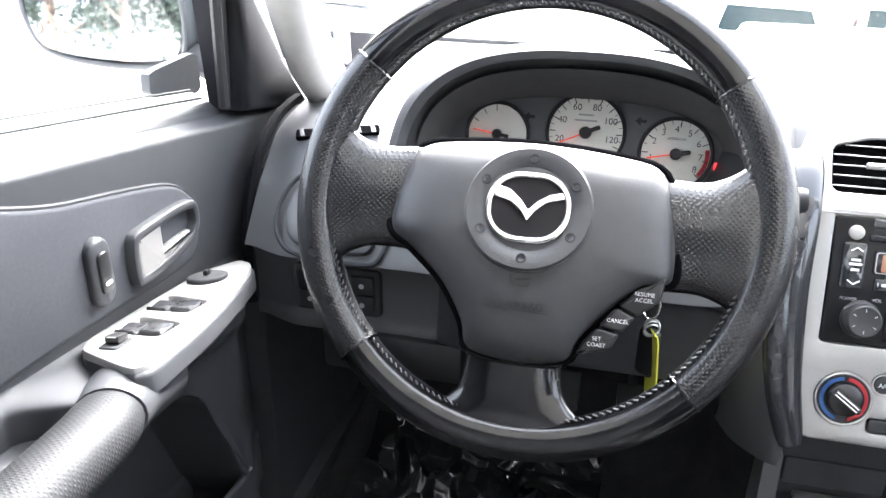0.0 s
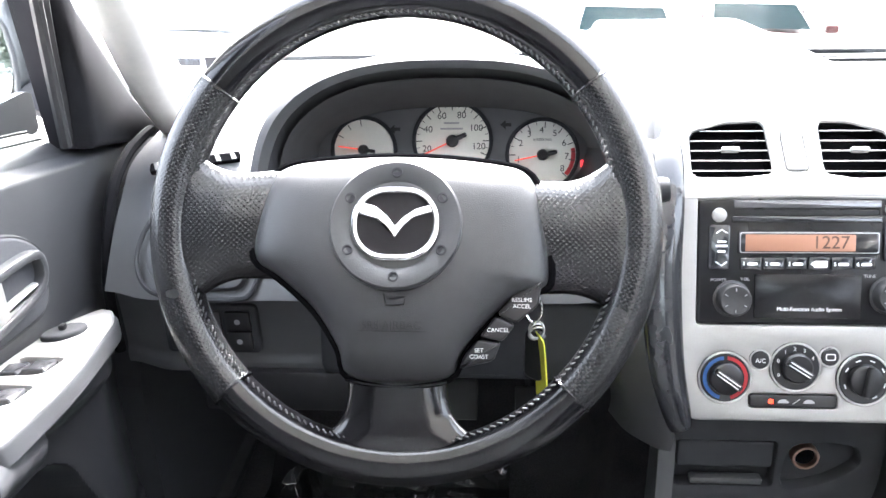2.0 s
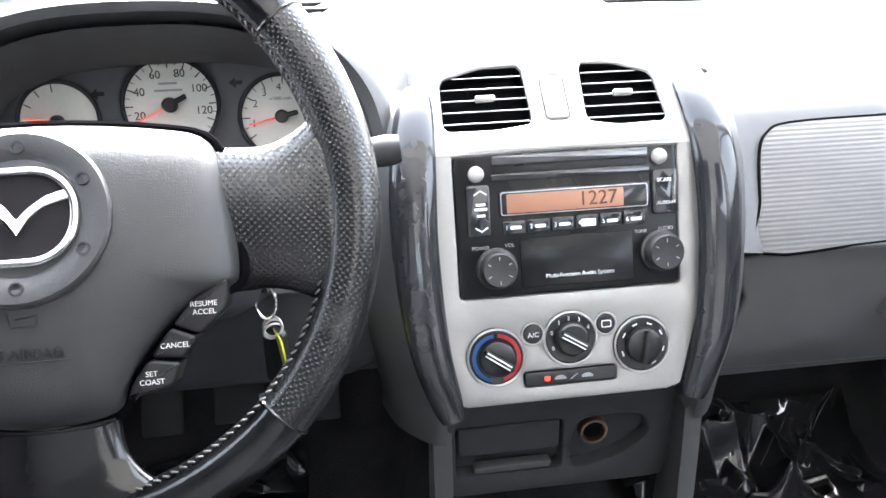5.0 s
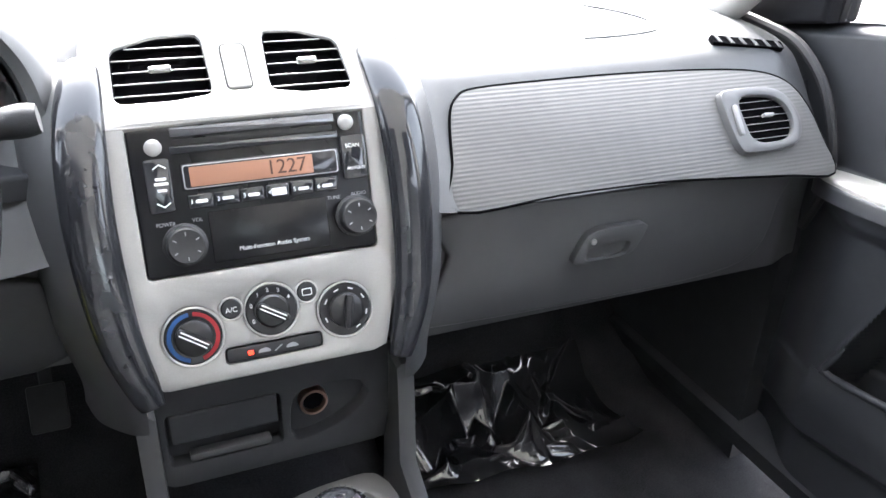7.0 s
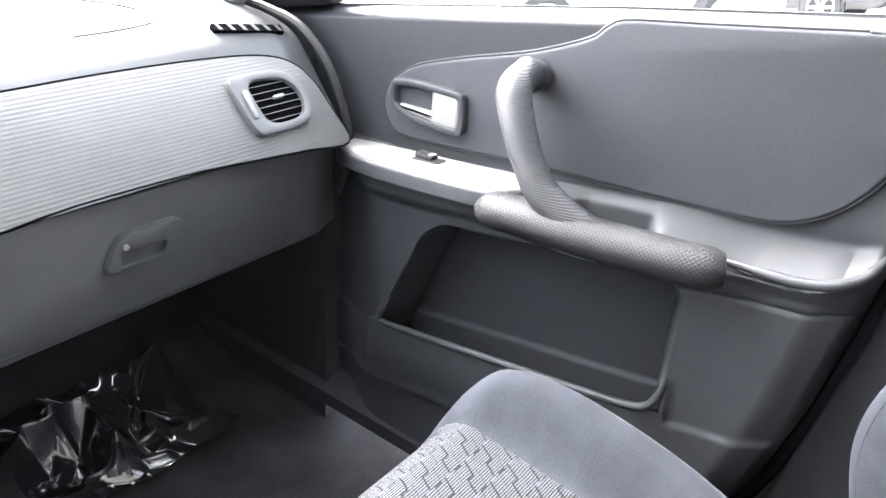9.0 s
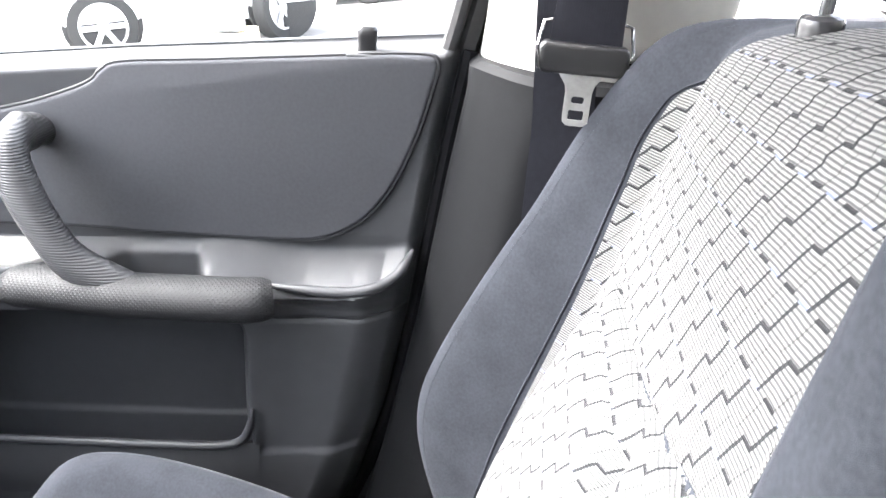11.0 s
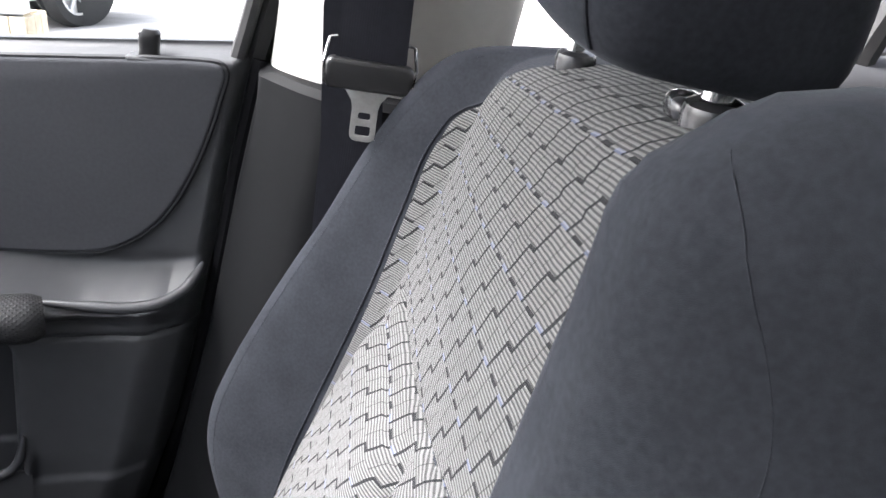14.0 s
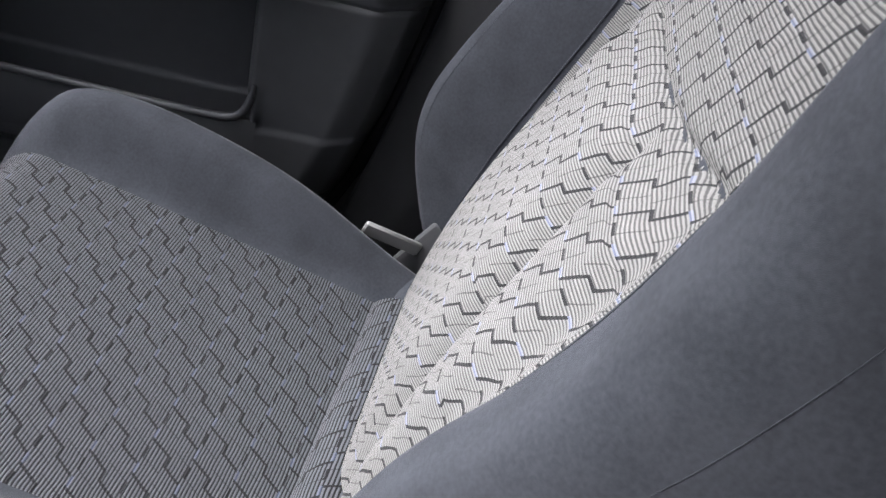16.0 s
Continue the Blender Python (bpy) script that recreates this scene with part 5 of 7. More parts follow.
slab(bm, rrect(0.222, 0.40, 0.02, 5, 0, -0.2), frame_of((0.008, 0.83, 0.468), (1, 0, 0), (0, 1, -0.02)), 0.03, 0.004)
part("console_top", bm, DARK, cons)
tf = frame_of((0.012, 0.70, 0.474), (1, 0, 0), (0, 1, -0.02))
ro = soften([(-0.105, 0.045), (-0.05, 0.105), (0.02, 0.128), (0.085, 0.132), (0.10, 0.10), (0.10, -0.20), (-0.105, -0.20)], 0.25, 2)
ri = soften([(-0.088, 0.03), (-0.04, 0.082), (0.02, 0.104), (0.070, 0.106), (0.08, 0.08), (0.08, -0.18), (-0.088, -0.18)], 0.25, 2)
bm = bmesh.new()
plate(bm, ro, [ri], tf @ pose(0, 0, 0.006), 0.008, 0.003)
part("console_frame", bm, SILVER, cons, "silver-painted surround of the gear lever")
gear = empty("gear_lever", "stitched black leather gear knob with a gloss cap", "gear lever")
bm = bmesh.new()
lathe(bm, pose(0.028, 0.695, 0.474), [(0.075, 0.0), (0.06, 0.012), (0.035, 0.035), (0.016, 0.06), (0.010, 0.075)], 28)
part("gaiter", bm, LEATHER, gear)
gk = pose(0.03, 0.712, 0.527, 10)
bm = bmesh.new()
lathe(bm, gk, [(0.012, -0.02), (0.018, -0.005), (0.0265, 0.012), (0.0285, 0.024), (0.026, 0.034), (0.021, 0.039), (0.006, 0.041)], 32)
part("knob", bm, LEATHER, gear)
bm = bmesh.new()
lathe(bm, gk, [(0.0195, 0.0388), (0.0185, 0.0415), (0.010, 0.0428), (0.003, 0.043)], 32)
part("knob_cap", bm, GLOSS, gear, "gloss black gear-pattern cap")
bm = bmesh.new()
for k in range(28):
    an = 2 * math.pi * k / 28
    rbox(bm, gk @ pose(0.0232 * math.cos(an), 0.0232 * math.sin(an), 0.0378, 0, 0, math.degrees(an)), 0.0034, 0.0010, 0.0012, 0.0004, 1)
part("stitching", bm, VENTGREY, gear)

# ---- instrument cluster ----
clu = empty("instrument_cluster", "white-faced instruments under a deep dark hood", "instrument cluster")
CX = -0.318


def arch(t, hw, ht, base):
    """A point of the hood's arch, t from 0 (left foot) to 1 (right foot)."""
    a = math.pi * (1 - t)
    c, s = math.cos(a), math.sin(a)
    x = hw * (abs(c) ** 0.78) * (1 if c > 0 else -1)
    z = ht * (max(s, 0) ** 0.86)
    return CX + x, base + z


prof = ((1.16, 0.19, 0.050, 0.845), (1.06, 0.197, 0.088, 0.842), (0.97, 0.199, 0.118, 0.838), (0.915, 0.197, 0.133, 0.836), (0.896, 0.192, 0.1345, 0.836), (0.889, 0.183, 0.129, 0.838), (0.892, 0.174, 0.121, 0.838), (0.91, 0.168, 0.112, 0.838), (0.95, 0.160, 0.090, 0.838), (0.985, 0.152, 0.066, 0.838), (0.992, 0.150, 0.062, 0.838))
bm = bmesh.new()
rows = []
for y, hw, ht, base in prof:
    row = []
    for i in range(49):
        x, z = arch(i / 48, hw, ht, base)
        dyy = -0.012 * (1 - ease((z - base) / 0.06)) if y < 0.95 else 0
        row.append((x, y + dyy, z))
    rows.append(row)
grid(bm, rows)
part("hood", bm, DASH, clu)
bm = bmesh.new()
rows = []
for y, hw, ht, base in prof[7:]:
    rows.append([(arch(i / 48, hw - 0.002, ht - 0.002, base)[0], y - (0.010 if y < 0.95 else 0), arch(i / 48, hw - 0.002, ht - 0.002, base)[1]) for i in range(49)])
grid(bm, rows)
part("hood_lining", bm, mat("hood_grey", (0.11, 0.108, 0.105), 0.7, 0, 60, 0.08, 1200, 0.2, spec=0.2), clu, "dark hood lining")
for dx in (-0.055, 0.062):
    bm = bmesh.new()
    slab(bm, oval(0.011, 0.005, 20), frame_of((CX + dx, 0.935, 0.9365), (1, 0, 0), (0, 1, -0.55)) @ pose(0, 0, 0, 180), 0.002)
    part("lamp_recess", bm, BLACK, clu)
GP = frame_of((CX, 0.992, 0.862), (1, 0, 0), (0, 0.30, 1))
bm = bmesh.new()
slab(bm, [(arch(i / 40, 0.156, 0.070, 0)[0] - CX, arch(i / 40, 0.156, 0.070, 0)[1] - 0.028) for i in range(41)] + [(0.156, -0.06), (-0.156, -0.06)], GP @ pose(0, 0, -0.004), 0.01)
part("gauge_panel", bm, mat("gauge_panel", (0.10, 0.102, 0.108), 0.5, 0, 80, 0.1), clu)
bm = bmesh.new()
slab(bm, [(-0.19, 0.0), (0.19, 0.0), (0.185, 0.12), (-0.185, 0.12)], frame_of((CX, 0.873, 0.812), (1, 0, 0), (0, 1, 0.03)), 0.02, 0.004)
part("lower_ledge", bm, DARK, clu)
DIALW = mat("dial_face", (0.74, 0.73, 0.67), 0.55, 0, 300, 0.03)
INK = mat("dial_ink", (0.03, 0.03, 0.03), 0.6)
NEEDLE = glow("needle_red", (0.75, 0.10, 0.06), 0.05)


def gauge(cx, cy, r, start, end, count, numbers, needle, parent, size, minor=0):
    g = GP @ pose(cx, cy, 0.002)
    b = bmesh.new()
    slab(b, oval(r, r, 48), g, 0.004, 0.0008, 2)
    d = part("dial", b, DIALW, parent)
    b = bmesh.new()
    tube(b, [g @ Vector(((r + 0.0015) * math.cos(2 * math.pi * k / 48), (r + 0.0015) * math.sin(2 * math.pi * k / 48), 0.001)) for k in range(48)], 0.0022, 6, closed=True)
    part("dial_rim", b, DARK, d)
    b = bmesh.new()
    for k in range(count + 1):
        an = radians(lerp(start, end, k / count))
        big = k % (minor or 1) == 0
        ln = 0.0065 if big else 0.0035
        q = r - ln / 2 - 0.001
        rbox(b, g @ pose(q * math.cos(an), q * math.sin(an), 0.0004, 0, 0, math.degrees(an)), ln, 0.0010 if big else 0.0006, 0.0005, 0.0001, 1)
    tagged(part("tick_marks", b, INK, d), kind="stuff")
    for an, tx in numbers:
        q = r * 0.72
        lettering("dial_number", tx, g @ pose(q * math.cos(radians(an)), q * math.sin(radians(an)), 0.0002), size, INK, d, 0.0002)
    an = radians(needle)
    b = bmesh.new()
    rbox(b, g @ pose(r * 0.40 * math.cos(an), r * 0.40 * math.sin(an), 0.006, 0, 0, needle), r * 0.88, 0.0016, 0.0012, 0.0005, 1)
    part("needle", b, NEEDLE, d, "red needle")
    b = bmesh.new()
    lathe(b, g, [(r * 0.17, 0.003), (r * 0.165, 0.009), (r * 0.13, 0.011), (0.001, 0.0112)], 24)
    part("needle_hub", b, BLACK, d)
    b = bmesh.new()
    rbox(b, g @ pose(-r * 0.22 * math.cos(an), -r * 0.22 * math.sin(an), 0.0095, 0, 0, needle), r * 0.4, r * 0.12, 0.003, 0.001, 1)
    part("needle_tail", b, BLACK, d)
    return d


g1 = gauge(0.001, -0.001, 0.0400, 225, -45, 24, ((197, "20"), (155, "40"), (113, "60"), (70, "80"), (28, "100"), (-12, "120")), 205, clu, 0.0098, 2)
g2 = gauge(0.097, -0.016, 0.0360, 212, -42, 16, ((192, "1"), (152, "2"), (123, "3"), (92, "4"), (60, "5"), (28, "6"), (-4, "7"), (-35, "8")), 192, clu, 0.0095, 2)
gauge(-0.095, -0.010, 0.0330, 150, 96, 2, (), 172, clu, 0.008, 1)
for d_, tx, q in ((g2, "x1000r/min", 0.016),):
    lettering("dial_words", tx, GP @ pose(0.097, -0.016 + q, 0.0022), 0.0042, INK, d_, 0.0002)
for dy, w in ((0.018, 0.016), (0.012, 0.024), (-0.004, 0.012)):
    bm = bmesh.new()
    slab(bm, rrect(w, 0.0018, 0.0004, 2), GP @ pose(0.0, dy, 0.0025), 0.0004)
    part("dial_words", bm, GREYPRINT, g1)
for a, c in ((-0.062, 0.012), (0.058, 0.016)):
    bm = bmesh.new()
    slab(bm, [(-0.006, 0), (0, 0.005), (0, 0.0018), (0.006, 0.0018), (0.006, -0.0018), (0, -0.0018), (0, -0.005)], GP @ pose(a, c, -0.0032), 0.0005)
    part("turn_arrow", bm, BLACK, clu)
bm = bmesh.new()
rows = [[GP @ pose(0.097, -0.016, 0.0024) @ Vector((q * math.cos(radians(an)), q * math.sin(radians(an)), 0)) for q in (0.0305, 0.035)] for an in range(12, -44, -4)]
grid(bm, rows)
bmesh.ops.solidify(bm, geom=list(bm.faces), thickness=0.0003)
part("red_zone", bm, RED, g2)
for dy in (0.0, -0.011):
    bm = bmesh.new()
    slab(bm, rrect(0.0105, 0.0085, 0.0012, 2), GP @ pose(0.1435, -0.026 + dy, -0.003), 0.001)
    part("warning_lamp", bm, glow("warning_red", (1.0, 0.035, 0.04), 0.13 if dy == 0 else 0.05), clu)

# ---- steering wheel ----
WHEEL = frame_of((-0.337, 0.698, 0.882), (1, 0, 0), (0, math.sin(radians(26)), math.cos(radians(26)))) @ Matrix.Scale(1.09, 4)
wheel = empty("steering_wheel", "black leather three-spoke steering wheel with perforated grips", "steering wheel")
RR, RT = 0.1565, 0.0148


def rim_piece(a0, a1, material, r=RT, n=40, name="rim_grip", label=""):
    b = bmesh.new()
    rows, uvs = [], []
    for i in range(n + 1):
        a = radians(lerp(a0, a1, i / n))
        er = Vector((math.cos(a), math.sin(a), 0))
        rows.append([WHEEL @ (er * (RR + r * math.cos(t) * 0.98) + Vector((0, 0, r * 1.08 * math.sin(t)))) for t in (2 * math.pi * k / 24 for k in range(25))])
        uvs.append([(a * RR, r * 2 * math.pi * k / 24) for k in range(25)])
    uv_grid(b, rows, uvs)
    bmesh.ops.remove_doubles(b, verts=b.verts, dist=1e-6)
    return part(name, b, material, wheel, label)


rim_piece(-44, 37, PERF, RT + 0.0004, label="perforated leather grip")
rim_piece(143, 224, PERF, RT + 0.0004, label="perforated leather grip")
rim_piece(36, 144, LEATHER, label="smooth leather rim")
rim_piece(223, 317, LEATHER, label="smooth leather rim")
for a in (-44, 37, 143, 224):
    er = Vector((math.cos(radians(a)), math.sin(radians(a)), 0))
    bm = bmesh.new()
    tube(bm, [WHEEL @ (er * (RR + (RT + 0.0003) * math.cos(t)) + Vector((0, 0, (RT * 1.08 + 0.0003) * math.sin(t)))) for t in (2 * math.pi * k / 24 for k in range(24))], 0.0011, 6, closed=True)
    part("rim_seam", bm, LEATHER, wheel)
bm = bmesh.new()
for k in range(190):
    a = 2 * math.pi * k / 190
    er, et = Vector((math.cos(a), math.sin(a), 0)), Vector((-math.sin(a), math.cos(a), 0))
    t = radians(152)
    p = WHEEL @ (er * (RR + (RT + 0.0006) * math.cos(t)) + Vector((0, 0, (RT + 0.0006) * 1.08 * math.sin(t))))
    m3 = frame_of(p, WHEEL.to_3x3() @ (et * 0.6 + er * math.sin(t) * 0.8), WHEEL.to_3x3() @ er)
    rbox(bm, m3, 0.0042, 0.0012, 0.0014, 0.0005, 1)
tagged(part("stitching", bm, mat("thread", (0.06, 0.06, 0.062), 0.6), wheel, "dark grey stitching"), kind="stuff")


def spoke(secs, along, material, name="spoke", label=""):
    """A padded spoke: rounded sections (distance out, middle across, half width, half thickness, height), lofted."""
    b = bmesh.new()
    rows, uvs = [], []
    path = smooth_path([(o, c, h) for o, c, h, _, _ in secs], 5)
    path2 = smooth_path([(t, z, 0) for _, _, _, t, z in secs], 5)
    for p, q in zip(path, path2):
        row, uv = [], []
        for k in range(33):
            a = 2 * math.pi * k / 32
            c, sn = math.cos(a), math.sin(a)
            across = p.y + p.z * abs(c) ** 0.9 * (1 if c > 0 else -1)
            up = q.y + q.x * abs(sn) ** 1.1 * (1 if sn > 0 else -1)
            v = Vector((p.x * along, across, up)) if along else Vector((across, p.x, up))
            row.append(WHEEL @ v)
            uv.append((v.x, v.y + 0.5 * up))
        rows.append(row)
        uvs.append(uv)
    uv_grid(b, rows, uvs)
    bmesh.ops.remove_doubles(b, verts=b.verts, dist=1e-6)
    return part(name, b, material, wheel, label, smooth=80)


spoke([(0.070, 0.003, 0.040, 0.016, -0.012), (0.095, 0.002, 0.037, 0.016, -0.009), (0.115, 0.001, 0.037, 0.016, -0.005), (0.132, 0.0, 0.044, 0.014, -0.002), (0.146, 0.0, 0.058, 0.012, 0.0), (0.156, 0.0, 0.062, 0.008, 0.0)], -1, PERF, label="perforated leather side spoke")
spoke([(0.070, -0.005, 0.040, 0.016, -0.012), (0.095, -0.006, 0.038, 0.016, -0.009), (0.115, -0.006, 0.038, 0.016, -0.005), (0.132, -0.005, 0.045, 0.014, -0.002), (0.146, -0.004, 0.058, 0.012, 0.0), (0.156, -0.003, 0.062, 0.008, 0.0)], 1, PERF, label="perforated leather side spoke")
spoke([(-0.080, -0.002, 0.034, 0.013, -0.004), (-0.105, -0.002, 0.033, 0.012, -0.003), (-0.125, -0.001, 0.037, 0.012, -0.002), (-0.140, 0.0, 0.052, 0.012, 0.0), (-0.150, 0.0, 0.068, 0.010, 0.0), (-0.156, 0.0, 0.072, 0.006, 0.0)], 0, LEATHER, label="smooth leather lower spoke")
bm = bmesh.new()
tube(bm, [WHEEL @ Vector((a, -0.1005 - 0.004 * (1 - (a / 0.034) ** 2), 0.0085)) for a in [lerp(-0.035, 0.032, i / 12) for i in range(13)]], 0.0013, 6)
part("spoke_seam", bm, LEATHER, wheel)
pad = [(-0.084, 0.040), (-0.06, 0.046), (0.0, 0.049), (0.06, 0.044), (0.086, 0.035), (0.095, 0.005), (0.098, -0.030), (0.094, -0.040), (0.078, -0.045), (0.058, -0.062), (0.042, -0.082), (0.033, -0.099), (0.0, -0.104), (-0.033, -0.099), (-0.040, -0.080), (-0.056, -0.055), (-0.080, -0.034), (-0.097, -0.022), (-0.098, 0.0), (-0.093, 0.025)]
sm = [(p.x, p.y) for p in smooth_path([(a, c, 0) for a, c in pad], 4, closed=True)]


def bow(a, c):
    """The airbag cover is bowed, most of all towards its top edge."""
    return 0.004 - 1.9 * (c + 0.055) ** 2 - 0.35 * a * a


bm = bmesh.new()
rings = []
for k, (d, z) in enumerate(((0.0, -0.02), (0.0, 0.004), (0.0015, 0.010), (0.005, 0.0155), (0.011, 0.0195), (0.02, 0.0225), (0.03, 0.0240), (0.045, 0.0244), (0.062, 0.0245), (0.08, 0.0245))):
    sc = 1 - d / 0.095
    rings.append([WHEEL @ Vector((a * sc, (c + 0.01) * sc - 0.01, z + bow(a * sc, (c + 0.01) * sc - 0.01))) for a, c in sm])
vs = grid(bm, rings, close=True)
bm.faces.new(vs[-1])
cover = part("airbag_cover", bm, PADMAT, wheel, "grained black airbag cover", smooth=60)
# solid black tube painted as the shaded gap around the cover
bm = bmesh.new()
tube(bm, [WHEEL @ Vector((a * 1.012, c, 0.0062 + bow(a, c))) for a, c in sm], 0.0030, 8, closed=True)
part("cover_gap_shade", bm, VOID, wheel)
# emblem boss with six bolts: plain shapes only
bm = bmesh.new()
BOSS = WHEEL @ pose(-0.001, 0.0005, 0.0222, -12.5)
lathe(bm, BOSS, [(0.0430, -0.004), (0.0428, 0.0012), (0.0415, 0.0026), (0.0395, 0.0026), (0.0300, 0.0016), (0.0290, 0.0006), (0.004, 0.0006)], 48)
boss = part("emblem_boss", bm, PADMAT, wheel)
for k in range(6):
    a = radians(90 + 60 * k)
    bf = BOSS @ pose(0.0345 * math.cos(a), 0.0345 * math.sin(a), 0.0018)
    bm = bmesh.new()
    lathe(bm, bf, [(0.0035, 0), (0.0033, 0.0010), (0.0024, 0.0010), (0.0022, 0.0003), (0.0006, 0.0003)], 18)
    part("bolt", bm, DARK, boss)
em = BOSS @ pose(0, 0, 0.0008)
bm = bmesh.new()
plate(bm, rrect(0.0568, 0.0490, 0.0225, 10), [rrect(0.0484, 0.0402, 0.0185, 10)], em @ pose(0, 0, 0.0028), 0.003, 0.0014)
emblem = part("emblem_ring", bm, CHROME, boss, "chrome oval ring")
bm = bmesh.new()
slab(bm, rrect(0.0506, 0.0430, 0.0198, 10), em @ pose(0, 0, 0.0008), 0.001)
part("emblem_field", bm, mat("emblem_black", (0.010, 0.009, 0.010), 0.4, 0, 40, 0.1, spec=0.12), emblem, "black field")
bm = bmesh.new()
slab(bm, soften([(-0.0238, 0.0145), (-0.013, 0.0118), (-0.005, 0.0052), (0.0, -0.0015), (0.005, 0.0042), (0.013, 0.0098), (0.0246, 0.0132), (0.0250, 0.0078), (0.012, 0.0042), (0.005, -0.0020), (0.0, -0.0098), (-0.005, -0.0028), (-0.012, 0.0030), (-0.0238, 0.0060)], 0.12, 1), em @ pose(0, 0, 0.0024), 0.002, 0.0008)
part("emblem_bar", bm, CHROME, emblem, "chrome bent bar")
lettering("embossed_words", "SRS AIRBAG", WHEEL @ pose(-0.002, -0.0635, 0.0286), 0.0072, BLACK, cover, 0.0003)
bm = bmesh.new()
tube(bm, [WHEEL @ Vector((a, c, 0.0284)) for a, c in ((-0.0075, -0.0435), (-0.0062, -0.0505), (0.0055, -0.0505), (0.0062, -0.0455), (0.0015, -0.0465), (-0.0035, -0.0468))], 0.0005, 5)
rbox(bm, WHEEL @ pose(-0.002, -0.0672, 0.0285), 0.044, 0.0006, 0.0006, 0.0002, 1)
part("horn_mark", bm, BLACK, cover)
# cruise buttons
cb = [[(0.0925, -0.0345), (0.0905, -0.0505), (0.0765, -0.062), (0.064, -0.0565), (0.0755, -0.043)], [(0.0755, -0.063), (0.068, -0.0735), (0.0525, -0.0715), (0.063, -0.0575)], [(0.0665, -0.0748), (0.062, -0.086), (0.040, -0.0915), (0.043, -0.0835), (0.0515, -0.0725)]]
for pts, words in zip(cb, (("RESUME", "ACCEL"), ("CANCEL",), ("SET", "COAST"))):
    bm = bmesh.new()
    slab(bm, soften(pts, 0.14, 2), WHEEL @ pose(0, 0, 0.0175), 0.02, 0.002, 3)
    bt = part("cruise_button", bm, mat("cruise_plastic", (0.012, 0.012, 0.013), 0.4, 0, 80, 0.1), wheel)
    cx, cy = sum(p[0] for p in pts) / len(pts), sum(p[1] for p in pts) / len(pts)
    for k, wd in enumerate(words):
        lettering("button_word", wd, WHEEL @ pose(cx, cy + 0.0022 * (len(words) - 1) - 0.0040 * k, 0.0177), 0.0037, WHITE, bt, 0.0002)

# ---- steering column, stalks, ignition and keys ----
col = empty("steering_column", "dark plastic steering column cover with stalks", "steering column")
CO = WHEEL @ pose(0, 0, 0)
bm = bmesh.new()
rows = []
for z, w, h in ((-0.03, 0.045, 0.045), (-0.06, 0.075, 0.052), (-0.12, 0.095, 0.055), (-0.2, 0.098, 0.055), (-0.26, 0.09, 0.05)):
    rows.append([CO @ Vector((a, c - 0.012, z)) for a, c in rrect(2 * w, 2 * h, 0.03, 6)])
grid(bm, rows, close=True, cap=True)
part("column_cover", bm, DARK, col)
for s in (-1, 1):
    bm = bmesh.new()
    tube(bm, smooth_path([CO @ Vector((s * 0.06, 0.02, -0.075)), CO @ Vector((s * 0.12, 0.026, -0.07)), CO @ Vector((s * 0.165, 0.030, -0.062)), CO @ Vector((s * 0.188, 0.032, -0.06))], 4), [0.006] * 7 + [0.007, 0.009, 0.010, 0.0105, 0.010, 0.009][:6], 10)
    part("stalk", bm, DARK, col)
ign = Vector((-0.235, 0.838, 0.787))
bm = bmesh.new()
lathe(bm, frame_of(ign, (1, 0, 0), (0, 0.35, 0.93)), [(0.018, -0.03), (0.018, 0.002), (0.015, 0.004), (0.006, 0.003)], 28)
part("ignition_lock", bm, DARK, col)
keys = empty("key_bunch", "car key with black fob and yellow tag in the ignition", "keys")
bm = bmesh.new()
rbox(bm, frame_of(ign + Vector((0, -0.018, 0.003)), (0, 1, 0.35), (0, -0.35, 1)), 0.03, 0.009, 0.0022, 0.0008, 1)
part("key_blade", bm, BRUSHED, keys)
bm = bmesh.new()
slab(bm, rrect(0.022, 0.030, 0.006, 4), frame_of(ign + Vector((0.003, -0.032, -0.004)), (0, 1, 0.3), (0, -0.3, 1)), 0.005, 0.0015, 2, True)
part("key_bow", bm, BLACK, keys)
rc = ign + Vector((0, -0.036, -0.027))
bm = bmesh.new()
tube(bm, [rc + Vector((0.0075 * math.cos(2 * math.pi * k / 28), 0.004 * math.sin(2 * math.pi * k / 28), 0.012 * math.sin(2 * math.pi * k / 28))) for k in range(28)], 0.0013, 7, closed=True)
part("key_ring", bm, CHROME, keys)
rc2 = rc + Vector((0.003, -0.003, -0.020))
for k2 in range(3):
    bm = bmesh.new()
    tube(bm, [rc2 + Vector((0.007 * math.cos(2 * math.pi * k / 20), 0.003 * math.sin(2 * math.pi * k / 20 + k2), 0.007 * math.sin(2 * math.pi * k / 20) - 0.002 * k2)) for k in range(20)], 0.0009, 6, closed=True)
    part("split_ring", bm, BRUSHED, keys)
bm = bmesh.new()
slab(bm, rrect(0.021, 0.050, 0.006, 4), frame_of(rc2 + Vector((-0.003, 0.002, -0.030)), (0.8, -0.6, 0), (0.05, 0, 1)), 0.007, 0.003, 3, True)
part("key_fob", bm, BLACK, keys)
bm = bmesh.new()
slab(bm, soften([(-0.012, 0.036), (0.012, 0.036), (0.014, -0.034), (0.008, -0.042), (-0.009, -0.042), (-0.014, -0.036)], 0.15, 2), frame_of(rc2 + Vector((0.004, -0.001, -0.041)), (0.35, -0.94, 0), (-0.08, 0, 1)), 0.0016, 0.0004, 1, True)
part("yellow_tag", bm, mat("yellow_plastic", (0.62, 0.60, 0.06), 0.4, 0, 60, 0.08), keys, "translucent yellow key tag")

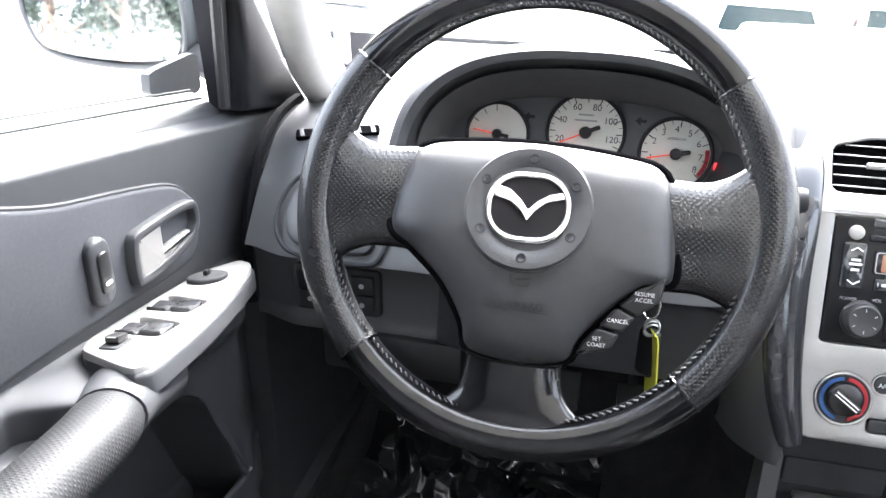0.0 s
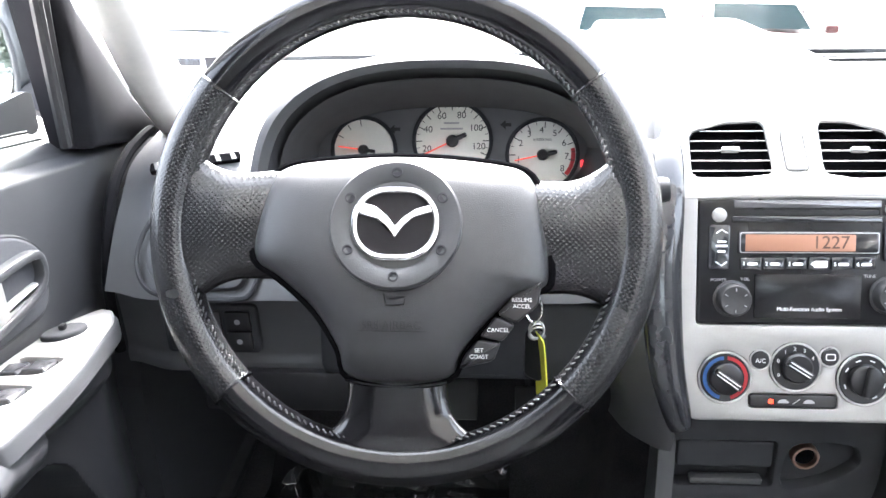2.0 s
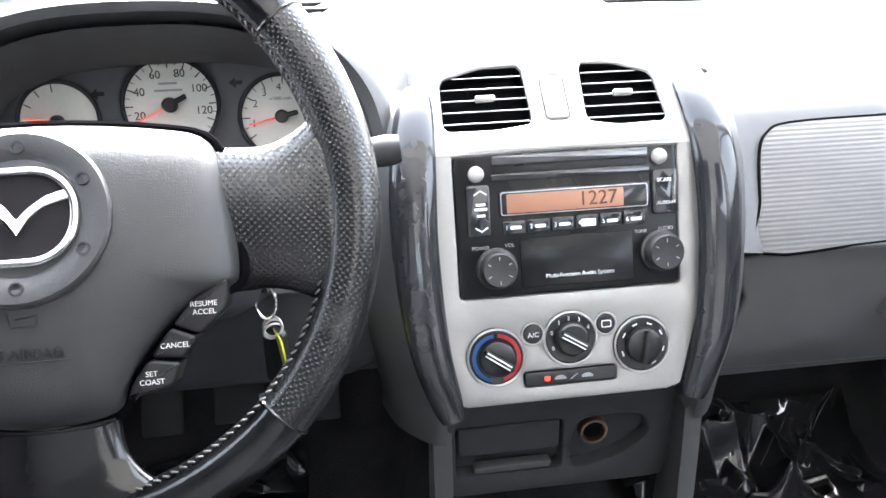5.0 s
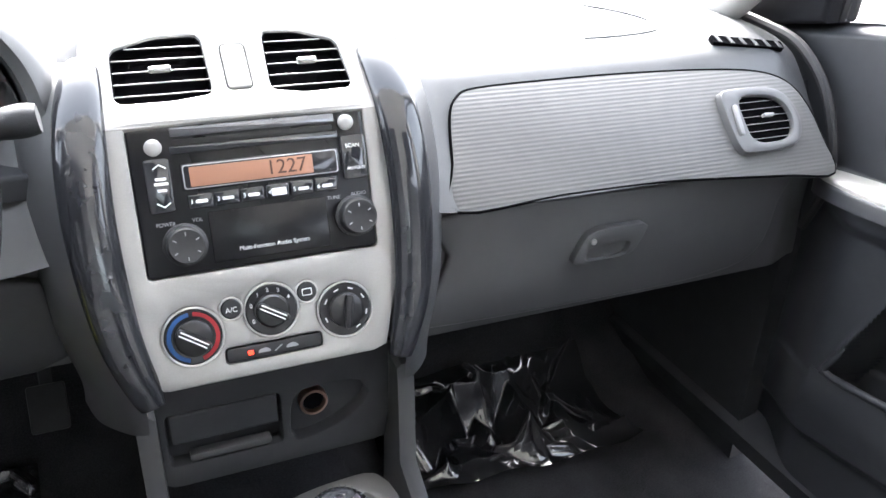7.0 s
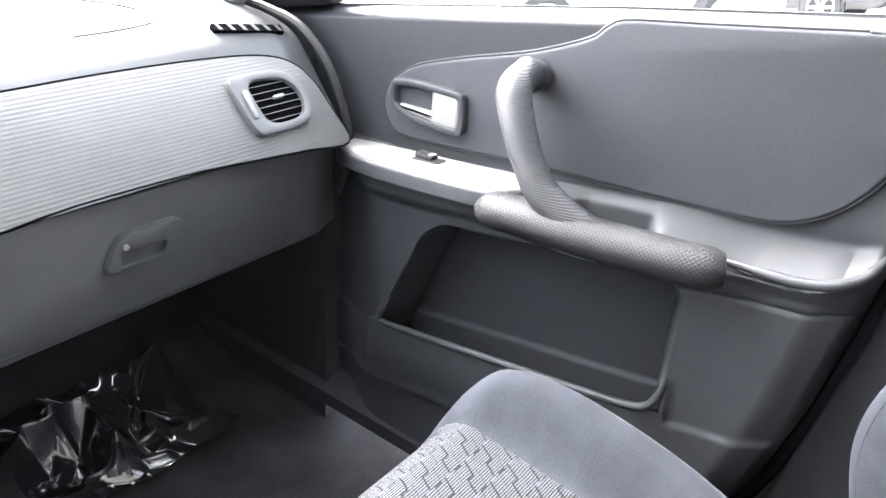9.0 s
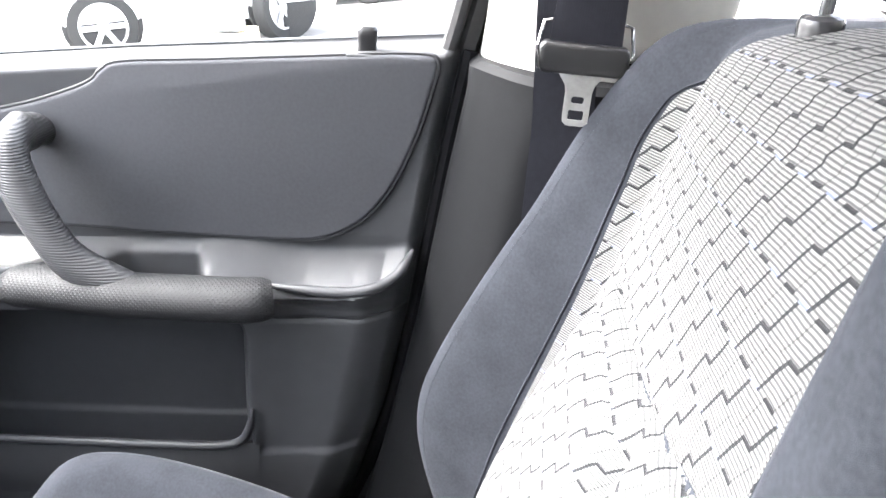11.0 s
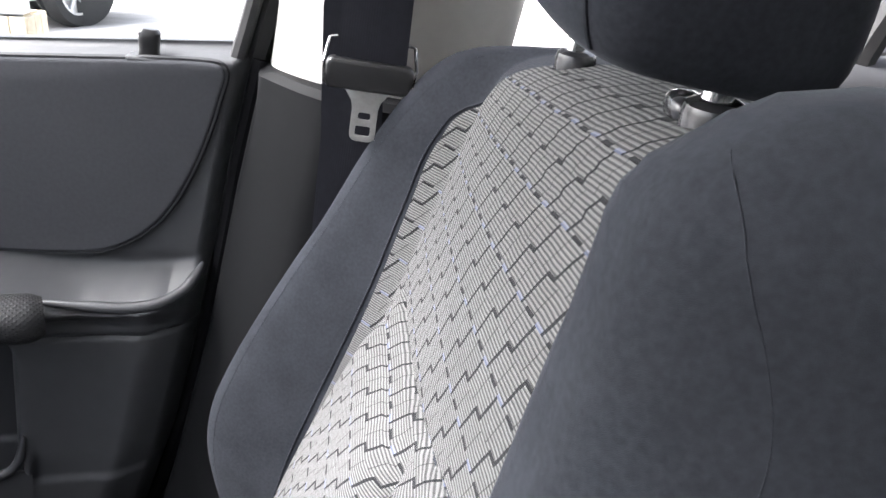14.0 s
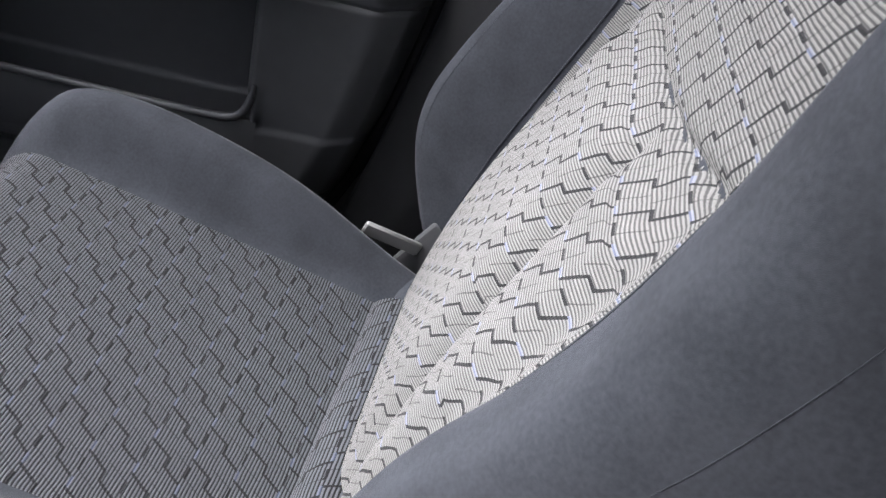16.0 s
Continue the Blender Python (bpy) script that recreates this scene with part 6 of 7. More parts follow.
# ---- pedals and footwell plastic ----
ped = empty("pedal_set", "dark metal pedals with rubber pads", "pedals")
for x, z, w in ((-0.43, 0.40, 0.055), (-0.33, 0.41, 0.065), (-0.22, 0.40, 0.045)):
    bm = bmesh.new()
    rbox(bm, frame_of((x, 1.16, z), (1, 0, 0), (0, 0.55, 0.83)), w, 0.06, 0.012, 0.004)
    pd = part("pedal_pad", bm, RUBBER, ped)
    bm = bmesh.new()
    tube(bm, [(x, 1.17, z), (x, 1.24, z + 0.10), (x, 1.30, z + 0.26)], 0.008, 8)
    part("pedal_arm", bm, DARK, pd)
WRAP = mat("clear_film", (0.02, 0.02, 0.022), 0.09, 0, 40, 0.2, coat=1.0)


def film_sheet(name, x0, x1, y0, y1, z0, folds, seed, label):
    """A crumpled, shiny protective film: a grid raised along chosen and random creases (from, to, height, half width)."""
    rnd = random.Random(seed)
    creases = [(Vector(p), Vector(q), h, w) for p, q, h, w in folds]
    for k in range(26):
        p = Vector((rnd.uniform(x0, x1), rnd.uniform(y0, y1)))
        an = rnd.uniform(0, math.pi)
        creases.append((p, p + Vector((math.cos(an), math.sin(an))) * rnd.uniform(0.04, 0.12), *((rnd.uniform(0.001, 0.003), rnd.uniform(0.02, 0.04)) if k < 6 else (rnd.uniform(0.003, 0.010), rnd.uniform(0.006, 0.012)))))
    b = bmesh.new()
    rows = []
    for i in range(161):
        y = lerp(y0, y1, i / 160)
        row = []
        for j in range(161):
            x = lerp(x0, x1, j / 160)
            h = 0.0
            for p, q, hh, w in creases:
                d = q - p
                k = min(max((Vector((x, y)) - p).dot(d) / d.length_squared, 0), 1)
                r = (Vector((x, y)) - p - d * k).length / w
                if r < 1:
                    h = max(h, hh * (1 - r) ** 1.4)
            edge = min(i, j, 160 - i, 160 - j) / 160
            wob = 0.006 * noise.noise((x * 9, y * 9, seed)) + 0.016 * (0.5 - abs(noise.noise((x * 17, y * 14, seed + 3)))) * ease(edge * 6) + 0.0015 * noise.noise((x * 41, y * 37, seed + 9))
            row.append((x + 0.02 * noise.noise((y * 9, seed, 0)) * max(0, 1 - edge * 8), y + 0.02 * noise.noise((x * 11, seed, 5)) * max(0, 1 - edge * 8), z0 + max(0, y - 1.12) * 0.75 + h + wob))
        rows.append(row)
    grid(b, rows)
    return tagged(part(name, b, WRAP, smooth=60), label, "floor protector")


film_sheet("floor_film", 0.19, 0.56, 0.97, 1.17, 0.272, [((0.19, 1.035), (0.222, 1.040), 0.03, 0.03), ((0.222, 1.04), (0.309, 1.105), 0.055, 0.045), ((0.309, 1.105), (0.35, 1.095), 0.062, 0.045), ((0.35, 1.105), (0.40, 1.10), 0.07, 0.050),
            ((0.395, 1.10), (0.392, 1.015), 0.055, 0.040), ((0.40, 1.10), (0.44, 1.115), 0.055, 0.03), ((0.33, 1.09), (0.34, 1.03), 0.02, 0.02), ((0.27, 1.07), (0.26, 1.0), 0.012, 0.02)], 7, "crumpled clear plastic film on the passenger footwell carpet")
film_sheet("floor_film", -0.62, -0.25, 0.95, 1.17, 0.272, [((-0.42, 1.07), (-0.40, 1.01), 0.035, 0.022), ((-0.40, 1.01), (-0.393, 1.07), 0.035, 0.018), ((-0.365, 1.06), (-0.37, 1.02), 0.025, 0.016), ((-0.37, 1.02), (-0.34, 1.06), 0.02, 0.016),
            ((-0.535, 1.08), (-0.515, 1.045), 0.035, 0.02), ((-0.515, 1.045), (-0.47, 1.035), 0.02, 0.02), ((-0.56, 1.12), (-0.535, 1.06), 0.03, 0.02), ((-0.45, 1.06), (-0.418, 1.02), 0.025, 0.02), ((-0.31, 1.07), (-0.29, 1.03), 0.02, 0.016)], 21, "crumpled clear plastic film on the driver's footwell carpet")

# ---- passenger seat ----
def zigzag_cloth(name, base, dark, fleck=0.6, pitch=0.0022, gap=0.22):
    """Woven seat cloth: fine stripes, rows of stepped dark lines (every other one faint) and scattered blue flecks. UVs are in metres."""
    m = bpy.data.materials.new(name)
    m.use_nodes = True
    n, l = m.node_tree.nodes, m.node_tree.links
    b = n["Principled BSDF"]
    b.inputs["Roughness"].default_value = 0.92
    b.inputs["Specular IOR Level"].default_value = 0.15
    co, sep = n.new("ShaderNodeTexCoord"), n.new("ShaderNodeSeparateXYZ")
    l.new(co.outputs["UV"], sep.inputs[0])

    def math_(op, a, c=None, e=None):
        k = n.new("ShaderNodeMath")
        k.operation = op
        for i, v in enumerate((a, c, e)):
            if v is None:
                continue
            if isinstance(v, (int, float)):
                k.inputs[i].default_value = v
            else:
                l.new(v, k.inputs[i])
        return k.outputs[0]

    wob = n.new("ShaderNodeTexNoise")
    wob.inputs["Scale"].default_value = 40
    l.new(co.outputs["UV"], wob.inputs["Vector"])
    wv = math_("MULTIPLY", math_("SUBTRACT", wob.outputs["Fac"], 0.5), 0.0022)
    u = math_("ADD", sep.outputs[0], wv)
    v = math_("ADD", sep.outputs[1], wv)
    # stepped lines: long runs up the cloth, drifting sideways, joined by short level steps
    LONG, DRIFT, STEP, GAP = 0.0160, 0.0088, 0.0075, 0.0146
    vv = math_("DIVIDE", v, LONG)
    k = math_("FLOOR", vv)
    f = math_("SUBTRACT", vv, k)
    xr = math_("DIVIDE", math_("ADD", u, math_("ADD", math_("MULTIPLY", f, DRIFT), math_("MULTIPLY", k, DRIFT + STEP))), GAP)
    nn = math_("FLOOR", math_("ADD", xr, 0.1))
    fx = math_("SUBTRACT", xr, nn)
    odd_n = math_("FRACT", math_("MULTIPLY", math_("ADD", nn, 0.25), 0.5))
    odd_n = math_("GREATER_THAN", odd_n, 0.5)
    odd_k = math_("GREATER_THAN", math_("FRACT", math_("MULTIPLY", math_("ADD", k, 0.25), 0.5)), 0.5)
    blot = n.new("ShaderNodeTexNoise")
    blot.inputs["Scale"].default_value = 70
    l.new(co.outputs["UV"], blot.inputs["Vector"])
    ragged = math_("MULTIPLY", math_("SUBTRACT", blot.outputs["Fac"], 0.5), 0.04)
    run = math_("LESS_THAN", math_("ABSOLUTE", fx), math_("ADD", math_("SUBTRACT", 0.072, math_("MULTIPLY", odd_n, 0.042)), ragged))
    run = math_("MULTIPLY", run, math_("SUBTRACT", 1.0, math_("MULTIPLY", odd_n, 0.45)))
    inside = math_("MULTIPLY", math_("GREATER_THAN", fx, -0.07), math_("LESS_THAN", fx, STEP / GAP + 0.07))
    inside = math_("MULTIPLY", inside, math_("LESS_THAN", f, math_("ADD", 0.125, ragged)))
    same = math_("SUBTRACT", 1.0, math_("ABSOLUTE", math_("SUBTRACT", odd_n, odd_k)))
    step = math_("MULTIPLY", inside, same)
    blue = math_("MULTIPLY", math_("MULTIPLY", inside, math_("SUBTRACT", 1.0, same)), math_("SUBTRACT", 1.0, odd_n))
    mark = math_("MAXIMUM", run, step)
    # fine level stripes
    st = math_("SINE", math_("MULTIPLY", v, 2 * math.pi / pitch))
    st2 = math_("SINE", math_("MULTIPLY", u, 2 * math.pi / 0.0011))
    ramp = n.new("ShaderNodeMix")
    ramp.data_type = "RGBA"
    ramp.inputs["A"].default_value, ramp.inputs["B"].default_value = (*base, 1), (base[0] * gap, base[1] * gap, base[2] * gap * 1.03, 1)
    sm_ = n.new("ShaderNodeMapRange")
    l.new(st, sm_.inputs["Value"])
    sm_.inputs["From Min"].default_value, sm_.inputs["From Max"].default_value = -0.35, 0.65
    l.new(sm_.outputs[0], ramp.inputs["Factor"])
    m1 = n.new("ShaderNodeMix")
    m1.data_type = "RGBA"
    l.new(ramp.outputs["Result"], m1.inputs["A"])
    m1.inputs["B"].default_value = (0.13, 0.16, 0.28, 1)
    l.new(math_("MULTIPLY", blue, fleck), m1.inputs["Factor"])
    m2 = n.new("ShaderNodeMix")
    m2.data_type = "RGBA"
    l.new(m1.outputs["Result"], m2.inputs["A"])
    m2.inputs["B"].default_value = (*dark, 1)
    l.new(math_("MULTIPLY", mark, 0.93), m2.inputs["Factor"])
    l.new(m2.outputs["Result"], b.inputs["Base Color"])
    hgt = math_("ADD", math_("MULTIPLY", st, -0.5), math_("ADD", math_("MULTIPLY", st2, 0.35), math_("MULTIPLY", mark, -1.2)))
    bp = n.new("ShaderNodeBump")
    bp.inputs["Strength"].default_value, bp.inputs["Distance"].default_value = 0.7, 0.0006
    l.new(hgt, bp.inputs["Height"])
    l.new(bp.outputs[0], b.inputs["Normal"])
    return m


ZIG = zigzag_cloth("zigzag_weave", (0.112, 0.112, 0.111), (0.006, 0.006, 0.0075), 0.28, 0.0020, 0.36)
SX = 0.35
S_O = Vector((SX, 0.172, 0.46))
S_D = Vector((SX, 0.022, 1.07)) - S_O
S_L = S_D.length
S_D.normalize()
S_X = Vector((1, 0, 0))
S_N = Vector((0, S_D.z, -S_D.y))


def track(ks, t):
    """A smooth curve through (place, value) pairs."""
    if t <= ks[0][0]:
        return ks[0][1]
    for i in range(len(ks) - 1):
        (a, va), (b, vb) = ks[i], ks[i + 1]
        if t <= b:
            (z, vz), (c, vc) = ks[max(i - 1, 0)], ks[min(i + 2, len(ks) - 1)]
            ma = (vb - vz) / max(b - z, 1e-6) * (b - a)
            mb = (vc - va) / max(c - a, 1e-6) * (b - a)
            q = (t - a) / (b - a)
            return (2 * q ** 3 - 3 * q ** 2 + 1) * va + (q ** 3 - 2 * q ** 2 + q) * ma + (3 * q ** 2 - 2 * q ** 3) * vb + (q ** 3 - q ** 2) * mb
    return ks[-1][1]


def half_width(v):
    return track(((0, 0.205), (0.15, 0.250), (0.3, 0.262), (0.7, 0.262), (0.9, 0.250), (1.0, 0.215), (1.1, 0.14)), v)


def crease_v(u):
    """How far up the cross seam lies."""
    return 0.676 - 0.22 * (u + 0.01) + 1.0 * (u + 0.01) ** 2


def crease_u(v):
    """Where the seam between the two lower lobes lies."""
    return -0.012 - 0.13 * (0.66 - v)


def back_front(u, v):
    """Forward bulge of the backrest at u metres across and v (0 to 1) up."""
    q = abs(u) / half_width(v)
    if u < 0:
        near = track(((0, 0.0), (0.15, 0.022), (0.30, 0.042), (0.41, 0.044), (0.48, 0.039), (0.565, 0.027), (0.64, 0.021), (0.71, 0.0205), (0.76, 0.022), (0.84, 0.027), (0.90, 0.032), (0.93, 0.036), (0.955, 0.040), (0.972, 0.044), (1.0, 0.060), (1.1, 0.08)), v)
        f = near * ease((-u - 0.118) / 0.046)
        f -= 0.120 * max(0, (abs(u) - 0.180) / 0.060) ** 1.9
    else:
        far = track(((0, 0.0), (0.07, 0.010), (0.15, 0.048), (0.26, 0.086), (0.34, 0.098), (0.43, 0.096), (0.53, 0.088), (0.61, 0.080), (0.68, 0.072), (0.78, 0.064), (0.84, 0.058), (0.90, 0.052), (0.94, 0.046), (1.0, 0.040), (1.1, 0.0)), v)
        f = far * math.sin(math.pi / 2 * min(max((u - 0.200) / 0.052, 0), 1)) ** 1.25
        f -= 0.10 * max(0, (q - 0.94) / 0.06) ** 2.4
    # two lobes below the cross seam
    d = crease_v(u) - v
    mid = ease((0.196 - u) / 0.05) * ease((u + 0.150) / 0.05)
    low = ease(d / 0.07)
    dc = u - crease_u(v)
    f += 0.029 * mid * low * (1 - 0.98 * math.exp(-(abs(dc) / 0.016) ** 1.4)) * math.exp(-((v - 0.36) / 0.34) ** 2)
    f -= 0.0065 * math.exp(-(d / 0.0065) ** 2) * mid
    f += 0.010 * math.exp(-((v - 0.84) / 0.13) ** 2) * (1 - (min(abs(u) / 0.2, 1)) ** 2)
    f -= 0.115 * max(0, (v - 0.93) / 0.10) ** 2.2
    return f


def back_point(u, v, lift=0.0):
    return S_O + S_X * u + S_D * (v * S_L) + S_N * (back_front(u, v) + lift) + Vector((0, 0, -0.11 * u * ease(v)))


seat = empty("passenger_seat", "grey cloth passenger seat with zigzag woven centre panels", "car seat")
bm = bmesh.new()
rings = []
for i in range(85):
    v = 1.03 * i / 84
    hw = half_width(v)
    lw = hw - 0.018
    ring = [back_point(lerp(-lw, hw, j / 80), v) for j in range(81)]
    bk = -0.115
    ring += [S_O + S_X * lerp(hw, -lw, j / 8) * 0.97 + S_D * (v * S_L) + S_N * (bk + (0.03 if j in (0, 8) else 0)) + Vector((0, 0, -0.11 * lerp(hw, -lw, j / 8) * ease(v))) for j in range(9)]
    rings.append(ring)
grid(bm, rings, close=True, cap=True)
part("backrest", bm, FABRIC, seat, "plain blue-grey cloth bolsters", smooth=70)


def panel_half(v):
    return track(((0, 0.150), (0.07, 0.190), (0.15, 0.208), (0.3, 0.2095), (0.6, 0.210), (0.76, 0.213), (0.845, 0.214), (0.90, 0.204), (0.955, 0.150), (1.02, 0.068)), v)


def bolster_seam(v):
    return track(((0, 0.195), (0.3, 0.205), (0.6, 0.209), (0.86, 0.209), (0.90, 0.207), (0.94, 0.199), (0.96, 0.190), (0.98, 0.166), (1.0, 0.13)), v)


def panel_near(v):
    return track(((0, 0.138), (0.25, 0.142), (0.85, 0.142), (0.93, 0.132), (0.985, 0.105), (1.02, 0.06)), v)


bm = bmesh.new()
uvg, rg = [], []
for i in range(201):
    v = lerp(0.0, 1.015, i / 200)
    w, w0 = panel_half(v), panel_near(v)
    rg.append([back_point(lerp(-w0, w, j / 90), v, 0.0028 if 0 < j < 90 else -0.001) for j in range(91)])
    run, across = -w0, []
    for j, pt in enumerate(rg[-1]):
        run += (pt - rg[-1][j - 1]).length if 1 < j < 90 else (w + w0) / 90 if j else 0
        across.append(run)
    shift = across[round(90 * w0 / (w + w0))]
    uvg.append([(a - shift, v * S_L) for a in across])
uv_grid(bm, rg, uvg)
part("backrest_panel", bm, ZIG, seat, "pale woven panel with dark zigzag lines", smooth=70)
for s in (-1, 1):
    bm = bmesh.new()
    tube(bm, [back_point((panel_half(v) + 0.001) if s > 0 else -(panel_near(v) + 0.001), v, 0.0002) for v in [1.01 * k / 60 for k in range(61)]], 0.0009, 6)
    part("panel_seam", bm, FABRIC, seat)
    bm = bmesh.new()
    tube(bm, [back_point(0.91 * half_width(v) if s > 0 else -bolster_seam(v), v, -0.0003) for v in [(0.06 if s > 0 else 0.62) + (0.92 if s > 0 else 0.36) * k / 60 for k in range(61)]], 0.0003 if s > 0 else 0.0002, 6)
    part("bolster_seam", bm, FABRIC, seat)


def cushion_half(y):
    return track(((0.10, 0.19), (0.2, 0.205), (0.35, 0.225), (0.5, 0.228), (0.6, 0.19)), y)


def cushion_z(u, y):
    q = abs(u) / cushion_half(y)
    t = (y - 0.14) / 0.46
    z = 0.525 + 0.033 * ease(t)
    bol = track(((0.1, 0.0), (0.17, 0.012), (0.30, 0.048), (0.42, 0.054), (0.52, 0.042), (0.60, 0.005)), y)
    z += bol * ease((q - 0.58) / 0.24)
    z -= 0.11 * max(0, (q - 0.86) / 0.14) ** 2.6
    z -= 0.13 * max(0, (t - 0.80) / 0.20) ** 2.2
    return z


bm = bmesh.new()
rings = []
for i in range(61):
    y = lerp(0.10, 0.60, i / 60)
    h = cushion_half(y)
    ring = [(SX + lerp(-h, h, j / 60), y, cushion_z(lerp(-h, h, j / 60), y)) for j in range(61)]
    ring += [(SX + lerp(h, -h, j / 6), y, 0.38) for j in range(7)]
    rings.append(ring)
grid(bm, rings, close=True, cap=True)
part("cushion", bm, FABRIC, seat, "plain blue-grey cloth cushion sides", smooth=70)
bm = bmesh.new()
rg, uvg = [], []
for i in range(81):
    y = lerp(0.125, 0.594, i / 80)
    w = 0.138 * track(((0.1, 0.92), (0.3, 1.0), (0.6, 1.02)), y)
    rg.append([(SX + lerp(-w, w, j / 50), y, cushion_z(lerp(-w, w, j / 50), y) + (0.0028 if 0 < j < 50 else -0.001)) for j in range(51)])
    uvg.append([(lerp(-w, w, j / 50), -y) for j in range(51)])
uv_grid(bm, rg, uvg)
# same cloth as the backrest, darkened in its colour for the cushion's shade
ZIG_SHADED = zigzag_cloth("zigzag_weave_shaded", (0.047, 0.049, 0.056), (0.003, 0.003, 0.004), 0.12, 0.0026, 0.07)
part("cushion_panel", bm, ZIG_SHADED, seat, "woven zigzag cushion panel", smooth=70)
bm = bmesh.new()
rbox(bm, pose(SX, 0.165, 0.515, 20), 0.36, 0.05, 0.05, 0.02, 3)
part("joint_roll", bm, FABRIC, seat)
bm = bmesh.new()
rg, uvg = [], []
for i in range(13):
    a_ = radians(lerp(-20, 95, i / 12))
    rg.append([(SX + lerp(-0.13, 0.13, j / 30), 0.170 + 0.030 * math.sin(a_), 0.520 + 0.028 * math.cos(a_)) for j in range(31)])
    uvg.append([(lerp(-0.13, 0.13, j / 30), 0.05 * i / 12) for j in range(31)])
uv_grid(bm, rg, uvg)
part("joint_panel", bm, ZIG_SHADED, seat)

# headrest on two posts
bm = bmesh.new()
rows = []
for k in range(25):
    t = k / 24
    tt = 0.5 - 0.5 * math.cos(math.pi * t)
    z = lerp(1.082, 1.30, tt)
    e = max(0.0, 1 - abs(2 * tt - 1) ** 7.0) ** 0.5
    hw = 0.131 * (0.86 + 0.14 * e)
    hd = 0.053 * (0.72 + 0.28 * e)
    cy = 0.020 + 0.026 * tt
    ring = []
    for j in range(48):
        a = 2 * math.pi * j / 48
        c, s = math.cos(a), math.sin(a)
        px = hw * abs(c) ** 0.36 * (1 if c > 0 else -1)
        py = hd * abs(s) ** 0.45 * (1 if s > 0 else -1)
        ring.append((SX + 0.020 + px, cy + py, z + 0.08 * px + 0.06 * py * (1 - tt)))
    rows.append(ring)
grid(bm, rows, close=True, cap=True)
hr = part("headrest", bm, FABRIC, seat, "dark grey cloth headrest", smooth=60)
for j in (6, 18):
    bm = bmesh.new()
    tube(bm, [Vector(r_[j]) for r_ in rows[2:23]], 0.0009, 6)
    part("headrest_seam", bm, FABRIC, hr)
for x_, z_ in ((0.276, 1.062), (0.458, 1.044)):
    bm = bmesh.new()
    tube(bm, [(x_, 0.008, z_ - 0.03), (x_, 0.010, z_ + 0.05)], 0.0055, 14)
    part("headrest_post", bm, CHROME, seat, "chrome headrest post")
    bm = bmesh.new()
    lathe(bm, pose(x_, 0.008, z_, -6, -4), [(0.0115, -0.012), (0.0115, 0.001), (0.0105, 0.004), (0.008, 0.0055), (0.006, 0.006)], 28)
    gd = part("post_guide", bm, SWITCH, seat)
    if x_ < 0.4:
        bm = bmesh.new()
        rbox(bm, pose(x_ + 0.017, 0.011, z_ - 0.002, -6, -4), 0.018, 0.014, 0.011, 0.005, 3)
        part("release_button", bm, SWITCH, gd)
# reclining hinge cover and buckle plate by the door
bm = bmesh.new()
rbox(bm, pose(SX + 0.218, 0.155, 0.50, 25), 0.014, 0.09, 0.12, 0.006, 2)
part("hinge_cover", bm, DARK, seat)
bm = bmesh.new()
rbox(bm, pose(SX + 0.205, 0.205, 0.545, 15, 0, 12), 0.006, 0.06, 0.016, 0.002, 1)
part("hinge_plate", bm, VENTGREY, seat)
for sx in (-0.16, 0.16):
    bm = bmesh.new()
    rbox(bm, pose(SX + sx, 0.35, 0.325), 0.04, 0.48, 0.13, 0.01, 2)
    part("seat_rail", bm, DARK, seat)

# ---- rear bench ----
bench = empty("rear_bench", "dark grey cloth rear bench seat", "rear seat")
bm = bmesh.new()
rings = []
for i in range(25):
    t = i / 24
    yy, zz = lerp(-0.70, -0.93, t), lerp(0.50, 1.02, t)
    r_ = 0.07 * math.sqrt(max(0.02, 1 - (2 * t - 1) ** 8))
    rings.append([(a, yy + c * 0.9 - 0.02 * math.cos(a * 7), zz) for a, c in rrect(1.34, 2 * r_, min(r_ * 0.9, 0.06), 6)])
grid(bm, rings, close=True, cap=True)
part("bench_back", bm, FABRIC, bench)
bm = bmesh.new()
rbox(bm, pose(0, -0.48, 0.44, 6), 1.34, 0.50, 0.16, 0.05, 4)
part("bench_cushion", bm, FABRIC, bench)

# ---- the car and all in it, set on its slope ----
for ob in list(scene.objects):
    if ob.parent is None and ob.type in ("MESH", "EMPTY"):
        ob.matrix_basis = CAR @ ob.matrix_basis


# ---- car park ----
def ground_z(x, y):
    x, y = (40 * math.tanh(c / 40) for c in (x, y))
    return -0.03 - 0.042 * x - 0.06 * y


bm = bmesh.new()
ax = (-4000, -800, -200, -100, -60, -40, -30, -20, -14, -8, -3, 0, 3, 8, 14, 20, 30, 40, 60, 100, 200, 800, 4000)
grid(bm, [[(x, y, ground_z(x, y)) for x in ax] for y in ax])
tagged(part("ground", bm, ASPHALT, smooth=0), "pale sunlit asphalt of an open car park", "ground", kind="structure")

# pale metallic colour puts the bright sky reflection into the crossover's glass
SKYGLASS = mat("sky_reflecting_glass", (0.75, 0.78, 0.80), 0.08, 0.8, 5, 0.05)
TYRE = mat("tyre_rubber", (0.02, 0.02, 0.02), 0.8, 0, 60, 0.2)
ALLOY = mat("alloy", (0.55, 0.55, 0.56), 0.35, 0.8, 60, 0.05)
TINT = mat("tinted_glass", (0.03, 0.045, 0.05), 0.05, 0, 5, 0.1, spec=0.8)
SCREEN = mat("green_screen_glass", (0.009, 0.018, 0.020), 0.3, 0, 5, 0.1, spec=0.0)
LAMP = mat("lamp_glass", (0.6, 0.62, 0.65), 0.1, 0.2, 60, 0.1)


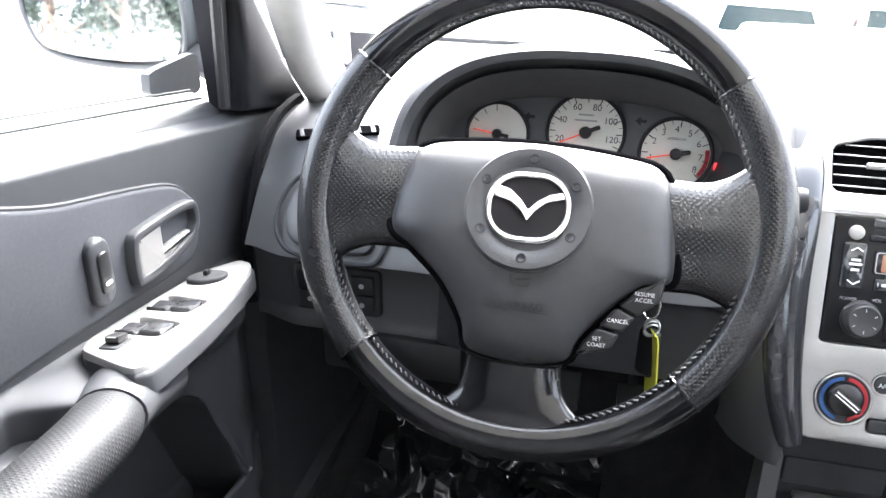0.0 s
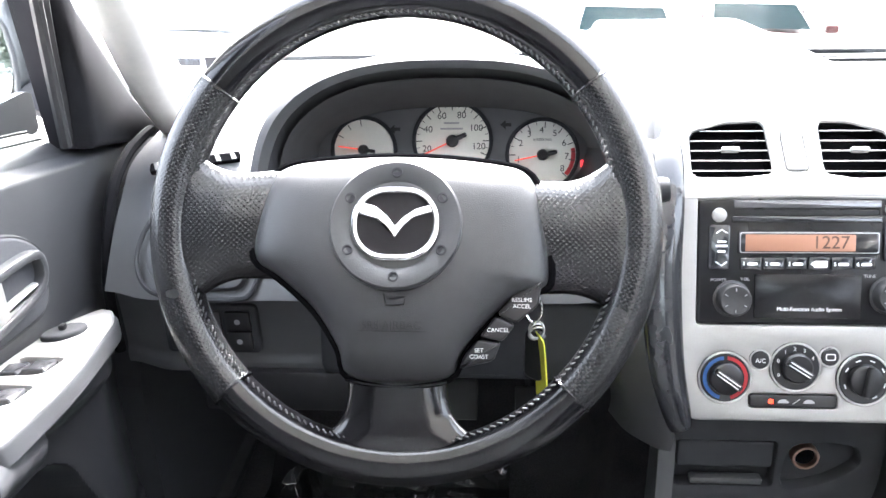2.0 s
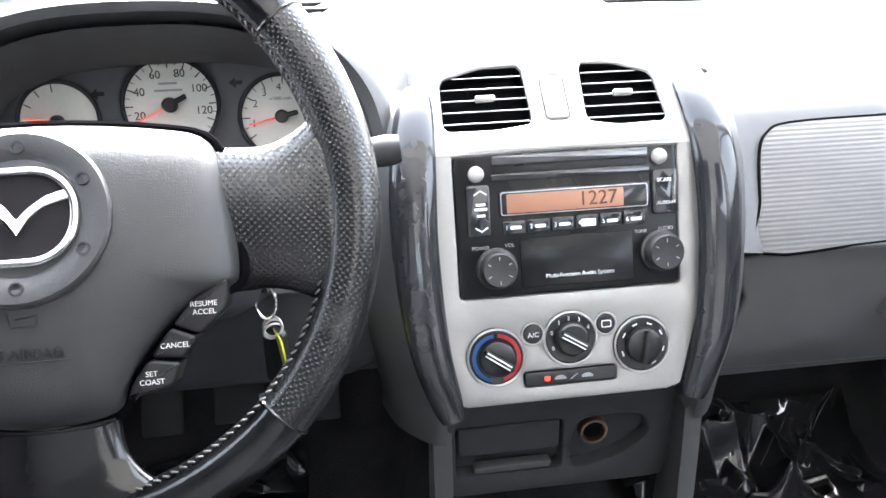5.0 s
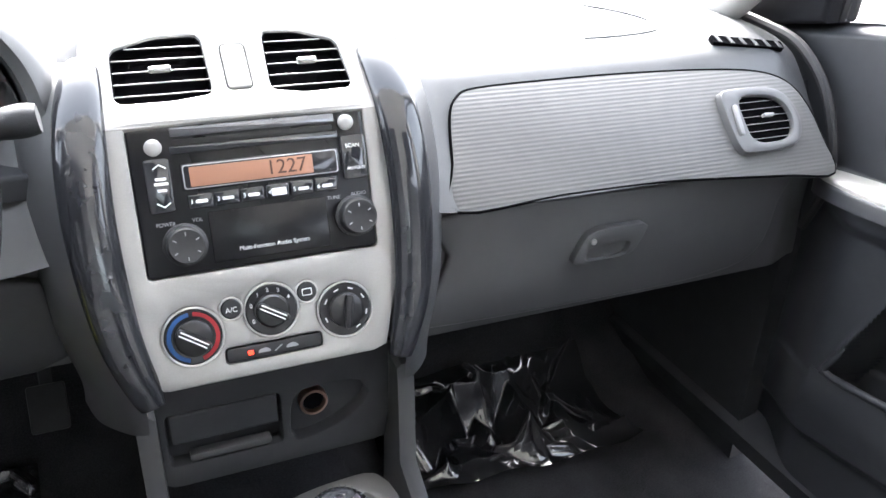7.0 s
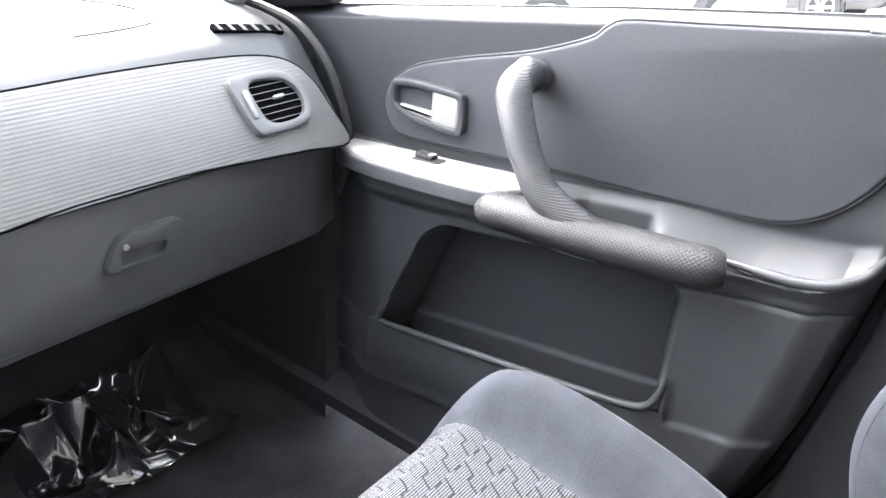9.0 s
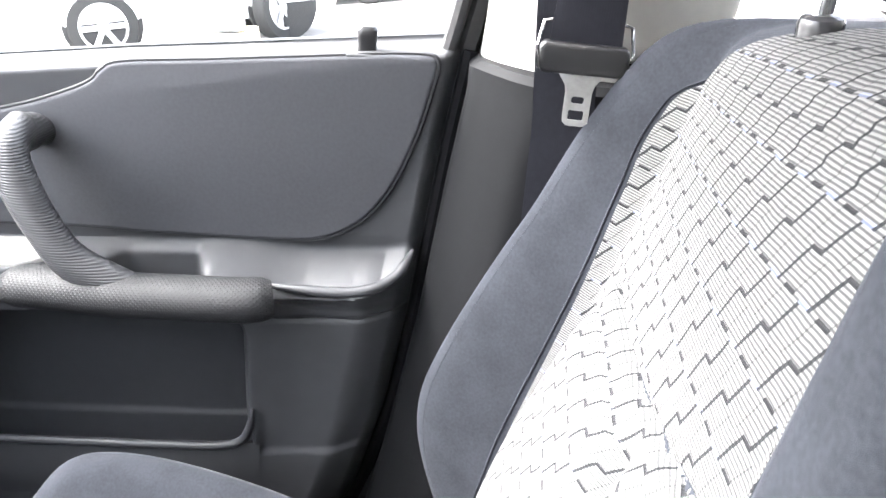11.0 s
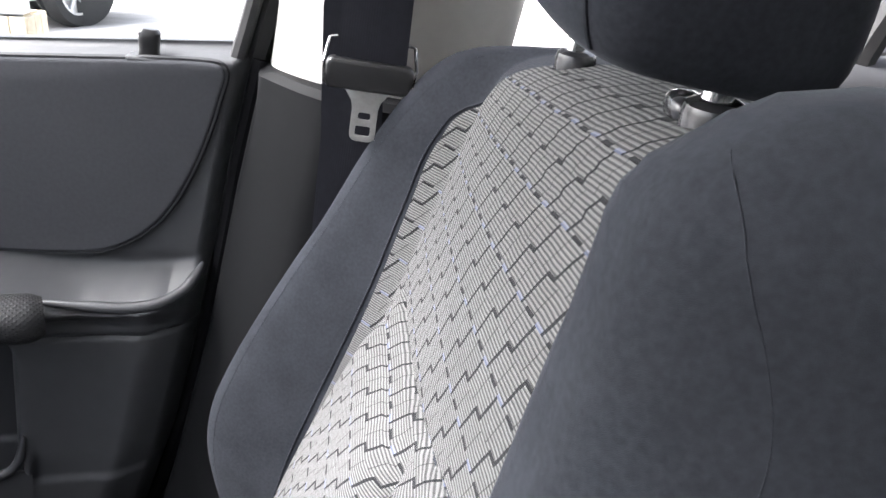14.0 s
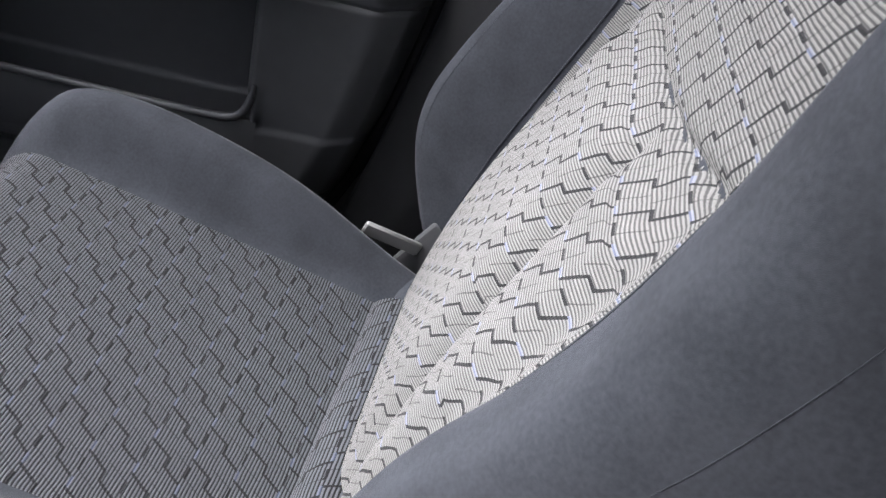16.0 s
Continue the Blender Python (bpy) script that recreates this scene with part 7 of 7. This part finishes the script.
def wheel_parts(parent, x, y, r, side, steer=0):
    m = frame_of((x, y, r), (1, 0, 0), (0, 0, 1)) @ pose(0, 0, 0, 0, steer) @ (pose(0, 0, 0) if side < 0 else pose(0, 0, 0, 0, 180))
    b = bmesh.new()
    lathe(b, m, [(r * 0.62, -0.19), (r * 0.93, -0.18), (r, -0.14), (r, -0.04), (r * 0.95, 0.0), (r * 0.70, 0.008), (r * 0.66, -0.01), (r * 0.64, -0.06)], 32)
    w = part("wheel", b, TYRE, parent)
    b = bmesh.new()
    for k in range(6):
        rbox(b, m @ pose(0, 0, -0.012, 0, 0, 60 * k) @ pose(r * 0.34, 0, 0), r * 0.62, r * 0.16, 0.03, 0.01, 2)
    lathe(b, m, [(r * 0.68, -0.03), (r * 0.68, 0.003), (r * 0.62, 0.004), (r * 0.60, -0.03)], 32)
    lathe(b, m, [(r * 0.16, -0.02), (r * 0.14, 0.012), (r * 0.05, 0.016)], 20)
    part("rim", b, ALLOY, w)


def parked_car(name, label, where, heading, paint, length=4.4, width=1.76, height=1.5, hood=1.0, ride=0.2, cab=(0.30, -0.42), screen=TINT, pane=TINT, axles=(0.62, -0.60), tyre=0.315, steer=0):
    """A car with x forwards: lofted body, cabin, glass, lamps and four wheels."""
    car = empty(name, label, "car")
    L, W = length / 2, width / 2
    b = bmesh.new()
    rows = []
    n_ = 28
    for i in range(n_ + 1):
        t = i / n_
        x = lerp(-L, L, t)
        e = min(1, ((1 - abs(2 * t - 1)) / 0.10)) ** 0.5 if abs(2 * t - 1) > 0.9 else 1.0
        w = W * (0.86 + 0.14 * e) * (1 if e > 0 else 0.84)
        top = lerp(hood * 0.92, hood, ease((L - x) / (0.7 * L))) if x > L * cab[0] else hood + 0.03 * ease((-x) / L)
        zt = lerp(0.62, top, 0.35 + 0.65 * e)
        zb = lerp(0.42, ride, e)
        sec = [(-w * 0.90, zb), (-w * 0.99, zb + 0.14), (-w, lerp(zb, zt, 0.55)), (-w * 0.95, zt - 0.07), (-w * 0.84, zt - 0.01), (0, zt + 0.02), (w * 0.84, zt - 0.01), (w * 0.95, zt - 0.07), (w, lerp(zb, zt, 0.55)), (w * 0.99, zb + 0.14), (w * 0.90, zb)]
        rows.append([(x, a, c) for a, c in sec])
    grid(b, rows, close=True, cap=True)
    part("body", b, paint, car, smooth=50)
    fx, rx = L * cab[0], L * cab[1] - 0.35 * L
    hh = hood + 0.005
    b = bmesh.new()
    kk = ((rx - 0.28, hh - 0.03, 0.90), (rx + 0.12, lerp(hh, height, 0.80), 0.78), (rx + 0.45, height - 0.01, 0.74), (lerp(rx, fx, 0.6), height, 0.74), (fx - 0.48, height - 0.05, 0.75), (fx + 0.30, hh - 0.03, 0.88))
    rows = []
    for x, z, f in kk:
        rows.append([(x, -W * 0.90 if z > hh else -W * f, hh - 0.03), (x, -W * f, lerp(hh, z, 0.85)), (x, -W * f * 0.86, z), (x, 0, z + 0.015), (x, W * f * 0.86, z), (x, W * f, lerp(hh, z, 0.85)), (x, W * 0.90 if z > hh else W * f, hh - 0.03)])
    grid(b, rows)
    part("cabin", b, paint, car, smooth=50)
    sc = [Vector((fx + 0.285, W * 0.74, hh + 0.01)), Vector((fx + 0.285, -W * 0.74, hh + 0.01)), Vector((fx - 0.44, -W * 0.64, height - 0.055)), Vector((fx - 0.44, W * 0.64, height - 0.055))]
    up_ = Vector((0.035, 0, 0.035))
    b = bmesh.new()
    grid(b, [[sc[0] + up_, sc[1] + up_], [sc[3] + up_, sc[2] + up_]])
    bmesh.ops.solidify(b, geom=list(b.faces), thickness=0.012)
    part("windscreen", b, screen, car, smooth=0)
    for s in (-1, 1):
        for x0, x1, t0, t1 in ((lerp(rx, fx, 0.52), fx - 0.02, lerp(rx, fx, 0.53), fx - 0.45), (rx + 0.02, lerp(rx, fx, 0.48), rx + 0.36, lerp(rx, fx, 0.48))):
            b = bmesh.new()
            o_ = 0.014 * s
            grid(b, [[(x0, s * W * 0.905 + o_, hh + 0.02), (x1, s * W * 0.905 + o_, hh + 0.02)], [(t0, s * W * 0.765 + o_, height - 0.09), (t1, s * W * 0.765 + o_, height - 0.09)]])
            bmesh.ops.solidify(b, geom=list(b.faces), thickness=0.01)
            part("side_window", b, pane, car, smooth=0)
        b = bmesh.new()
        rbox(b, pose(fx + 0.08, s * (W + 0.09), hh + 0.06, 0, 0, 8 * s), 0.09, 0.19, 0.12, 0.04, 3)
        part("door_mirror", b, paint, car)
        b = bmesh.new()
        rbox(b, pose(L - 0.13, s * W * 0.70, hood * 0.78, 0, -8, -14 * s), 0.12, 0.34, 0.14, 0.05, 3)
        part("headlight", b, LAMP, car)
        for wx in (L * axles[0], L * axles[1]):
            b = bmesh.new()
            lathe(b, frame_of((wx, s * (W - 0.02), tyre + 0.025), (1, 0, 0), (0, 0, 1)) @ (pose(0, 0, 0) if s < 0 else pose(0, 0, 0, 0, 180)), [(tyre + 0.04, -0.1), (tyre + 0.04, 0.008), (tyre + 0.035, 0.012), (tyre - 0.005, 0.010)], 28)
            part("wheel_arch", b, TYRE, car)
            wheel_parts(car, wx, s * (W + 0.012), tyre, s, steer if wx > 0 else 0)
    b = bmesh.new()
    rbox(b, pose(L - 0.04, 0, hood * 0.62), 0.08, W * 0.95, 0.16, 0.03, 2)
    part("grille", b, TYRE, car)
    x, y = where
    up3 = Vector((0.042, 0.06, 1)).normalized()
    hx = Vector((math.cos(radians(heading)), math.sin(radians(heading)), 0))
    car.matrix_basis = frame_of((x, y, ground_z(x, y)), hx - up3 * hx.dot(up3), up3.cross(hx))
    return car


WHITEP = mat("white_car_paint", (0.72, 0.72, 0.71), 0.25, 0, 3, 0.03, coat=0.6, big=1)
BLACKP = mat("black_car_paint", (0.010, 0.010, 0.012), 0.12, 0, 3, 0.1, spec=0.5, coat=0.4, big=1)
REDP = mat("red_car_paint", (0.030, 0.0035, 0.0035), 0.3, 0, 3, 0.05, spec=0.1, big=1)
GREYP = mat("silver_grey_paint", (0.4, 0.42, 0.45), 0.3, 0.4, 3, 0.05, coat=0.5, big=1)
parked_car("parked_car", "white hatchback parked beside the lane", (9.78, 4.67), -56, WHITEP, 3.7, 1.8, 1.9, 1.3, 0.3, axles=(0.56, -0.56), tyre=0.39, steer=36)
parked_car("parked_car", "black crossover parked across the lane", (15.0, 4.45), -92, BLACKP, 4.6, 1.86, 1.62, 1.02, 0.28, screen=SKYGLASS, pane=SKYGLASS, axles=(0.54, -0.62))
parked_car("parked_car", "grey saloon far across the car park", (48.0, 5.0), -75, GREYP)
parked_car("parked_car", "white saloon facing the parked car's nose", (1.5, 12.6), -95, WHITEP, 4.5, 1.78, 1.57, 1.14, screen=SCREEN)
parked_car("parked_car", "red off-roader facing the parked car's nose", (3.4, 12.6), -97, REDP, 4.5, 1.78, 1.66, 1.23, screen=SCREEN)
parked_car("parked_car", "silver saloon facing the parked car's nose", (-5.0, 13.0), -85, GREYP, 4.5, 1.78, 1.46)
parked_car("parked_car", "white hatchback standing behind the lane", (7.5, -4.6), 90, WHITEP, 4.2, 1.76, 1.5, screen=SCREEN)

# lamp post with a timber-clad foot and a metal box
WOODP = mat("weathered_timber", (0.45, 0.39, 0.29), 0.8, 0, 14, 0.25, 90, 0.4, big=2)
px_, py_ = 5.55, 2.36
gz = ground_z(px_, py_)
lamp_post = empty("lamp_post", "grey steel lamp post with a timber-clad foot and a metal box", "lamp post")
for k in range(4):
    a = 90 * k
    b = bmesh.new()
    for j in range(3):
        rbox(b, pose(px_, py_, gz + 0.20, 0, 0, a) @ pose((j - 1) * 0.105, -0.155, 0), 0.10, 0.03, 0.75, 0.005, 1)
    part("timber_cladding", b, WOODP, lamp_post)
b = bmesh.new()
lathe(b, pose(px_, py_, gz), [(0.075, 0.0), (0.075, 3.0), (0.06, 6.0), (0.02, 6.02)], 20)
part("pole", b, mat("pole_steel", (0.25, 0.26, 0.28), 0.5, 0.6, 20, 0.1), lamp_post)
b = bmesh.new()
rbox(b, pose(px_ - 0.1, py_ - 0.02, gz + 0.66), 0.12, 0.26, 0.14, 0.012, 2)
part("metal_box", b, mat("box_steel", (0.4, 0.41, 0.42), 0.5, 0.5, 20, 0.1), lamp_post)


# trees at the edge of the car park, behind the driver
BARK = mat("bark", (0.12, 0.09, 0.07), 0.9, 0, 8, 0.3, 30, 0.8)
LEAF = mat("leaf", (0.05, 0.065, 0.055), 0.7, 0, 5, 0.3, spec=0.2)


def broadleaf(x, y, h, seed):
    rnd = random.Random(seed)
    tree = empty("tree", "broadleaf tree in full leaf at the edge of the car park", "tree", "trees behind the car park")
    z = ground_z(x, y)
    b = bmesh.new()
    tube(b, smooth_path([(x, y, z - 0.1), (x + 0.1, y, z + h * 0.25), (x - 0.05, y + 0.1, z + h * 0.5), (x, y, z + h * 0.85)], 5), [lerp(0.22, 0.04, i / 15) for i in range(16)], 10)
    tips = []
    for k in range(9):
        a = 2 * math.pi * k / 9 + rnd.uniform(-0.3, 0.3)
        z0, r = z + h * rnd.uniform(0.08, 0.6), h * rnd.uniform(0.18, 0.32)
        tip = (x + r * math.cos(a), y + r * math.sin(a), z0 + r * 0.8)
        tube(b, smooth_path([(x, y, z0), (x + r * 0.5 * math.cos(a), y + r * 0.5 * math.sin(a), z0 + r * 0.3), tip], 4), [lerp(0.07, 0.02, i / 8) for i in range(9)], 6)
        tips.append(Vector(tip))
    part("trunk", b, BARK, tree)
    tips.append(Vector((x, y, z + h * 0.9)))
    verts, faces = [], []
    for tip in tips:
        for _ in range(420):
            c = tip + Vector((rnd.gauss(0, 1), rnd.gauss(0, 1), rnd.gauss(0, 0.8))) * h * 0.085
            u = Vector((rnd.gauss(0, 1), rnd.gauss(0, 1), rnd.gauss(0, 1))).normalized()
            w = u.orthogonal().normalized()
            q = rnd.uniform(0.10, 0.2)
            n0 = len(verts)
            verts += [c - u * q, c + w * q * 0.45, c + u * q, c - w * q * 0.45]
            faces.append((n0, n0 + 1, n0 + 2, n0 + 3))
    me = bpy.data.meshes.new("crown")
    me.from_pydata(verts, [], faces)
    me.materials.append(LEAF)
    ob = new("crown", me)
    ob.parent = tree
    tagged(ob, kind="stuff")


for k, (x, y, h) in enumerate(((-7.6, -24.0, 7.5), (-11.5, -27.0, 8.5), (-3.4, -28.0, 7.0), (-5.3, -23.0, 6.2), (-9.6, -25.0, 6.8))):
    broadleaf(x, y, h, 40 + k)
